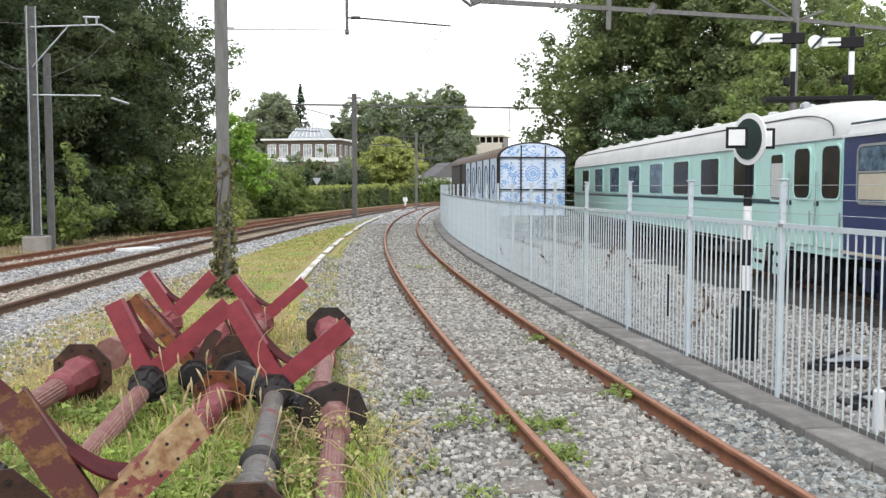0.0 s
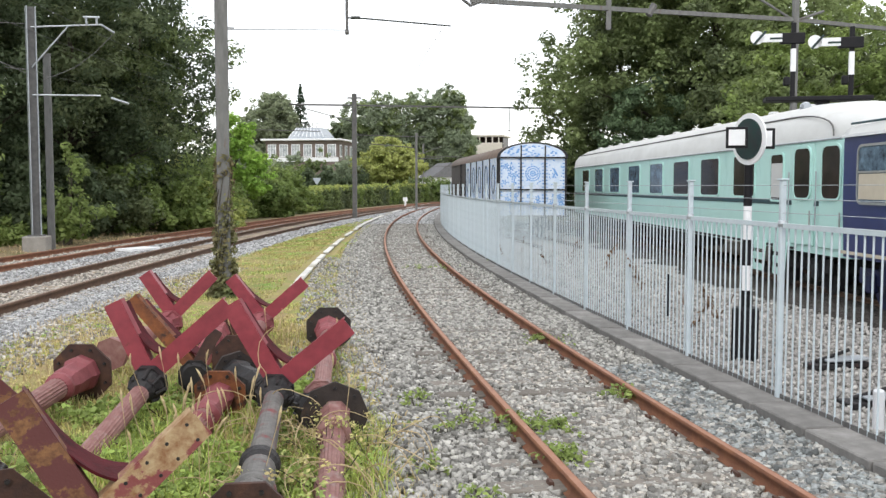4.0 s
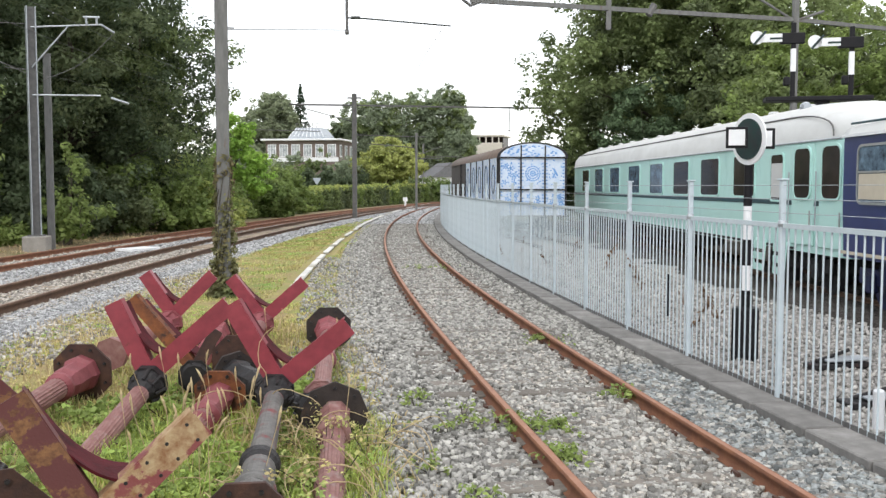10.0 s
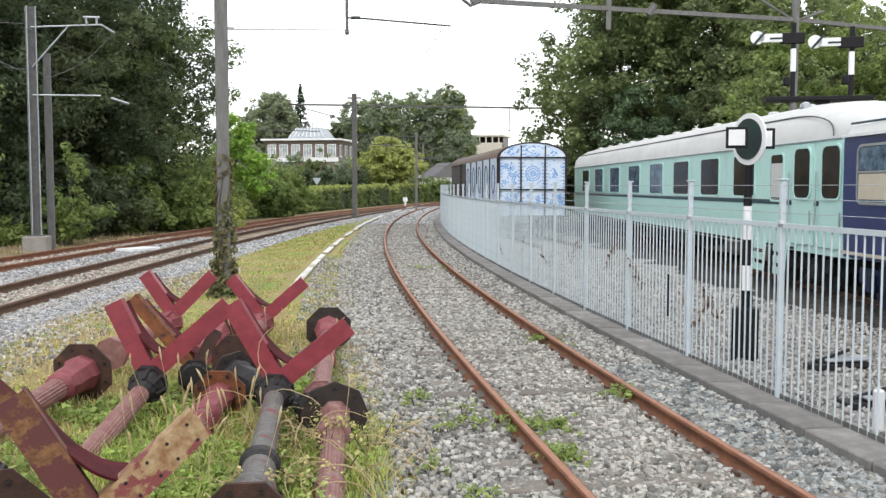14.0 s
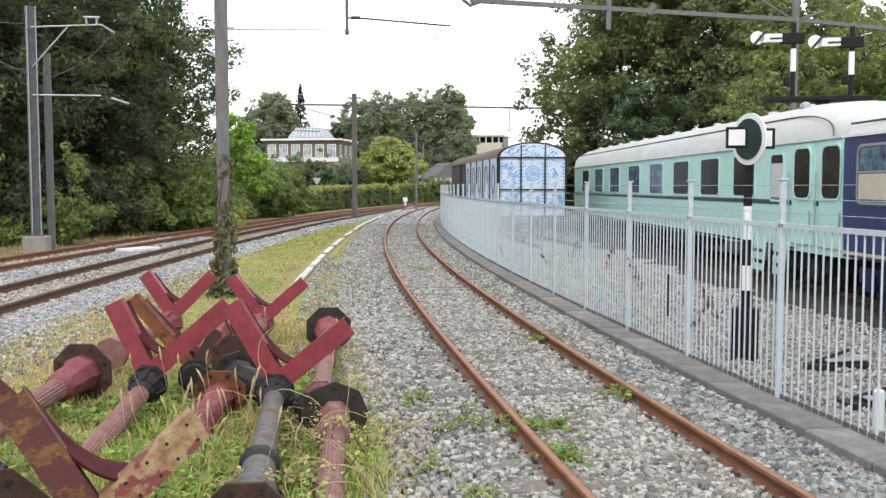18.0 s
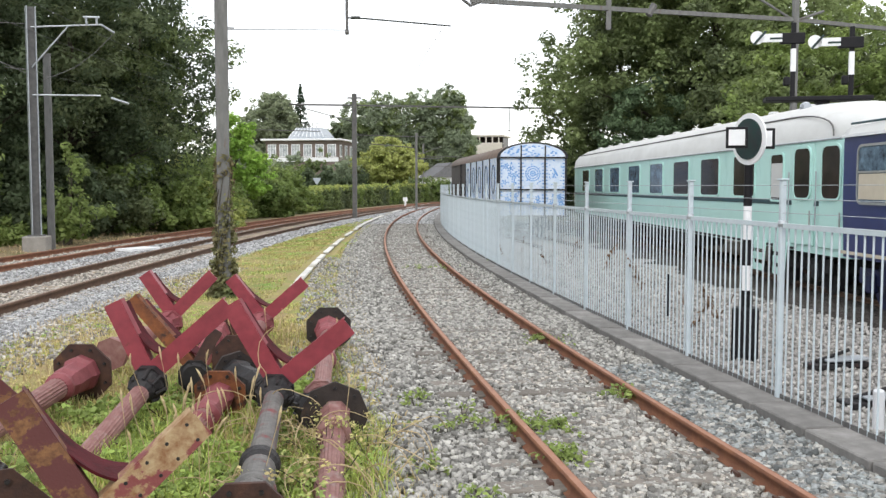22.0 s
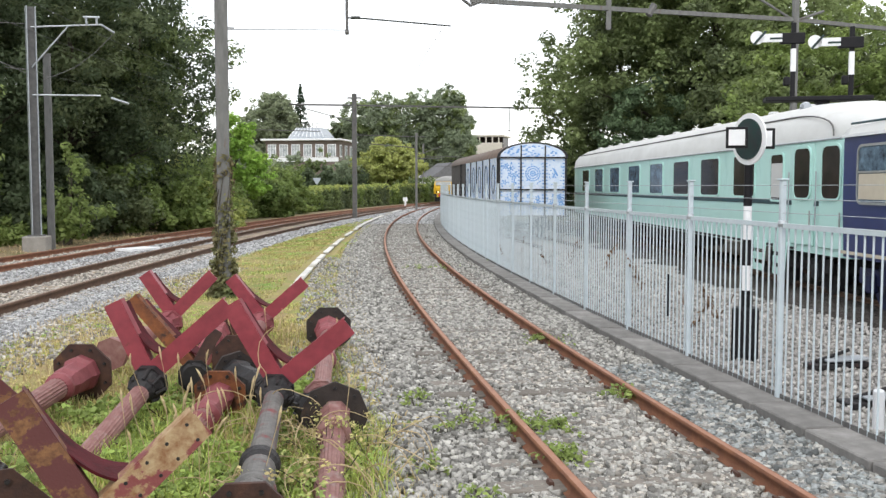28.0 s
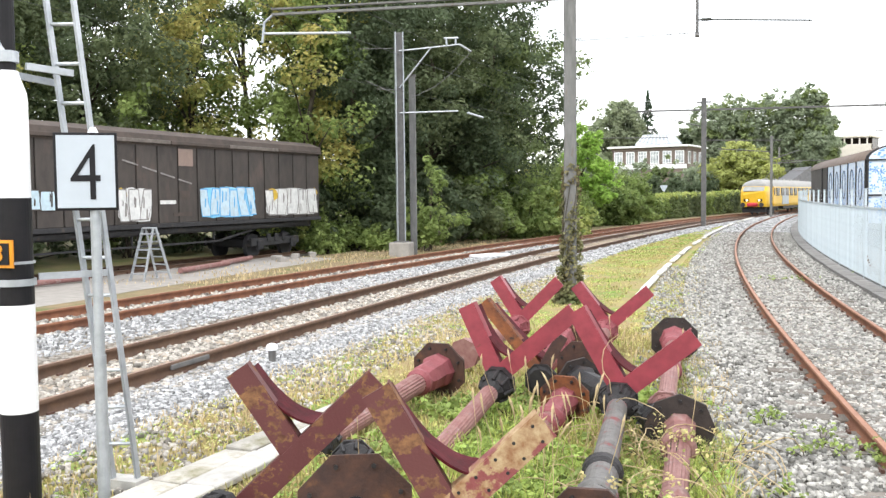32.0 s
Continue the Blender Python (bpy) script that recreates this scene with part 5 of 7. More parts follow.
def tile_panel(parent, m, w, h, seed, motif):
    """A pale panel with blue painting as thin relief: rings, petals and a dotted border. m: the panel's centre, x right, z up, y into the wall."""
    p = part("panel", boxed((0, 0, 0), (w, 0.02, h), m), "delft", parent, "pale blue-white painted panel")
    rng = random.Random(seed)
    bm = bmesh.new()

    def dab(x, z, a, b, ang):
        pts = [(a * math.cos(t), b * math.sin(t)) for t in np.linspace(0, 2 * math.pi, 8, endpoint=False)]
        c, s = math.cos(ang), math.sin(ang)
        extrude(bm, [(x + u * c - v * s, z + u * s + v * c) for u, v in pts], 0.006, m @ Matrix.Translation((0, -0.013, 0)))
    if motif == "rosette":
        for r, k in ((0.3, 18), (0.21, 12), (0.1, 8)):
            for i in range(k):
                t = 2 * math.pi * i / k
                dab(r * math.cos(t), r * math.sin(t), 0.055, 0.03, t + math.pi / 2)
        dab(0, 0, 0.07, 0.05, 0)
    if motif == "swallow":
        dab(0.02, 0.05, 0.05, 0.2, 0.5)
        dab(-0.06, -0.08, 0.04, 0.13, -0.4)
    if motif == "flowers":
        for _ in range(9):
            x, z = rng.uniform(-w * 0.34, w * 0.34), rng.uniform(-h * 0.3, h * 0.3)
            for i in range(5):
                dab(x + 0.07 * math.cos(i * 1.26), z + 0.07 * math.sin(i * 1.26), 0.05, 0.028, i * 1.26)
    if motif == "oval":
        for i in range(22):
            t = 2 * math.pi * i / 22
            dab(w * 0.3 * math.cos(t), h * 0.34 * math.sin(t), 0.07, 0.035, t + 1.57)
    n = int(h / 0.13)
    for i in range(n):
        for s in (-1, 1):
            if rng.random() < 0.85:
                dab(s * (w / 2 - 0.05), -h / 2 + (i + 0.5) * h / n, 0.045, 0.03, 0)
    for _ in range(16):
        dab(rng.uniform(-w * 0.42, w * 0.42), rng.uniform(-h * 0.44, h * 0.44), rng.uniform(0.02, 0.07), rng.uniform(0.015, 0.035), rng.uniform(0, 3))
    tagged(part("blue_painting", bm, "delft_blue", p, "cobalt blue painted ornament"), kind="stuff")


xs, zs = (-1.4, -0.5, 0.52, 1.4), (1.05, 2.16, 3.5)
for i in range(3):
    for j in range(2):
        tile_panel(wagon, Matrix.Translation(((xs[i] + xs[i + 1]) / 2, -WL - 0.02, (zs[j] + zs[j + 1]) / 2)), xs[i + 1] - xs[i] - 0.06, zs[j + 1] - zs[j] - 0.06, 10 * i + j,
                   (("flowers", "rosette", "swallow"), ("flowers", "rosette", "flowers"))[1 - j][i] if j else "flowers")
bm = bmesh.new()
extrude(bm, [(x * 0.95, 3.5 + (z - 3.5) * 0.93) for x, z in arch], 0.02, Matrix.Translation((0, -WL - 0.07, 0)))
gable = part("gable_panel", bm, "delft", wagon, "arched blue-white painted gable")
bm = bmesh.new()
rngg = random.Random(8)
for i in range(60):
    t = math.pi * rngg.uniform(0.05, 0.95)
    k = rngg.uniform(0.55, 0.93) if i < 40 else rngg.uniform(0.1, 0.6)
    extrude(bm, [(-1.4 * k * math.cos(t) + 0.06 * math.cos(a), 3.53 + 0.54 * k * math.sin(t) + 0.028 * math.sin(a)) for a in np.linspace(0, 2 * math.pi, 7, endpoint=False)], 0.006, Matrix.Translation((0, -WL - 0.083, 0)))
tagged(part("blue_painting", bm, "delft_blue", gable, "cobalt blue painted ornament"), kind="stuff")
for x in (-0.5, 0.52, -1.41, 1.41):
    part("frame_bar", boxed((x, -WL - 0.085, 2.5 if abs(x) < 1 else 2.25), (0.055, 0.05, 3.0 if abs(x) < 1 else 2.5)), "under", wagon)
for z in (2.16, 3.5):
    part("frame_bar", boxed((0, -WL - 0.09, z), (2.8, 0.05, 0.055)), "under", wagon)
for k in range(5):
    y = -WL + 1.25 + k * 2.15
    tile_panel(wagon, Matrix.Translation((-1.44, y, 2.45)) @ pose(0, 0, 0, 0, 0, -90), 1.98, 2.1, 60 + k, "oval")
    bm = bmesh.new()
    for i in range(16):
        a, b = 2 * math.pi * i / 16, 2 * math.pi * (i + 1) / 16
        bar(bm, (-1.47, y + 0.42 * math.cos(a), 2.6 + 0.62 * math.sin(a)), (-1.47, y + 0.42 * math.cos(b), 2.6 + 0.62 * math.sin(b)), 0.026, 0.02)
    part("oval_frame", bm, "slate_blue", wagon)
for k in range(7):
    part("frame_bar", boxed((-1.46, -WL + 0.15 + k * 2.15, 2.25), (0.06, 0.08, 2.5)), "under", wagon)
for y in (-6.2, 6.2):
    bogie(wagon, y)

# ================= brown goods wagon by the wood =================
van = thing("goods_van", "brown sliding-wall goods van with sprayed lettering", "railway wagon", pose(-20.45, 23.54, 0, 0, 0, -3.2))
VL = 10.6
loft("body_shell", [[(-1.4, y, 4.12), (-1.4, y, 1.5), (1.3, y, 1.5), (1.3, y, 4.12)] for y in (-VL, VL)], "wagon_brown", van, closed=True, smooth=False)
roof = [(-1.45, 4.1), (-1.4, 4.34), (-0.9, 4.52), (0, 4.6), (0.9, 4.52), (1.4, 4.34), (1.45, 4.1)]
loft("roof", [[(x, y, z) for x, z in roof] for y in (-VL - 0.05, 0, VL + 0.05)], "wagon_roof", van, smooth=False)
for k in range(7):
    part("roof_rail", boxed((1.43, -VL + (k + 0.5) * 2 * VL / 7, 4.11), (0.09, 2 * VL / 7 - 0.03, 0.12), bevel=0.012), "dusty_edge" if k % 2 else "wagon_roof", van, "dusty roof edge strip")
part("sill", boxed((1.36, 0, 1.46), (0.12, 2 * VL, 0.14), bevel=0.01), "under", van)
n = 22
for k in range(n):
    w = 2 * VL / n
    part("wall_panel", boxed((1.33, -VL + (k + 0.5) * w, 2.78), (0.05, w - 0.05, 2.5), bevel=0.015), "wagon_brown", van)
part("trim_strip", boxed((1.375, 0, 4.02), (0.03, 2 * VL, 0.05)), "wagon_roof", van)
part("faded_patch", boxed((1.372, 2.3, 3.66), (0.012, 0.72, 0.56)), "faded_brown", van, "faded brown repair patch")
bm = bmesh.new()
for k in range(4):
    y0 = -0.6 + k * 0.84
    bar(bm, (1.372, y0, 3.5 - k * 0.185), (1.372, y0 + 0.66, 3.36 - k * 0.185), 0.012, 0.05)
part("pale_line", bm, "tag_grey", van, "broken pale diagonal line")


def tag_blob(y0, y1, z0, z1, seed, ground, edge, fill, n=5, yellow=()):
    """Sprayed paint: a ragged patch under outlined bubbles."""
    rng = random.Random(seed)
    pts = []
    for i in range(30):
        a = 2 * math.pi * i / 30
        c_, s_ = math.cos(a), math.sin(a)
        k = 1 / max(abs(c_), abs(s_)) ** 0.9
        pts.append(((y0 + y1) / 2 + (y1 - y0) / 2 * c_ * k * rng.uniform(0.93, 1.0), (z0 + z1) / 2 + (z1 - z0) / 2 * s_ * k * rng.uniform(0.88, 1.0)))
    p = part("sprayed_patch", extrude(bmesh.new(), pts, 0.006, Matrix.Translation((1.372, 0, 0)) @ SIDE), ground, van, "sprayed patch of paint")
    for u, v_, w_, h_ in yellow:
        q = [(y0 + (y1 - y0) * (u + w_ * math.cos(a) * rng.uniform(0.8, 1.1)), z0 + (z1 - z0) * (v_ + h_ * math.sin(a) * rng.uniform(0.8, 1.1))) for a in np.linspace(0, 2 * math.pi, 12, endpoint=False)]
        part("sprayed_patch", extrude(bmesh.new(), q, 0.004, Matrix.Translation((1.378, 0, 0)) @ SIDE), "tag_yellow", p)
    wide = (y1 - y0) / n
    depth = 1.379

    def lay(q, mt):
        nonlocal depth
        part("sprayed_stroke", extrude(bmesh.new(), [(min(y1, max(y0, u)), min(z1, max(z0, w_))) for u, w_ in q], 0.004, Matrix.Translation((depth, 0, 0)) @ SIDE), mt, p)
        depth += 0.0006
    for j in range(n):
        # a slanting block with an edge round it, and a notch or two cut into it
        c_, tilt = y0 + wide * (j + 0.5), rng.uniform(-0.12, 0.12)
        lo, hi = z0 + (z1 - z0) * rng.uniform(0.04, 0.12), z1 - (z1 - z0) * rng.uniform(0.02, 0.14)
        wa, wb = wide * rng.uniform(0.34, 0.52), wide * rng.uniform(0.34, 0.52)
        for g, mt in ((0.035, edge), (0.0, fill)):
            lay([(c_ - wa - tilt - g, lo - g), (c_ + wa - tilt + g, lo - g), (c_ + wb + tilt + g, (lo + hi) / 2), (c_ + wb * 0.8 + tilt + g, hi + g), (c_ - wb * 0.9 + tilt - g, hi + g), (c_ - wa * 1.1 - g, (lo + hi) / 2)], mt)
        for _ in range(2):
            u, w_, r = c_ + wide * rng.uniform(-0.25, 0.25), rng.uniform(lo + 0.15, hi - 0.15), rng.uniform(0.05, 0.09)
            h = rng.uniform(0.08, 0.24)
            lay([(u - r * 0.5, w_ - h), (u + r * 0.4, w_ - h * 0.9), (u + r * 0.6, w_ + h * 0.7), (u - r * 0.2, w_ + h)], edge)


tag_blob(3.0, 6.15, 1.62, 2.72, 1, "tag_blue", "tag_deep", "tag_pale", 6)
tag_blob(6.75, 10.4, 1.62, 2.7, 2, "tag_white", "tag_grey", "tag_white", 5, ((0.13, 0.75, 0.1, 0.25), (0.93, 0.8, 0.07, 0.2)))
tag_blob(-0.85, 0.62, 1.6, 2.68, 3, "tag_white", "tag_grey", "tag_white", 3, ((0.12, 0.75, 0.16, 0.22),))
tag_blob(-4.2, -3.2, 2.0, 2.6, 4, "wagon_roof", "wagon_brown", "tag_pale", 2)
part("label_strip", boxed((1.372, 1.4, 2.2), (0.01, 0.75, 0.12)), "tag_white", van)
part("label_strip", boxed((1.372, 2.2, 2.42), (0.01, 0.5, 0.3)), "wagon_roof", van)
part("label_strip", boxed((1.372, 2.1, 1.8), (0.01, 0.9, 0.12)), "wagon_roof", van)
bm = bmesh.new()
bar(bm, (1.2, -VL + 1, 1.28), (1.2, VL - 1, 1.28), 0.08, 0.14)
bar(bm, (1.1, -4, 0.82), (1.1, 4.5, 0.82), 0.06, 0.06)
for s in (-1, 1):
    bar(bm, (1.1, s * 4.2, 0.82), (1.1, s * 6.2, 1.12), 0.06, 0.06)
for y in (-4, 0, 4):
    bar(bm, (1.1, y, 0.82), (1.1, y, 1.15), 0.05, 0.05)
part("truss", bm, "under", van)
bm = bmesh.new()
box(bm, (0, 0, 1.3), (2.2, 2 * VL - 0.6, 0.3))
part("underframe", bm, "under", van)
for y in (-7.8, 7.8):
    bogie(van, y)
track("wagon_track", (-20.9, 1.6), 8, 40, 0.0, "rail_brown", "rail_brown", "sleeper_wood", "overgrown siding under the goods van", 38, bury=0.02)

# aluminium step ladder beside the van
sl = thing("step_ladder", "open aluminium step ladder on the paving", "ladder", pose(-17.1, 21.5, 0.03, 0, 0, -8))
for s in (-1, 1):
    for k in (-1, 1):
        part("stile", bar(bmesh.new(), (k * 0.27, s * 0.5, 0), (k * 0.2, s * 0.05, 1.45), 0.03, 0.07), "galv", sl)
    for i in range(6):
        z = 0.2 + i * 0.22
        y = s * (0.5 - 0.45 * z / 1.45)
        part("tread", boxed((0, y, z), (0.5, 0.09, 0.03)), "galv", sl)
part("top_platform", boxed((0, 0, 1.46), (0.42, 0.2, 0.04), bevel=0.01), "galv", sl)

# pipes and blocks lying by the paving
for i, (x, y, l, a) in enumerate(((-17.6, 24.8, 3.2, 8), (-18.6, 19.3, 2.6, -4), (-18.3, 27.6, 2.8, 12))):
    p = part("drain_pipe", rod(bmesh.new(), (0, -l / 2, 0.12), (0, l / 2, 0.12), 0.085, sides=12), "maroon_faded", label="")
    p.matrix_basis = pose(x, y, 0.03, 0, 0, a)
    tagged(p, "faded red iron pipe lying by the paving", "pipe", "iron pipes by the paving")
for i, (x, y) in enumerate(((-17.9, 29.6), (-17.7, 30.6), (-17.6, 31.7), (-17.3, 28.9))):
    b = part("concrete_block", boxed((0, 0, 0.1), (0.28, 0.4, 0.22), bevel=0.03), "apron")
    b.matrix_basis = pose(x, y, 0.0, 0, 0, 20 * i)
    tagged(b, "grey concrete block on the verge", "block", "concrete blocks on the verge")

# ================= catenary masts, beams and wires =================


def h_post(name, parent, h, w, t, mat):
    """An H-shaped post whose channel faces the eye; darker steel paints shade on its set-back web."""
    m = pose(0, 0, 0, 0, 0, 24)
    web = part(name, boxed((0, 0, h / 2), (w * 0.86, t, h), m), "galv_dark", parent)
    for s in (-1, 1):
        part("post_flange", boxed((s * w * 0.45, 0, h / 2), (t, w, h), m), mat, web)
    return web



mw = thing("catenary_mast", "tall galvanised catenary mast on a concrete foot", "mast", pose(-14.4, 33.0, 0, 0, 0, 8))
h_post("post", mw, 8.55, 0.32, 0.03, "galv")
part("foundation", boxed((0, 0, 0.25), (0.8, 0.8, 0.58), bevel=0.03), "apron", mw, "pale concrete foundation block")
part("foot_plate", boxed((0, 0, 0.56), (0.5, 0.5, 0.05)), "galv_dark", mw)
arm = part("bracket_arm", rods([((0, 0, 7.85), (2.35, 0.1, 8.0)), ((0, 0, 6.45), (1.25, 0, 7.9)), ((0, 0, 5.5), (2.25, 0.2, 5.52))], 0.03), "galv", mw)
part("insulator", rods([((1.85, 0.08, 7.98), (1.85, 0.08, 8.25)), ((2.2, 0.08, 7.98), (2.2, 0.08, 8.25)), ((1.75, 0.08, 8.25), (2.3, 0.08, 8.25)), ((2.35, 0.1, 8.0), (2.75, 0.3, 7.75)), ((2.6, 0.25, 5.45), (3.2, 0.3, 5.25))], 0.04), "galv", arm)
for pts_ in ([(2.75, 0.3, 7.75), (2.1, 0.25, 7.05), (1.4, 0.2, 6.5), (0.3, 0.1, 6.0)], [(-0.1, 0, 6.2), (-1.4, 0.2, 6.8)], [(0, 0, 6.35), (-0.9, 0, 6.45)], [(0, 0, 7.95), (-1.6, 0, 8.0)]):
    part("stay_wire", tube(pts_, 0.014, sides=6), "galv_dark", mw)
m2 = thing("wooden_mast", "older grey mast standing close behind", "mast", pose(-14.25, 33.9, 0, 0, 0, 20))
part("post", boxed((0, 0, 3.5), (0.26, 0.26, 7.0), bevel=0.02), "mast_grey", m2)
part("cap", boxed((0, 0, 7.02), (0.3, 0.3, 0.05)), "mast_grey", m2)

im = thing("ivy_mast", "grey steel mast overgrown with ivy at its foot", "mast", pose(-4.56, 19.4, 0, 0, 0.05, 12))
bm = bmesh.new()
box(bm, (0, 0, 3.2), (0.26, 0.26, 6.5), bevel=0.02)
part("post", bm, "mast_grey", im)
part("post_cap", boxed((0.02, 0, 6.47), (0.62, 0.34, 0.1), bevel=0.01), "mast_grey", im)
part("pegs", rods([((0.1, 0, 5.55), (0.26, 0, 5.55)), ((0.1, 0, 5.05), (0.24, 0, 5.08)), ((0.1, 0, 4.72), (0.22, 0, 4.72))], 0.014, 6), "galv_dark", im)
rngi = np.random.default_rng(500)
c = []
for i in range(400):
    z = rngi.random() ** 2.3 * 3.0
    a, r = rngi.uniform(0, 6.28), (0.14 if z > 1.4 else 0.15 + 0.12 * (1 - z / 1.4)) * rngi.uniform(0.75, 1.15)
    c.append((r * math.cos(a), r * math.sin(a), z))
v, f = leaves(rngi, np.array(c), np.full(len(c), 0.09), 10, 0.075)
raw("ivy", v, f, "ivy", im, "dark green and brown ivy leaves")
for i in range(9):
    a = rngi.uniform(0, 6.28)
    pts = [Vector((0.17 * math.cos(a + 0.3 * k), 0.17 * math.sin(a + 0.3 * k), 0.32 * k)) for k in range(int(rngi.integers(6, 11)))]
    part("ivy_stem", tube(pts, 0.009), "bark", im)
# cantilever beam from the mast's head over the main tracks
part("beam", bar(bmesh.new(), (0.2, 0, 6.4), (-6.75, 0.75, 6.47), 0.1, 0.05), "mast_grey", im)
part("beam_flange", bar(bmesh.new(), (0.2, 0, 6.52), (-6.75, 0.75, 6.59), 0.1, 0.04), "galv_dark", im)
part("drop_bracket", rods([((-6.75, 0.75, 6.45), (-6.95, 0.77, 6.3)), ((-6.95, 0.77, 6.3), (-7.0, 0.77, 5.85)), ((-6.95, 0.77, 6.05), (-4.95, 0.9, 6.02))], 0.03), "galv", im)

# hanging bracket over the turf, on a light span
hb = thing("hanging_bracket", "thin steel drop bracket hanging from a cross span", "bracket", pose(0.04, 19.4, -0.02))
part("drop_rod", rods([((-2.01, 0, 5.48), (-2.01, 0, 7.0))], 0.03), "galv_dark", hb)
part("drop_foot", rods([((-2.05, 0, 5.47), (-1.97, 0, 5.47))], 0.045), "galv_dark", hb)
part("registration_arm", rods([((-2.01, 0, 5.77), (-1.7, 0.02, 5.76)), ((-1.7, 0.02, 5.76), (0.12, 0.1, 5.62))], 0.016, 6), "wire", hb)
part("insulator", rods([((-1.93, 0, 5.77), (-1.74, 0, 5.77))], 0.032), "wire", hb)
part("span_wire", rods([((-4.6, 0, 5.53), (-2.01, 0, 5.52))], 0.009, 5), "wire", hb)
part("cross_span", rods([((-4.6, 0, 6.9), (7, 0.4, 7.6))], 0.02, 6), "wire", hb)

ym = thing("yard_mast", "grey mast carrying a long cross beam over the siding", "mast", pose(12.3, 33.0, 0))
part("post", boxed((0, 0, 5.5), (0.2, 0.2, 11.0), bevel=0.02), "mast_grey", ym)
part("beam", bar(bmesh.new(), (5.0, 1.6, 7.95), (0, 0, 8.1), 0.1, 0.13), "mast_grey", ym)
part("beam", bar(bmesh.new(), (0, 0, 8.1), (-11.45, -3.6, 8.06), 0.1, 0.14), "mast_grey", ym)
part("beam_tip", rods([((-11.75, -3.7, 8.12), (-11.45, -3.6, 7.9)), ((-11.45, -3.6, 7.9), (-11.1, -3.5, 8.06)), ((-11.75, -3.7, 8.12), (-11.1, -3.5, 8.12))], 0.05), "galv_dark", ym)
part("brace", rods([((-1.75, -0.4, 8.95), (-0.1, 0, 8.1)), ((0.1, 0, 8.1), (1.1, 0.3, 8.45))], 0.045), "mast_grey", ym)
part("hanger", boxed((-6.9, -2.15, 7.95), (0.16, 0.12, 1.1)), "mast_grey", ym)
part("insulator", rods([((-5.5, -1.7, 7.95), (-5.3, -1.65, 8.3))], 0.12), "galv_dark", ym)

pm = thing("portal_mast", "dark steel mast with cross beams by the bend", "mast", pose(-6.3, 66.7, 0))
part("post", boxed((0, 0, 4.4), (0.32, 0.32, 8.9), bevel=0.02), "galv_dark", pm)
part("cross_arm", boxed((0, 0, 8.55), (1.0, 0.1, 0.1)), "galv_dark", pm)
part("beam", bar(bmesh.new(), (-4.6, 0, 8.1), (13.5, 1.5, 7.95), 0.09, 0.12), "galv_dark", pm)
part("beam", bar(bmesh.new(), (0.1, 0, 5.95), (5.0, 0, 5.8), 0.06, 0.06), "galv_dark", pm)
part("stay", rods([((-4.2, 0, 8.0), (-0.2, 0, 6.9))], 0.03, 6), "galv_dark", pm)
part("drop_rod", rods([((11.1, 1.3, 7.9), (11.1, 1.3, 6.3)), ((10.8, 1.3, 6.3), (11.4, 1.3, 6.3))], 0.03, 6), "galv_dark", pm)
part("wire_arm", rods([((-2.4, 0, 6.2), (-8.5, 0, 6.35))], 0.03, 6), "galv_dark", pm)
pm2 = thing("portal_mast", "thin grey mast beside the bend", "mast", pose(-2.5, 88.0, 0))
part("post", boxed((0, 0, 3.6), (0.22, 0.22, 7.4), bevel=0.02), "mast_grey", pm2)
part("arm", rods([((0, 0, 5.2), (2.3, 0, 6.0)), ((0, 0, 5.9), (-4.6, 0, 6.3)), ((0, 0, 4.9), (2.5, 0, 4.95))], 0.04, 6), "galv_dark", pm2)
pm3 = thing("portal_mast", "thin distant mast beyond the bend", "mast", pose(-3.2, 152.0, 0))
part("post", boxed((0, 0, 4.6), (0.26, 0.26, 9.2), bevel=0.02), "mast_grey", pm3)
part("arm", rods([((-0.3, 0, 5.6), (7.5, 0, 5.5)), ((-0.3, 0, 7.2), (7.5, 0, 7.0))], 0.05, 6), "galv_dark", pm3)


def wire_run(c, off, z, y0, y1, r, sag=0.0, span=47.0):
    pts = [beside(c, off, y, z - sag * math.sin(math.pi * ((y - y0) % span) / span)) for y in np.arange(y0, y1, 4.0)]
    v, f = sweep(pts, [(r * math.cos(a), r * math.sin(a)) for a in np.linspace(0, 2 * math.pi, 6, endpoint=False)])
    return raw("contact_wire", v, f, "wire")


for i, (c, off, z, sag) in enumerate(((RIGHT, 0.0, 5.55, 0.0), (NEAR, 0.0, 5.6, 0.0), (NEAR, 0.0, 6.7, 0.5), (FAR, 0.0, 5.9, 0.1))):
    w = wire_run(c, off, z, 19.4 if i == 0 else 2.0, 132, 0.005, sag)
    tagged(w, "thin dark overhead wire above the track", "wire", "overhead wires")

# ================= shunting disc, semaphores and small yard things =================
ds = thing("shunting_disc", "round dark green signal disc with white rim on a banded post", "signal", pose(4.0, 12.25, -0.02, 0, 0, -18))
for z0, z1, mt in ((0.0, 0.95, "black"), (0.95, 1.28, "white"), (1.28, 1.62, "black"), (1.62, 2.06, "white"), (2.06, 2.7, "black")):
    part("post_band", rod(bmesh.new(), (0, 0, z0), (0, 0, z1), 0.055 if z0 else 0.09, sides=14), mt, ds)
part("pedestal", boxed((0, 0, 0.35), (0.34, 0.3, 0.75), bevel=0.03), "black", ds, "black drive box at the foot")
bm = bmesh.new()
lathe(bm, [(0.335, -0.012), (0.335, 0.012)], 32, Matrix.Translation((0, -0.1, 2.93)) @ pose(0, 0, 0, 0, 0, -52) @ pose(0, 0, 0, 90, 0, 0))
part("disc_rim", bm, "white", ds, "white enamel disc rim")
bm = bmesh.new()
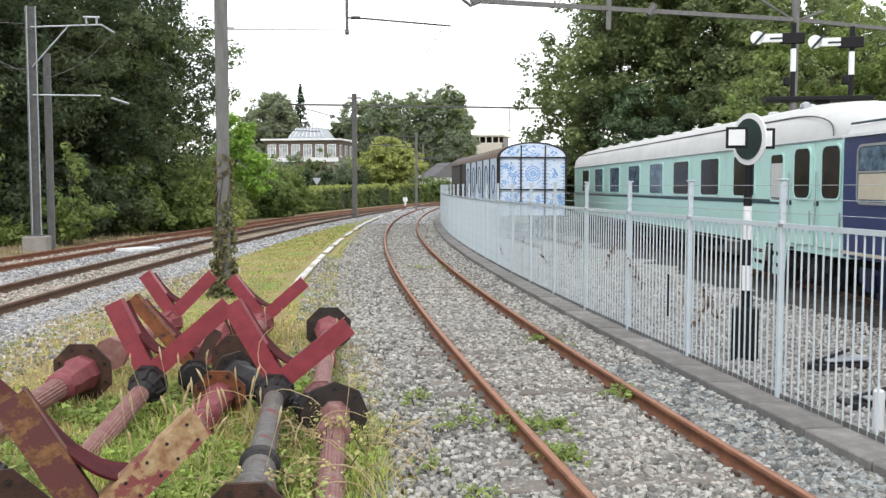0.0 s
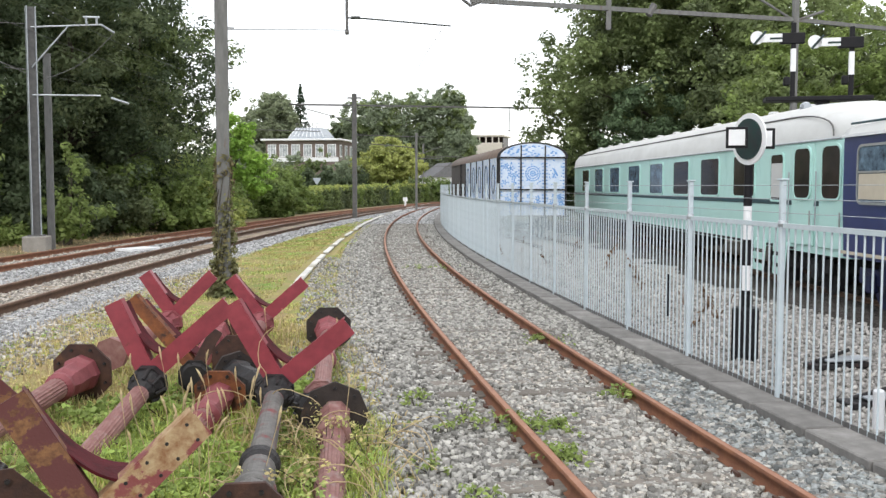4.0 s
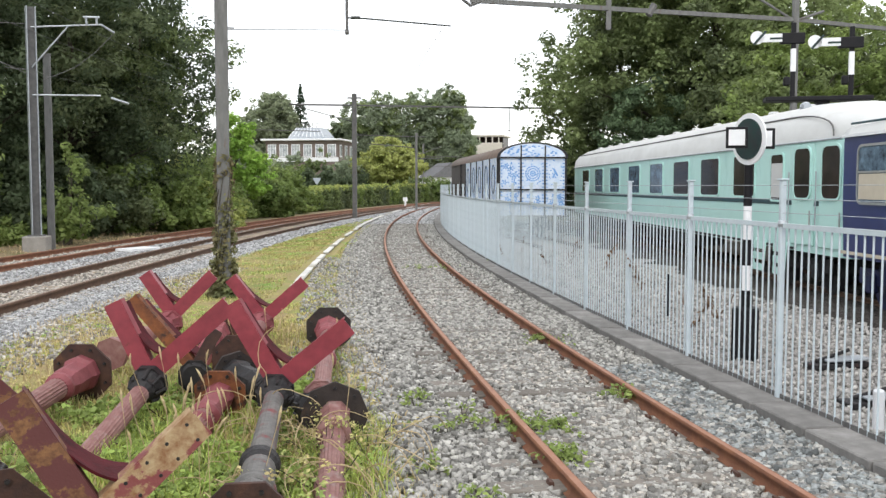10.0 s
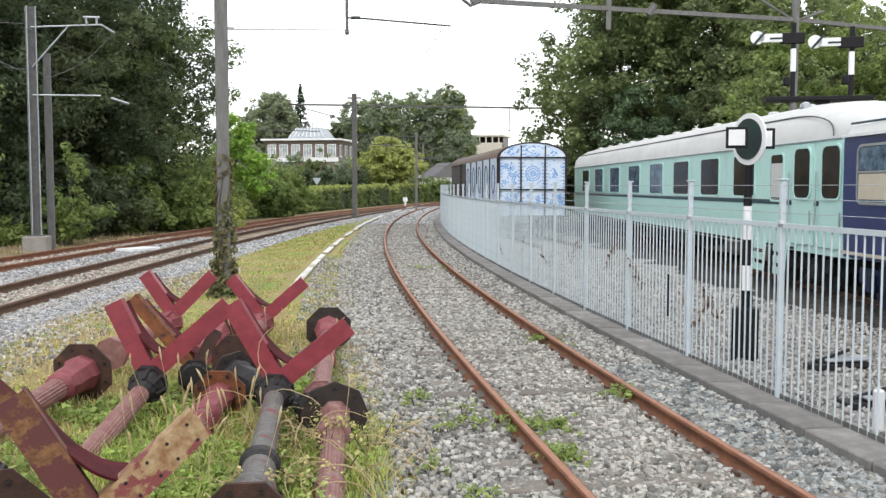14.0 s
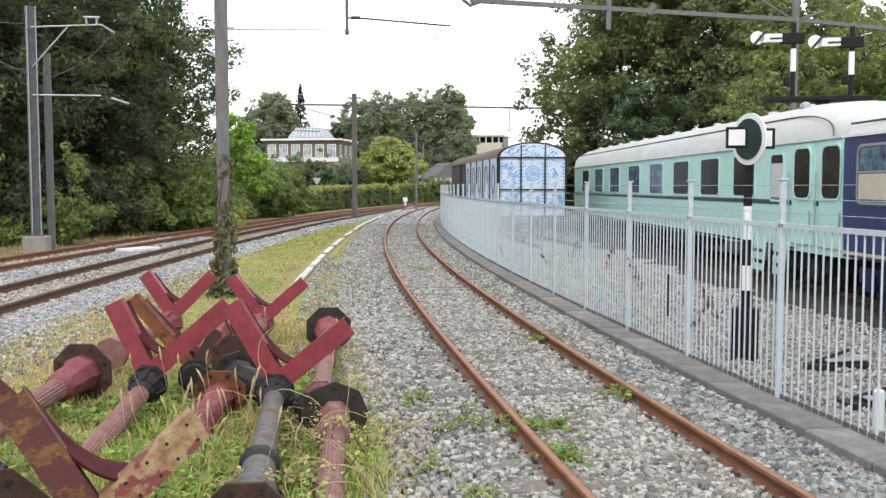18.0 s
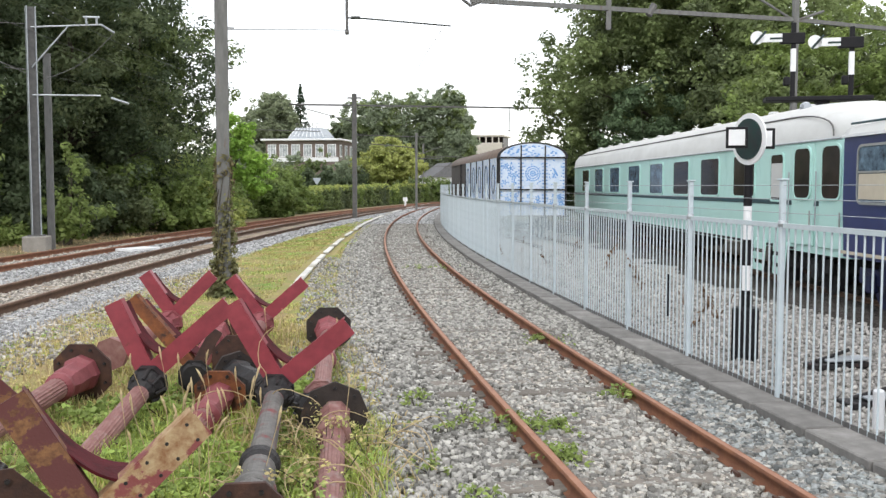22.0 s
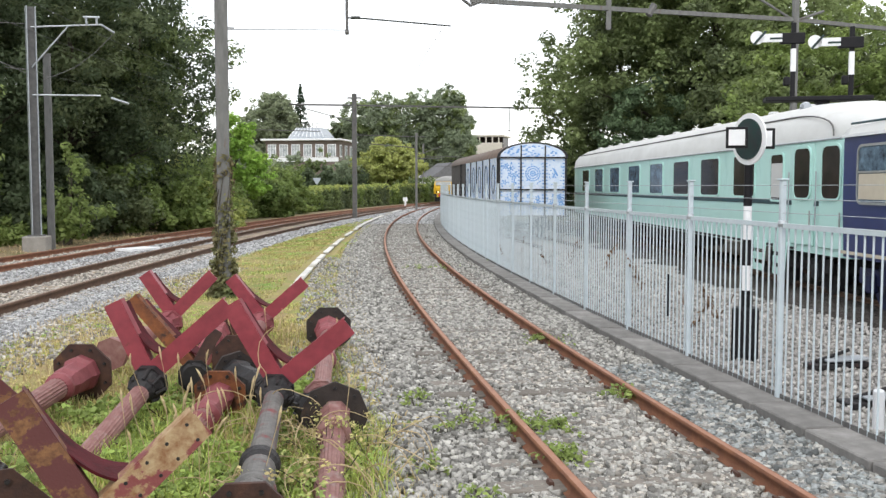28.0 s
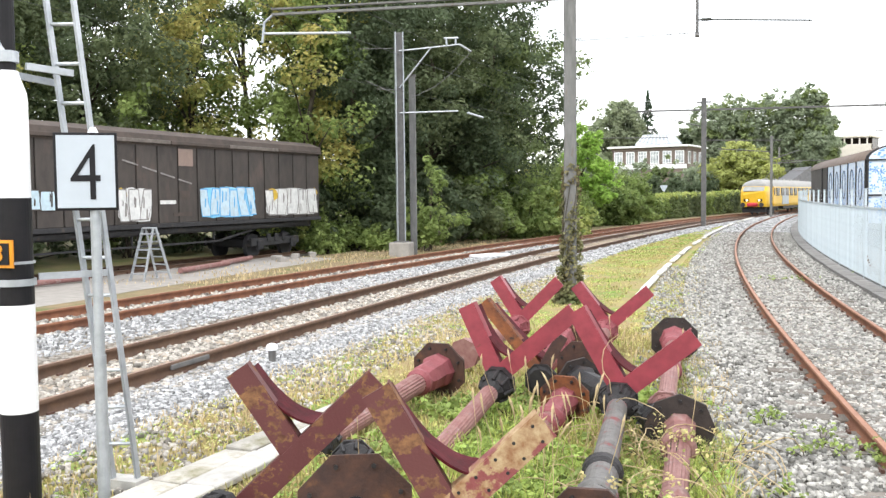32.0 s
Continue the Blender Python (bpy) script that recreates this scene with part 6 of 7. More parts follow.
lathe(bm, [(0.265, 0.0), (0.265, 0.03)], 32, Matrix.Translation((0, -0.1, 2.93)) @ pose(0, 0, 0, 0, 0, -52) @ pose(0, 0, 0, 90, 0, 0))
part("disc_face", bm, "disc_green", ds, "dark green disc face")
for x, w in ((-0.15, 0.27), (0.24, 0.16)):
    fr = part("lamp_box", boxed((x, -0.34 if x < 0 else 0.06, 2.94), (w, 0.05, 0.27), bevel=0.008), "black", ds)
    part("lamp_glass", boxed((x, -0.375 if x < 0 else 0.03, 2.94), (w - 0.07, 0.02, 0.2)), "white", fr, "white lamp glass")

sem = thing("semaphore_signals", "pair of old semaphore signals on a bracket platform", "signal", pose(11.14, 30.0, 0.08, 0, 0, -12))
part("main_post", boxed((0.9, 0, 2.5), (0.4, 0.4, 5.0), bevel=0.02), "black", sem)
part("platform", boxed((0.75, 0, 4.98), (3.2, 0.8, 0.14), bevel=0.02), "black", sem)
for x, h, wz in ((0.0, 7.4, 6.22), (1.74, 7.22, 6.08)):
    p = part("doll_post", boxed((x, 0, (5 + h) / 2), (0.14, 0.14, h - 5), bevel=0.012), "black", sem)
    part("white_band", boxed((x, 0, wz), (0.152, 0.156, 0.72)), "white", p, "white band on the post")
    part("spindle_box", boxed((x - 0.05, -0.05, h - 0.5), (0.75, 0.2, 0.34), bevel=0.02), "black", p)
    part("lamp", boxed((x - 0.2, -0.1, 5.55), (0.2, 0.2, 0.28), bevel=0.03), "black", p)
    a = part("arm", boxed((x - 0.72, -0.14, h - 0.48), (0.72, 0.03, 0.26), bevel=0.006), "white", sem, "white signal arm with black stripes")
    bm = bmesh.new()
    lathe(bm, [(0.21, -0.015), (0.21, 0.015)], 20, Matrix.Translation((x - 1.12, -0.14, h - 0.46)) @ pose(0, 0, 0, 90, 0, 0))
    part("arm_disc", bm, "white", a)
    part("arm_stripe", bar(bmesh.new(), (x - 1.22, -0.165, h - 0.68), (x - 0.86, -0.165, h - 0.26), 0.02, 0.075), "disc_green", a)
    part("arm_stripe", boxed((x - 0.55, -0.163, h - 0.5), (0.38, 0.012, 0.06)), "disc_green", a)

bx = part("marker_post", boxed((0, 0, 0.38), (0.05, 0.05, 0.8), bevel=0.005), "black")
bx.matrix_basis = pose(3.9, 16.1, 0)
tagged(bx, "short black stake in the yard gravel", "stake")
fr = thing("point_lever_frame", "low black iron point lever frame in the gravel", "point lever", pose(4.95, 11.6, 0.0, 0, 0, 15))
part("base", boxed((0, 0, 0.06), (0.8, 0.26, 0.07), bevel=0.01), "black_iron", fr)
part("lever", rods([((-0.3, 0, 0.12), (0.25, 0.1, 0.22))], 0.025), "black_iron", fr)
part("cover", boxed((0.12, 0, 0.13), (0.62, 0.24, 0.03), bevel=0.008), "galv", fr)
fr2 = copy_thing(fr, pose(4.55, 9.6, -0.02, 0, 0, 5))
wm = thing("white_marker", "small white marker post behind the fence", "marker", pose(4.05, 8.55, 0.0))
part("post", boxed((0, 0, 0.2), (0.09, 0.09, 0.44), bevel=0.02), "white", wm)
part("base", boxed((0, 0, 0.02), (0.16, 0.16, 0.06), bevel=0.01), "concrete", wm)

# ================= light signal post, ladder and number board =================
ls = thing("signal_post", "thick black and white banded signal post", "signal", pose(-5.387, 5.242, 0))
for z0, z1, mt in ((0.0, 0.745, "black"), (0.745, 1.54, "white"), (1.54, 2.32, "black"), (2.32, 3.02, "white")):
    part("post_band", rod(bmesh.new(), (0, 0, z0), (0, 0, z1), 0.133, sides=32), mt, ls, smooth=False)
bm = bmesh.new()
lathe(bm, [(0.133, 3.02), (0.128, 3.08), (0.085, 3.2), (0.075, 3.24)], 28)
part("shoulder", bm, "white", ls, "white tapered shoulder")
part("upper_post", rod(bmesh.new(), (0, 0, 3.2), (0, 0, 5.2), 0.062, sides=16), "black", ls)
part("collar", rod(bmesh.new(), (0, 0, 1.68), (0, 0, 1.73), 0.15, sides=24), "galv", ls)
part("collar", rod(bmesh.new(), (0, 0, 1.84), (0, 0, 1.86), 0.146, sides=24), "galv", ls)
part("collar", rod(bmesh.new(), (0, 0, 3.3), (0, 0, 3.38), 0.085, sides=20), "galv", ls)
part("strut", rods([((0.02, -0.05, 3.36), (-0.3, -0.15, 4.0)), ((0.02, -0.05, 3.36), (-0.55, -0.1, 4.0))], 0.028), "galv", ls)
for p_, q_ in (((0.1, 0.08, 3.28), (0.22, 0.42, 3.26)), ((-0.1, 0.1, 3.24), (0.02, 0.46, 3.2)), ((0.13, 0.1, 1.74), (0.4, 0.52, 1.74))):
    part("ladder_bracket", bar(bmesh.new(), p_, q_, 0.03, 0.05), "galv", ls)


def lettering(text, size, mat, parent, m, label="", bold=0.0):
    """Raised letters from the built-in font, as a mesh."""
    cu = bpy.data.curves.new("lettering", "FONT")
    cu.body, cu.size, cu.extrude, cu.offset, cu.align_x, cu.align_y = text, size, 0.003, bold, "CENTER", "CENTER"
    tmp = bpy.data.objects.new("lettering_source", cu)
    me = bpy.data.meshes.new_from_object(tmp)
    bpy.data.objects.remove(tmp)
    me.materials.append(M[mat])
    ob = new("lettering", me)
    ob.parent, ob.matrix_basis = parent, m
    return tagged(ob, label) if label else ob


pl = part("number_plate", boxed((0, -0.155, 1.92), (0.26, 0.02, 0.2), pose(0, 0, 0, 0, 0, 4)), "amber", ls, "black plate with amber border and sign")
part("plate_face", boxed((0, -0.168, 1.92), (0.215, 0.012, 0.155), pose(0, 0, 0, 0, 0, 4)), "black", pl)
lettering("8", 0.17, "amber", pl, pose(0, 0, 0, 0, 0, 4) @ pose(0.02, -0.177, 1.92, 90, 0, 0))

ld = thing("signal_ladder", "narrow galvanised access ladder behind the signal post", "ladder", pose(-0.042, -0.018, 0))
LA, LB = Vector((-5.02, 5.86, 0.1)), Vector((-4.84, 5.93, 0.1))
TA, TB = Vector((-5.35, 5.53, 4.75)), Vector((-5.15, 5.6, 4.75))
part("stile", bar(bmesh.new(), LA, TA, 0.025, 0.045), "galv", ld)
part("stile", bar(bmesh.new(), LB, TB, 0.025, 0.045), "galv", ld)
for i in range(15):
    t = 0.06 + i * 0.0635
    part("rung", rods([(LA.lerp(TA, t), LB.lerp(TB, t))], 0.014), "galv", ld)
part("foot_block", boxed((-4.93, 5.9, 0.05), (0.32, 0.16, 0.1), pose(0, 0, 0, 0, 0, 0)), "concrete", ld, "small concrete foot")

nb = thing("number_board", "white board with a black figure on a grey post", "sign", pose(-4.917, 5.567, 0, 0, 0, 36))
part("post", rod(bmesh.new(), (0, 0.03, 0), (0, 0.03, 2.8), 0.038, sides=14), "galv", nb)
part("sleeve", rod(bmesh.new(), (0, 0.03, 0), (0, 0.03, 1.13), 0.046, sides=14), "galv", nb)
part("post_tip", rod(bmesh.new(), (0, 0.03, 2.8), (0, 0.03, 2.84), 0.04, 0.02, sides=14), "white", nb)
part("border", boxed((-0.05, -0.02, 2.51), (0.445, 0.02, 0.575), bevel=0.006), "black", nb)
bd = part("board", boxed((-0.05, -0.032, 2.51), (0.405, 0.012, 0.535)), "board", nb, "white board face")
lettering("4", 0.6, "black", bd, pose(-0.05, -0.04, 2.48, 90, 0, 0), "black figure four", -0.004).scale = (0.78, 1.0, 1.0)

rc = thing("cable_pot", "small white-capped cable pot in the ballast", "marker", pose(-6.94, 11.3, 0))
part("pot", rod(bmesh.new(), (0, 0, 0), (0, 0, 0.16), 0.05, 0.058, 14), "galv_dark", rc)
part("cap", lathe(bmesh.new(), [(0.08, 0.16), (0.085, 0.19), (0.075, 0.23), (0.04, 0.255)], 14), "white", rc)
wp = part("concrete_slab", boxed((0, 0, 0.04), (0.8, 1.5, 0.09), bevel=0.01), "white")
wp.matrix_basis = pose(-10.95, 33.3, 0.02, 0, 0, -25)
tagged(wp, "white slab lying between the tracks", "slab")
cb = thing("marker_sign", "pale three-cornered sign on a post by the hedge", "sign", pose(-12.2, 90.5, 0))
part("post", boxed((0, 0, 1.3), (0.1, 0.1, 2.7)), "galv", cb)
part("plate", extrude(bmesh.new(), [(-0.36, 3.0), (-0.3, 3.1), (0.3, 3.1), (0.36, 3.0), (0.1, 2.55), (-0.1, 2.55)], 0.04, Matrix.Translation((0, -0.09, 0))), "board", cb, "pale three-cornered sign plate")
part("box", boxed((0.3, -0.2, 0.3), (1.1, 0.5, 0.55), bevel=0.03), "tag_yellow", cb, "yellow and white box at the foot")
ws = thing("kilometre_post", "small white marker post beside the track", "marker", pose(-4.2, 104.0, 0))
part("post", boxed((0, 0, 0.35), (0.2, 0.2, 0.7)), "white", ws)
part("plate", boxed((0, -0.12, 0.85), (0.5, 0.05, 0.45)), "white", ws)

# ================= pile of cast-iron platform columns =================


def octagon(r, n=8):
    return [(r * math.cos(2 * math.pi * (i + 0.5) / n), r * math.sin(2 * math.pi * (i + 0.5) / n)) for i in range(n)]


def fluted(bm, m, z0, z1, r0, r1, n=20, groove=0.93):
    """A fluted shaft: ridges and grooves round the axis."""
    k = n * 2
    rows = []
    for z, r in ((z0, r0), (z1, r1)):
        rows.append([bm.verts.new(m @ Vector(((r if i % 2 else r * groove) * math.cos(2 * math.pi * i / k), (r if i % 2 else r * groove) * math.sin(2 * math.pi * i / k), z))) for i in range(k)])
    for i in range(k):
        bm.faces.new((rows[0][i], rows[0][(i + 1) % k], rows[1][(i + 1) % k], rows[1][i]))
    bm.faces.new(rows[0][::-1])
    bm.faces.new(rows[1])


def iron_column(plate, head, shaft="maroon_faded", tip_l=None, tip_r=None, arm_mat="maroon", plate_mat="rust_plate", ped="maroon_ped", cap="black_iron",
                label="maroon cast-iron platform column with bracket arms lying in the grass", turn=0.0, show_plate=True, arm_mat_r=None, foot=None, brace=False, plate_r=0.31, low_r=0.112, bow=0.25, deep=0.26, ped_r=0.2, ring_at=0.53, wd=0.175):
    """A column lying from its eight-sided base plate to its capital, with two arms in a V."""
    plate, head = Vector(plate), Vector(head)
    m = frame_to(plate, head) @ pose(0, 0, 0, 0, 0, turn)
    ln = (head - plate).length
    t = thing("iron_column", label, "iron column", m, "pile of iron columns")
    inv = m.inverted()
    if show_plate:
        bm = bmesh.new()
        extrude(bm, octagon(plate_r), 0.03, pose(0, 0, 0, 90, 0, 0))
        bp = part("base_plate", bm, plate_mat, t, "rusted eight-sided base plate")
        bm = bmesh.new()
        for i in range(8):
            a = 2 * math.pi * (i + 0.5) / 8
            rod(bm, (plate_r * 0.8 * math.cos(a), plate_r * 0.8 * math.sin(a), -0.035), (plate_r * 0.8 * math.cos(a), plate_r * 0.8 * math.sin(a), 0.04), 0.016, sides=6)
        part("bolts", bm, "black_iron", bp)
        # the open socket, painted as a black disc on the plate
        bm = bmesh.new()
        rod(bm, (0, 0, -0.022), (0, 0, -0.005), 0.1, sides=20)
        part("socket", bm, "black", bp)
    bm = bmesh.new()
    k = ped_r / 0.2
    lathe(bm, [(0.2 * k, 0.01), (0.2 * k, 0.1), (0.165 * k, 0.16), (0.165 * k, 0.42), (0.13, 0.5)], 8)
    part("pedestal", bm, ped, t)
    bm = bmesh.new()
    lathe(bm, [(0.13, 0.5), (0.15, 0.53), (0.15, 0.58), (0.115, 0.62)], 20)
    part("collar", bm, ped, t)
    bm = bmesh.new()
    fluted(bm, Matrix(), 0.6, ln * (ring_at - 0.01), low_r, low_r * 0.965, groove=0.985 if shaft == "grey_iron" else 0.93)
    part("shaft", bm, shaft, t)
    bm = bmesh.new()
    lathe(bm, [(low_r * 0.95, ln * (ring_at - 0.03)), (low_r * 1.16, ln * (ring_at - 0.015)), (low_r * 1.2, ln * (ring_at + 0.01)), (0.1, ln * (ring_at + 0.03))], 20)
    part("ring", bm, "black_iron" if shaft == "grey_iron" else ped, t)
    bm = bmesh.new()
    fluted(bm, Matrix(), ln * (ring_at + 0.02), ln - 0.16, 0.1, 0.088, groove=0.985 if shaft == "grey_iron" else 0.94)
    part("upper_shaft", bm, shaft, t)
    bm = bmesh.new()
    lathe(bm, [(0.09, ln - 0.22), (0.125, ln - 0.18), (0.11, ln - 0.13), (0.16, ln - 0.07), (0.17, ln + 0.03), (0.13, ln + 0.08)], 12)
    extrude(bm, octagon(0.185), 0.07, Matrix.Translation((0, 0, ln + 0.01)) @ pose(0, 0, 0, 90, 0, 0))
    for i in range(8):
        a = math.pi / 4 * i + 0.2
        rod(bm, (0.13 * math.cos(a), 0.13 * math.sin(a), ln - 0.17), (0.165 * math.cos(a), 0.165 * math.sin(a), ln - 0.03), 0.014, 0.02, 6)
        rod(bm, (0.135 * math.cos(a), 0.135 * math.sin(a), ln + 0.04), (0.135 * math.cos(a), 0.135 * math.sin(a), ln + 0.062), 0.018, sides=6)
    part("capital", bm, cap, t)
    if tip_l is None:
        return t
    tl, tr = Vector(tip_l), Vector(tip_r)
    nrm = (tr - tl).cross(Vector((0, 0, 1))).normalized()  # away from the eye
    if nrm.y < 0:
        nrm = -nrm
    foot = Vector(foot) if foot else head + Vector((0, 0, 0.06))
    for tip, s in ((tl, -1), (tr, 1)):
        a = foot + (tip - foot).normalized() * (-0.5 if brace and s > 0 else 0.02)
        d = (tip - a)
        h = d.length
        z = d.normalized()
        x = nrm.cross(z).normalized()
        mm = inv @ Matrix((x, nrm, z)).transposed().to_4x4()
        mm.translation = inv @ a
        amat = arm_mat if s < 0 else (arm_mat_r or arm_mat)
        bm = bmesh.new()
        extrude(bm, [(-wd / 2, 0), (wd / 2, 0), (wd / 2 * 0.96, h), (-wd / 2 * 0.96, h)], 0.014, mm)
        arm = part("arm", bm, amat, t)
        bm = bmesh.new()
        box(bm, (-s * wd / 2 * 0.97, 0.055, h / 2), (0.014, 0.11, h), mm)
        part("flange", bm, amat, arm)
        if amat != "rusty":
            continue
        # two rows of bolt holes, drawn as thin black discs on the arm
        bm = bmesh.new()
        rng = random.Random(int(h * 1e4))
        for i in range(5):
            for e in (-0.3, 0.3):
                zz = h * (0.14 + i * 0.19) + rng.uniform(-0.01, 0.01)
                rod(bm, mm @ Vector((e * wd, -0.0065, zz)), mm @ Vector((e * wd, -0.0105, zz)), 0.0105, sides=8)
        part("rivets", bm, "black_iron", arm)
    # curved strip between the arms, its shade put in by a darker maroon
    bm = bmesh.new()
    right = (tr - foot).normalized()
    il, ir = tl + (tr - tl).normalized() * 0.085, foot.lerp(tr, bow) + Vector((0, 0, 0.05))
    ctl = foot.lerp(tl, bow - 0.08) + right * 0.05 + Vector((0, 0, 0.02))
    pts = [(il * (1 - u) ** 2 + ctl * 2 * u * (1 - u) + ir * u * u) for u in np.linspace(0.0, 1, 23)]
    rows = []
    for p in pts:
        rows.append([bm.verts.new(inv @ q) for q in (p + nrm * 0.01, p + nrm * deep, p + nrm * deep - Vector((0.01, 0, 0.014)), p + nrm * 0.01 - Vector((0.01, 0, 0.014)))])
    for a, b in zip(rows, rows[1:]):
        for i in range(4):
            bm.faces.new((a[i], a[(i + 1) % 4], b[(i + 1) % 4], b[i]))
    bm.faces.new(rows[0])
    bm.faces.new(rows[-1][::-1])
    bmesh.ops.recalc_face_normals(bm, faces=bm.faces)
    part("curved_strip", bm, "maroon_dark", t, "curved dark maroon bracket strip")
    return t


iron_column((-1.18, 5.47, 0.25), (-1.53, 8.39, 0.42), "grey_iron", (-1.94, 8.44, 1.23), (-0.855, 8.43, 1.03), "maroon", ped="grey_iron", label="grey-primed iron column with maroon bracket arms in the grass", foot=(-1.51, 8.41, 0.5), low_r=0.125, ring_at=0.36)
iron_column((-3.09, 5.6, -0.42), (-2.84, 8.89, 0.4), "maroon_faded", (-3.195, 8.94, 1.175), (-2.066, 8.94, 1.155), "maroon", foot=(-2.85, 8.9, 0.47), show_plate=False)
iron_column((-3.86, 9.88, 0.31), (-3.96, 7.2, 0.12), "maroon_faded", label="faded maroon iron column with rusted base plate", plate_r=0.335)
iron_column((-4.35, 2.6, 0.31), (-3.62, 5.2, 0.16), "maroon", (-3.67, 5.5, 1.1), (-2.75, 5.86, 1.02), "rusty_red", arm_mat_r="rusty_red", label="iron column with rust-flaked bracket arms", foot=(-3.27, 5.62, 0.49), brace=True, bow=0.34, deep=0.36)
iron_column((-2.5, 2.0, 0.31), (-1.94, 4.62, 0.24), "maroon_faded", (-2.25, 4.75, 1.2), (-1.34, 5.11, 0.99), "rusty_red", arm_mat_r="rusty", ped="maroon", label="iron column with rust-flaked bracket arms", foot=(-1.85, 4.84, 0.5), bow=0.34, deep=0.36)
iron_column((-2.55, 5.08, 0.36), (-3.3, 6.55, 0.2), "maroon_faded", label="short broken iron column with a dark rusted base plate", plate_mat="rust_plate", plate_r=0.38)
iron_column((-2.19, 9.05, 0.25), (-2.22, 7.65, 0.06), "maroon_faded", ped="maroon_ped", label="broken maroon iron column with orange rusted base plate", plate_mat="rust_orange", plate_r=0.27, ped_r=0.145)
iron_column((-3.95, 10.95, 0.31), (-3.81, 12.9, 0.4), "maroon_faded", (-4.17, 12.94, 1.08), (-3.2, 12.94, 1.07), "maroon", ped="maroon_faded", cap="maroon_ped", foot=(-3.77, 12.92, 0.5), show_plate=False)
iron_column((-2.36, 10.6, 0.31), (-2.57, 13.1, 0.36), "maroon_faded", (-3.015, 13.14, 1.0), (-1.955, 13.14, 0.95), "maroon", cap="maroon_ped", foot=(-2.55, 13.1, 0.42))
iron_column((-1.61, 13.03, 0.29), (-1.22, 9.2, 0.2), "maroon_faded", cap="maroon_faded", label="faded maroon iron column with black base plate", plate_mat="dark_plate", plate_r=0.335)
iron_column((-0.975, 8.3, 0.24), (-0.66, 5.0, 0.05), "maroon_faded", ped="maroon_faded", label="faded pink-maroon iron column overgrown with dry stems", turn=22, plate_mat="dark_plate", ped_r=0.145, low_r=0.1)
iron_column((-2.24, 9.91, 0.26), (-1.22, 8.72, 0.18), "black_iron", ped="black_iron", label="dark rusted iron column with a blackened base plate", turn=10, plate_mat="dark_plate", plate_r=0.28)
iron_column((-3.1, 12.6, 0.31), (-2.66, 9.89, 0.27), "maroon", (-3.345, 9.94, 1.1), (-2.42, 9.92, 0.76), "rust_orange", arm_mat_r="rust_plate", wd=0.13, label="iron column with brown rusted bracket arms")

# ================= houses beyond the gardens =================


def house_window(parent, x, y, z, w, h, glass="glass_pale"):
    """A white sash window with glazing bars in a wall that faces -y."""
    o = part("window", boxed((x, y, z), (w, 0.12, h)), "white", parent)
    part("pane", boxed((x, y - 0.05, z), (w - 0.22, 0.06, h - 0.22)), glass, o)
    for u in (-0.17, 0.17):
        part("glazing_bar", boxed((x + u * w, y - 0.09, z), (0.07, 0.05, h - 0.2)), "white", o)
    part("transom", boxed((x, y - 0.09, z + h * 0.2), (w - 0.2, 0.05, 0.07)), "white", o)


villa = thing("villa", "brown brick villa with white cornice and glazed lantern", "house", pose(-22.0, 156, 0, 0, 0, -9))
part("wall", boxed((0, 0, 4.6), (12.0, 10, 9.2)), "brick", villa)
part("cornice", boxed((0, 0, 9.78), (13.4, 11.4, 0.3), bevel=0.05), "white", villa, "white flat cornice")
part("upper_wall", boxed((0, 0, 9.4), (12.3, 10.3, 0.5)), "brick", villa)
part("corner_band", boxed((0, -5.05, 6.55), (12.2, 0.15, 0.6)), "white", villa)
bm = bmesh.new()
lathe(bm, [(4.4, 9.95), (4.3, 10.4), (3.0, 11.75), (2.9, 11.9)], 4, pose(0.2, 0, 0, 0, 0, 45))
lan = part("lantern", bm, "slate", villa, "pale grey glazed roof lantern")
for k in range(9):
    u = -2.9 + k * 0.725
    part("glazing_bar", rods([((0.2 + u, -3.08, 10.4), (0.2 + u * 0.69, -2.15, 11.75))], 0.05, 4), "white", lan)
for k in range(7):
    part("railing_post", boxed((-1.9 + 0.7 * k, -1.9, 12.2), (0.07, 0.07, 0.7)), "galv_dark", lan)
part("railing", boxed((0.2, -1.9, 12.55), (4.4, 0.07, 0.07)), "galv_dark", lan)
part("sill_band", boxed((0, -5.06, 6.86), (12.1, 0.2, 0.18)), "white", villa)
for k in range(6):
    house_window(villa, -5.0 + k * 2.0, -5.02, 8.05, 1.4, 2.0, "curtain")
for k in range(3):
    o = part("window", boxed((6.02, -3.3 + k * 3.2, 8.0), (0.12, 1.3, 2.0)), "white", villa)
    part("pane", boxed((6.07, -3.3 + k * 3.2, 8.0), (0.06, 1.0, 1.7)), "curtain", o)
flats = thing("apartment_building", "cream apartment block with open top gallery", "building", pose(9.0, 205, 0, 0, 0, -16))
part("wall", boxed((0, 0, 5.1), (10, 9, 10.2)), "render_wall", flats)
part("roof", boxed((0.2, 0, 13.1), (9.6, 9, 0.35)), "render_wall", flats)
part("gallery_wall", boxed((0.5, 1.5, 11.6), (8.0, 5.5, 2.9)), "glass_dark", flats)
part("parapet", boxed((0, -4.4, 10.9), (10, 0.25, 1.4)), "render_wall", flats)
for k in range(7):
    part("column", boxed((-4.2 + k * 1.4, -4.2, 12.0), (0.25, 0.25, 2.2)), "render_wall", flats)
for z in (2.0, 5.0, 8.4):
    for k in range(4):
        house_window(flats, -3.6 + k * 2.4, -4.52, z, 1.5, 1.7)
cot = thing("white_cottage", "white house with a steep grey roof beyond the bend", "house", pose(0.2, 172, 0, 0, 0, 20))
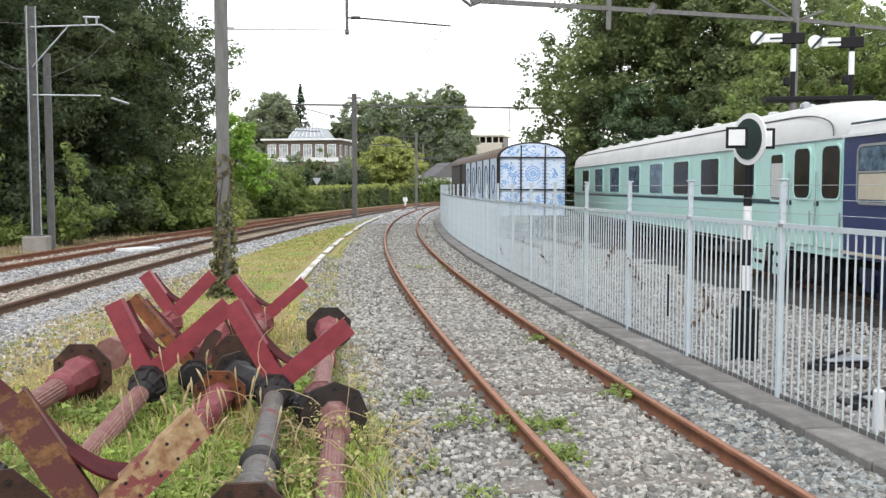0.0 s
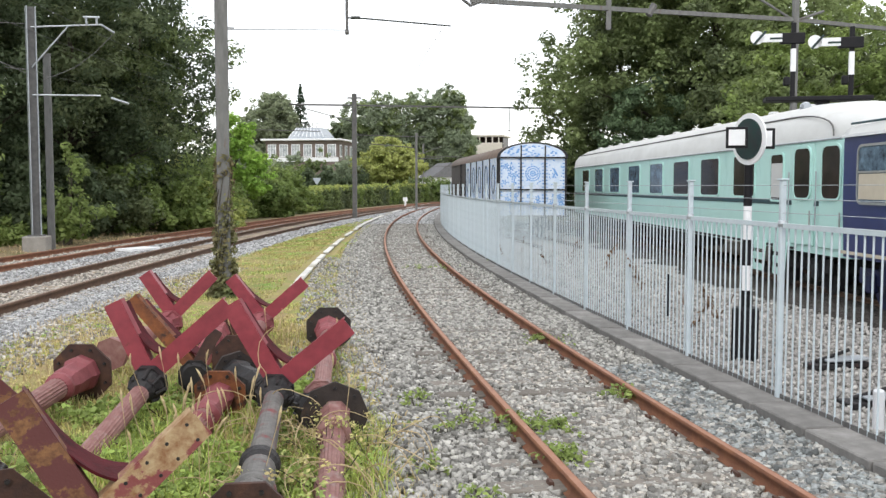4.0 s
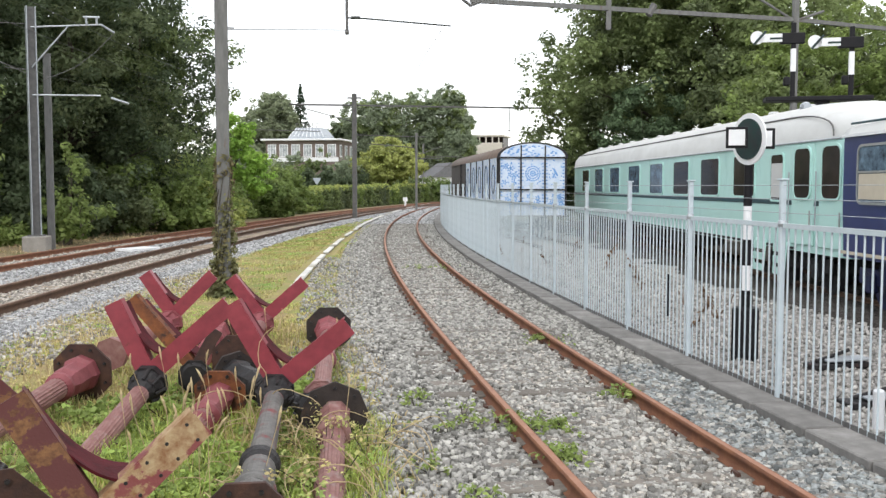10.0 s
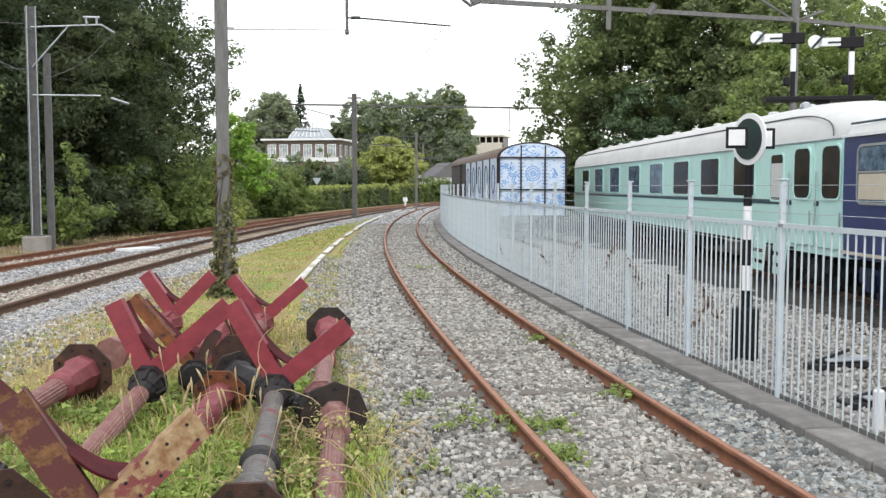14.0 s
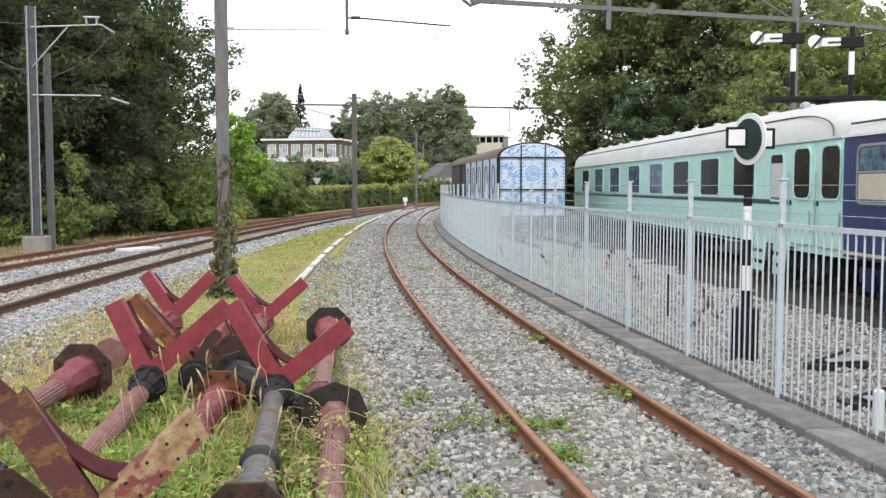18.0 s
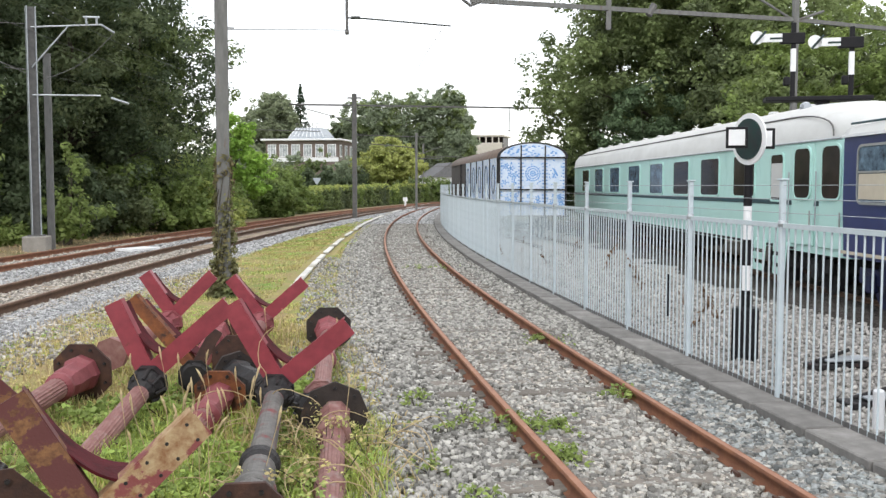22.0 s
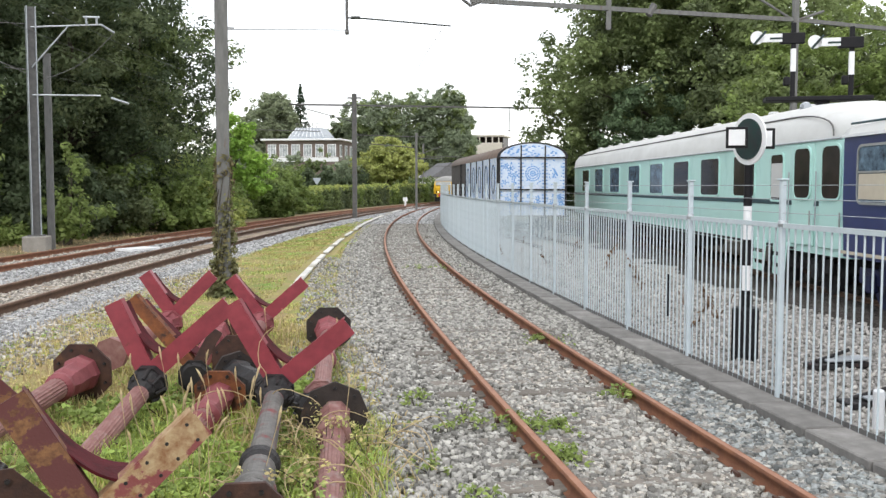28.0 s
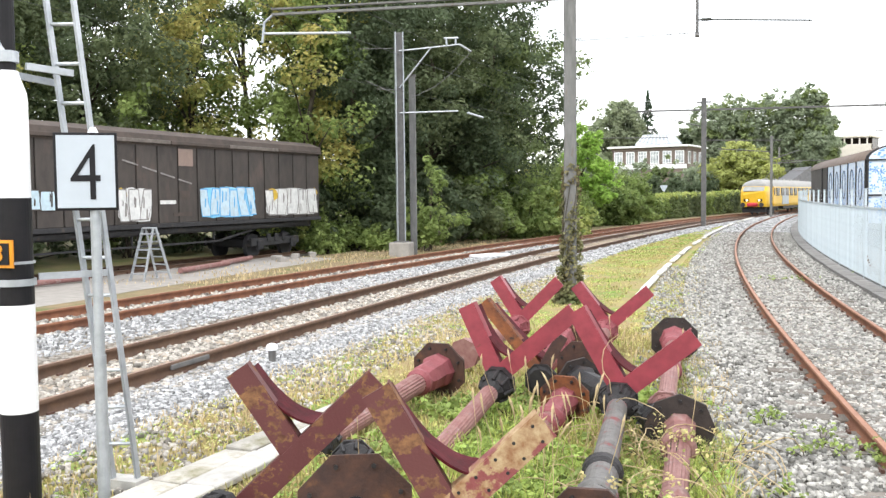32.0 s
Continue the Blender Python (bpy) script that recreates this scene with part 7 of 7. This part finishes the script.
part("wall", boxed((0, 0, 2.0), (6.5, 7, 4.0)), "white", cot)
bm = bmesh.new()
extrude(bm, [(-3.8, 3.9), (3.8, 3.9), (0, 6.6)], 7.6)
part("roof", bm, "roof_tile", cot)
for k in range(3):
    house_window(cot, -2 + 2 * k, -3.52, 2.6, 1.2, 1.3)
ext = part("extension", boxed((5.0, -1, 1.8), (4.5, 5, 3.6)), "white", cot)
part("flat_roof", boxed((5.0, -1, 3.7), (5.0, 5.5, 0.3)), "slate", ext)

# ================= electric train =================


def train_car(label, nose):
    """A car 25 m long whose front end is at local y = 0 and whose body runs along +y."""
    t = thing("train_car", label, "train", group="yellow electric train")
    L = 25.2
    secs = [(-0.06, 0.7, 0.3), (0.0, 0.82, 0.38), (0.12, 0.9, 0.5), (0.4, 0.96, 0.68), (1.0, 0.99, 0.88), (2.0, 1.0, 1.0)] if nose else [(0.0, 1, 1), (1.9, 1, 1)]
    secs += [(8.0, 1, 1), (16.0, 1, 1), (L, 1, 1)]

    def lean(y, z):  # the nose slopes back above the waist
        return y + (max(0.0, z - 2.22) * 0.85 * min(1.0, max(0.0, 1 - y / 2.0)) if nose else 0.0)
    rows = [(-1.2, 0.8), (-1.29, 1.05), (-1.32, 1.9), (-1.3, 2.25), (-1.26, 2.72)]
    loft("body_shell", [[(x * s, lean(y, z), z) for x, z in rows] + [(-x * s, lean(y, z), z) for x, z in rows[::-1]] for y, s, h in secs], "train_yellow", t, closed=True, smooth=False)
    loft("roof", [[(x * s, lean(y, 2.72) + 0.02, 2.71 + (z - 2.71) * h) for x, z in ring_section(2.56, 1, 2.71, 3.42, 8)] for y, s, h in secs], "train_grey", t)
    if nose:
        m = Matrix.Translation((0, 0.17, 2.47)) @ pose(0, 0, 0, -40, 0, 0)
        bm = bmesh.new()
        extrude(bm, rounded(-0.98, 0.98, -0.26, 0.26, 0.13), 0.06, m)
        part("windscreen", bm, "train_glass", t, "pale windscreen with its reflection in the colour")
        part("windscreen_pillar", boxed((0, 0, 0), (0.06, 0.09, 0.52), m), "train_grey", t)
        for s in (-1, 1):
            lamp = part("headlight", rod(bmesh.new(), (s * 0.56, -0.13, 1.42), (s * 0.56, 0.1, 1.42), 0.1, sides=14), "headlight", t, "lit warm headlight")
            part("lamp_rim", boxed((s * 0.62, -0.08, 1.42), (0.48, 0.06, 0.25), bevel=0.05), "black", lamp)
            rodm = bmesh.new()
            rod(rodm, (s * 0.85, -0.45, 1.0), (s * 0.85, 0.2, 1.0), 0.08)
            rod(rodm, (s * 0.85, -0.5, 1.0), (s * 0.85, -0.44, 1.0), 0.22)
            part("buffer", rodm, "under", t)
        part("coupler", boxed((0, -0.28, 1.02), (0.95, 0.5, 0.36), bevel=0.1), "red", t, "red front coupler")
        part("plough", boxed((0, 0.35, 0.5), (2.2, 0.3, 0.5), bevel=0.05), "under", t)
    for s in (-1, 1):
        for k in range(9):
            y = 4.6 + k * 2.2
            o = part("window", boxed((s * 1.3, y, 2.2), (0.08, 1.5, 0.78), bevel=0.02), "window_rubber", t)
            part("pane", boxed((s * 1.33, y, 2.2), (0.05, 1.36, 0.66)), "glass_dark", o)
        for y in (2.9, 23.2):
            d = part("door", boxed((s * 1.32, y, 1.82), (0.06, 0.95, 1.75), bevel=0.02), "train_yellow", t)
            part("pane", boxed((s * 1.355, y, 2.2), (0.03, 0.5, 0.66)), "glass_dark", d)
        part("band", boxed((s * 1.315, 8.2, 1.75), (0.05, 3.2, 1.6)), "train_panel", t, "grey-blue panel along the side")
    for k in range(5):
        part("roof_vent", boxed((0, 5 + k * 4, 3.44), (0.5, 0.7, 0.16), bevel=0.03), "train_grey", t)
    if nose:
        part("pantograph", rods([((-0.5, 7.0, 3.4), (0, 8.2, 4.5)), ((0.5, 7.0, 3.4), (0, 8.2, 4.5)), ((0, 8.2, 4.5), (0, 7.2, 5.5)), ((-0.8, 7.2, 5.5), (0.8, 7.2, 5.5))], 0.03, 6), "wire", t)
    for y in (4.0, 21.2):
        bogie(t, y)
    part("underfloor_gear", boxed((0, 12.5, 0.72), (2.3, 9, 0.45), bevel=0.05), "under", t)
    return t


front_car = train_car("yellow electric train front car with lit headlights", True)
rear_car = train_car("yellow electric train second car", False)

# ================= grass, weeds and dry stems =================


def blades(name, n, place, h, mat, label, seed, lean=0.5, width=0.011):
    """Grass blades of two bent segments each."""
    rng = np.random.default_rng(seed)
    x, y = place(rng, n)
    n = len(x)
    hh = h * rng.uniform(0.4, 1.3, n)
    a = rng.uniform(0, 2 * np.pi, n)
    w = width * rng.uniform(0.6, 1.4, n)
    dx, dy = np.cos(a), np.sin(a)
    bend = lean * hh * rng.uniform(0.2, 1.2, n)
    b = a + rng.normal(1.57, 0.5, n)
    ex, ey = np.cos(b) * bend, np.sin(b) * bend
    z0 = np.full(n, -0.01)
    v = np.stack([np.stack([x - dx * w, y - dy * w, z0], 1), np.stack([x + dx * w, y + dy * w, z0], 1),
                  np.stack([x + dx * w * 0.8 + ex * 0.35, y + dy * w * 0.8 + ey * 0.35, hh * 0.6], 1), np.stack([x - dx * w * 0.8 + ex * 0.35, y - dy * w * 0.8 + ey * 0.35, hh * 0.6], 1),
                  np.stack([x + dx * w * 0.2 + ex, y + dy * w * 0.2 + ey, hh], 1), np.stack([x - dx * w * 0.2 + ex, y - dy * w * 0.2 + ey, hh], 1)], 1)
    f = (np.array([(0, 1, 2, 3), (3, 2, 4, 5)])[None] + 6 * np.arange(n)[:, None, None]).reshape(-1, 4)
    return raw(name, v.reshape(-1, 3), f, mat, None, label, "stuff")


def patchy(x, y, rng, scale, cut):
    clear = np.array([abs(a - trough_line(b)) < 0.34 and (b < 9 or b > 18.5) for a, b in zip(x, y)])
    k = np.array([noise.noise(Vector((a * scale, b * scale, 3.3))) for a, b in zip(x, y)])
    return ~clear & (k + rng.normal(0, 0.3, len(x)) > cut)


def strip_place(y0, y1, power=1.4, scale=0.7, cut=-0.1, lo=-0.2, hi=0.25, left=None, right=None):
    def place(rng, n):
        y = y0 + (y1 - y0) * rng.random(n) ** power
        a = (poly(NEAR, y) + 2.2) if left is None else left(y)
        b = (poly(RIGHT, y) - 2.0) if right is None else right(y)
        x = a + (b - a) * rng.uniform(lo, 1 + hi, n) if left is None else a + (b - a) * rng.random(n)
        keep = patchy(x, y, rng, scale, cut)
        return x[keep], y[keep]
    return place


def around(x0, x1, y0, y1, scale=0.9, cut=-0.25):
    def place(rng, n):
        x, y = rng.uniform(x0, x1, n), rng.uniform(y0, y1, n)
        keep = patchy(x, y, rng, scale, cut) & (x < poly(RIGHT, y) - 2.1 + rng.normal(0, 0.1, n))
        return x[keep], y[keep]
    return place


blades("turf_grass", 46000, strip_place(5, 40, 1.6, 0.8, 0.0, 0.0, 0.02), 0.045, "blade", "short mossy grass of the strip", 601, 0.7)
blades("turf_grass", 44000, around(-4.6, 0.2, 5.0, 15.5, 0.9, -0.05), 0.09, "blade", "rank grass round the iron columns", 602, 0.7, 0.006)
blades("turf_grass", 15000, around(-3.0, -0.3, 5.0, 9.0, 1.2, -0.05), 0.17, "weed_blade", "long green grass between the iron columns", 603, 0.8, 0.005)
blades("dry_grass", 5500, around(-5.6, -0.2, 5.0, 15.5, 0.9, 0.05), 0.15, "straw", "dry straw in the grass", 604, 0.8, 0.007)
blades("dry_grass", 4500, strip_place(22, 60, 1.3, 0.5, 0.1, 0, 0, lambda y: poly(FAR, y) - 5.0, lambda y: poly(FAR, y) - 1.5), 0.11, "straw", "dry grass on the verge", 605, 0.8, 0.012)
blades("verge_grass", 3200, strip_place(20, 60, 1.2, 0.5, 0.0, 0, 0, lambda y: poly(FAR, y) - 5.2, lambda y: poly(FAR, y) - 1.8), 0.09, "straw", "rough grass on the verge", 606, 0.6, 0.013)
blades("edge_grass", 7000, strip_place(5, 24, 1.2, 0.9, 0.0, 0, 0, lambda y: poly(NEAR, y) + 1.95, lambda y: poly(NEAR, y) + 3.2), 0.07, "straw", "thin dry grass beside the main track", 609, 0.8, 0.006)
blades("edge_grass", 5000, strip_place(6, 30, 1.3, 0.8, 0.05, 0, 0, lambda y: poly(RIGHT, y) - 2.3, lambda y: poly(RIGHT, y) - 1.7), 0.06, "straw", "thin dry grass at the ballast edge", 607, 0.8, 0.008)


blades("turf_grass", 14000, strip_place(36, 75, 1.2, 0.5, 0.0, 0.0, 0.02), 0.06, "blade", "short mossy grass of the far strip", 608, 0.7, 0.02)


def ground_cover(n, place, leaf, seed):
    """Low round leaves that lie over the turf in patches."""
    rng = np.random.default_rng(seed)
    x, y = place(rng, n)
    c = np.stack([x, y, rng.uniform(0.005, 0.03, len(x))], 1)
    v, f = leaves(rng, c, np.full(len(c), 0.03), 3, leaf, 2.2)
    raw("ground_cover", v, f, "cover_leaf", None, "low mossy ground cover in the turf", "stuff")


ground_cover(26000, strip_place(5, 42, 1.6, 0.9, -0.05, 0.0, 0.02), 0.034, 611)
ground_cover(9000, strip_place(36, 75, 1.2, 0.5, -0.05, 0.0, 0.02), 0.07, 614)
ground_cover(7000, around(-4.4, 0.6, -8.0, 5.5, 0.9, -0.1), 0.04, 613)
ground_cover(9000, around(-4.8, 0.1, 5.0, 15.5, 1.1, 0.0), 0.04, 612)


def weed(x, y, r, n, seed, leaf=0.04, label="low green weed growing in the ballast", high=0.1, mat="weed"):
    rng = np.random.default_rng(seed)
    t = thing("weed", label, "weed", Matrix.Translation((x, y, 0.05)), "weeds in the ballast")
    c = np.stack([rng.normal(0, r, n), rng.normal(0, r, n), rng.uniform(0.01, high, n)], 1)
    v, f = leaves(rng, c, np.full(n, 0.05), 7, leaf, 1.0)
    raw("foliage", v, f, mat, t)
    tagged(part("twigs_joined", rods([((0, 0, -0.04), tuple(p)) for p in c[:6]], 0.004, 4), "bark", t), kind="stuff")


WEEDS = [(1.0, 7.55, 0.1, 40), (1.0, 8.5, 0.14, 46), (0.45, 8.75, 0.14, 14), (0.72, 8.5, 0.1, 16), (1.5, 13.4, 0.16, 34), (1.95, 9.9, 0.13, 30), (0.2, 9.0, 0.2, 10), (0.05, 8.5, 0.15, 8),
         (-0.45, 25.5, 0.3, 24), (1.5, 27.5, 0.15, 20), (0.3, 6.6, 0.1, 12), (-0.3, 9.6, 0.12, 16), (-0.1, 7.3, 0.08, 10)]
for i, (x, y, r, n) in enumerate(WEEDS):
    weed(x, y, r, n, 700 + i)
for i, (x, y, r) in enumerate(((-1.2, 7.2, 0.25), (-1.15, 8.0, 0.2), (-2.2, 7.6, 0.3), (-2.6, 8.2, 0.25), (-2.0, 6.4, 0.3), (-2.9, 9.6, 0.25), (-1.6, 6.8, 0.25), (-3.2, 7.2, 0.25), (-3.4, 9.0, 0.25), (-3.2, 6.4, 0.25))):
    weed(x, y, r, 44, 730 + i, 0.06, "broad-leaved green weed between the iron columns")

for i, (x, y, r) in enumerate(((-0.95, 7.4, 0.2), (-0.85, 6.7, 0.2), (-1.05, 6.2, 0.16), (-0.6, 7.6, 0.18), (-1.0, 7.9, 0.18))):
    weed(x, y, r, 28, 760 + i, 0.032, "tangled pale green and dry bramble over the columns", 0.36, "cover_leaf")

rngw = np.random.default_rng(790)
for i in range(26):
    weed(rngw.uniform(-3.5, -0.9), rngw.uniform(5.6, 10.5), rngw.uniform(0.12, 0.24), 26, 800 + i, 0.05, "low bright green weed under the iron columns", 0.12, "bright_weed")

# dry bramble stems over the columns, and seeding grass heads
rngd = np.random.default_rng(800)
for i in range(70):
    t = thing("bramble", "pale dry bramble trailing over the columns", "bramble", None, "dry brambles")
    x, y = rngd.uniform(-1.75, -0.4), rngd.uniform(6.3, 8.5)
    p = Vector((x, y, 0.05))
    d = Vector((rngd.normal(0, 1), rngd.normal(0, 1), 1.3)).normalized()
    pts = [p]
    for k in range(11):
        p = p + d * 0.1
        p.z = max(0.03, p.z)
        pts.append(p.copy())
        d = (d + Vector((rngd.normal(0, 0.3), rngd.normal(0, 0.3), -0.26))).normalized()
    part("stem", tube(pts, 0.0055, 0.0035), "straw", t)
for i in range(42):
    near = i < 22
    x, y = (rngd.uniform(-2.35, -1.3), rngd.uniform(6.6, 7.9)) if near else (rngd.uniform(-3.2, -0.6), rngd.uniform(5.6, 13.0))
    h = rngd.uniform(0.45, 0.75)
    t = thing("seeding_grass", "dry seeding grass stalk with a pale head", "grass stalk", Matrix.Translation((x, y, 0)), "seeding grass stalks")
    e = Vector((rngd.normal(0, 0.12), rngd.normal(0, 0.12), h))
    part("stalk", rods([((0, 0, 0), e * 0.6), (e * 0.6, e)], 0.0028, 4), "straw", t)
    bm = bmesh.new()
    tip = e + (e.normalized() + Vector((rngd.normal(0, 0.3), 0, 0))) * 0.09
    rod(bm, e * 0.94, e.lerp(tip, 0.5), 0.005, 0.011, 6)
    rod(bm, e.lerp(tip, 0.5), tip, 0.011, 0.002, 6)
    part("head", bm, "straw", t)
# ================= what moves =================


def motions():
    """The train rolls round the bend towards the eye at a steady six metres a second."""
    def along_track(y):
        return Vector((poly(NEAR, y), y, 0.165))

    def ahead(y, d):
        """y of the point d metres further away along the track."""
        for _ in range(12):
            y += d / 12 / math.sqrt(1 + slope(NEAR, y) ** 2)
        return y
    for car, back in ((front_car, 0.0), (rear_car, 25.7)):
        rows = []
        for k in range(65):
            t = k * 0.5
            y = ahead(ahead(92.6, 6.0 * (32.0 - t)), back)
            a, b = along_track(ahead(y, 4.0)), along_track(ahead(y, 21.2))
            d = (b - a).normalized()
            rows.append((t, Matrix.Translation(a - d * 4.0) @ pose(0, 0, 0, 0, 0, -math.degrees(math.atan2(d.x, d.y)))))
        walk(car, rows)


motions()
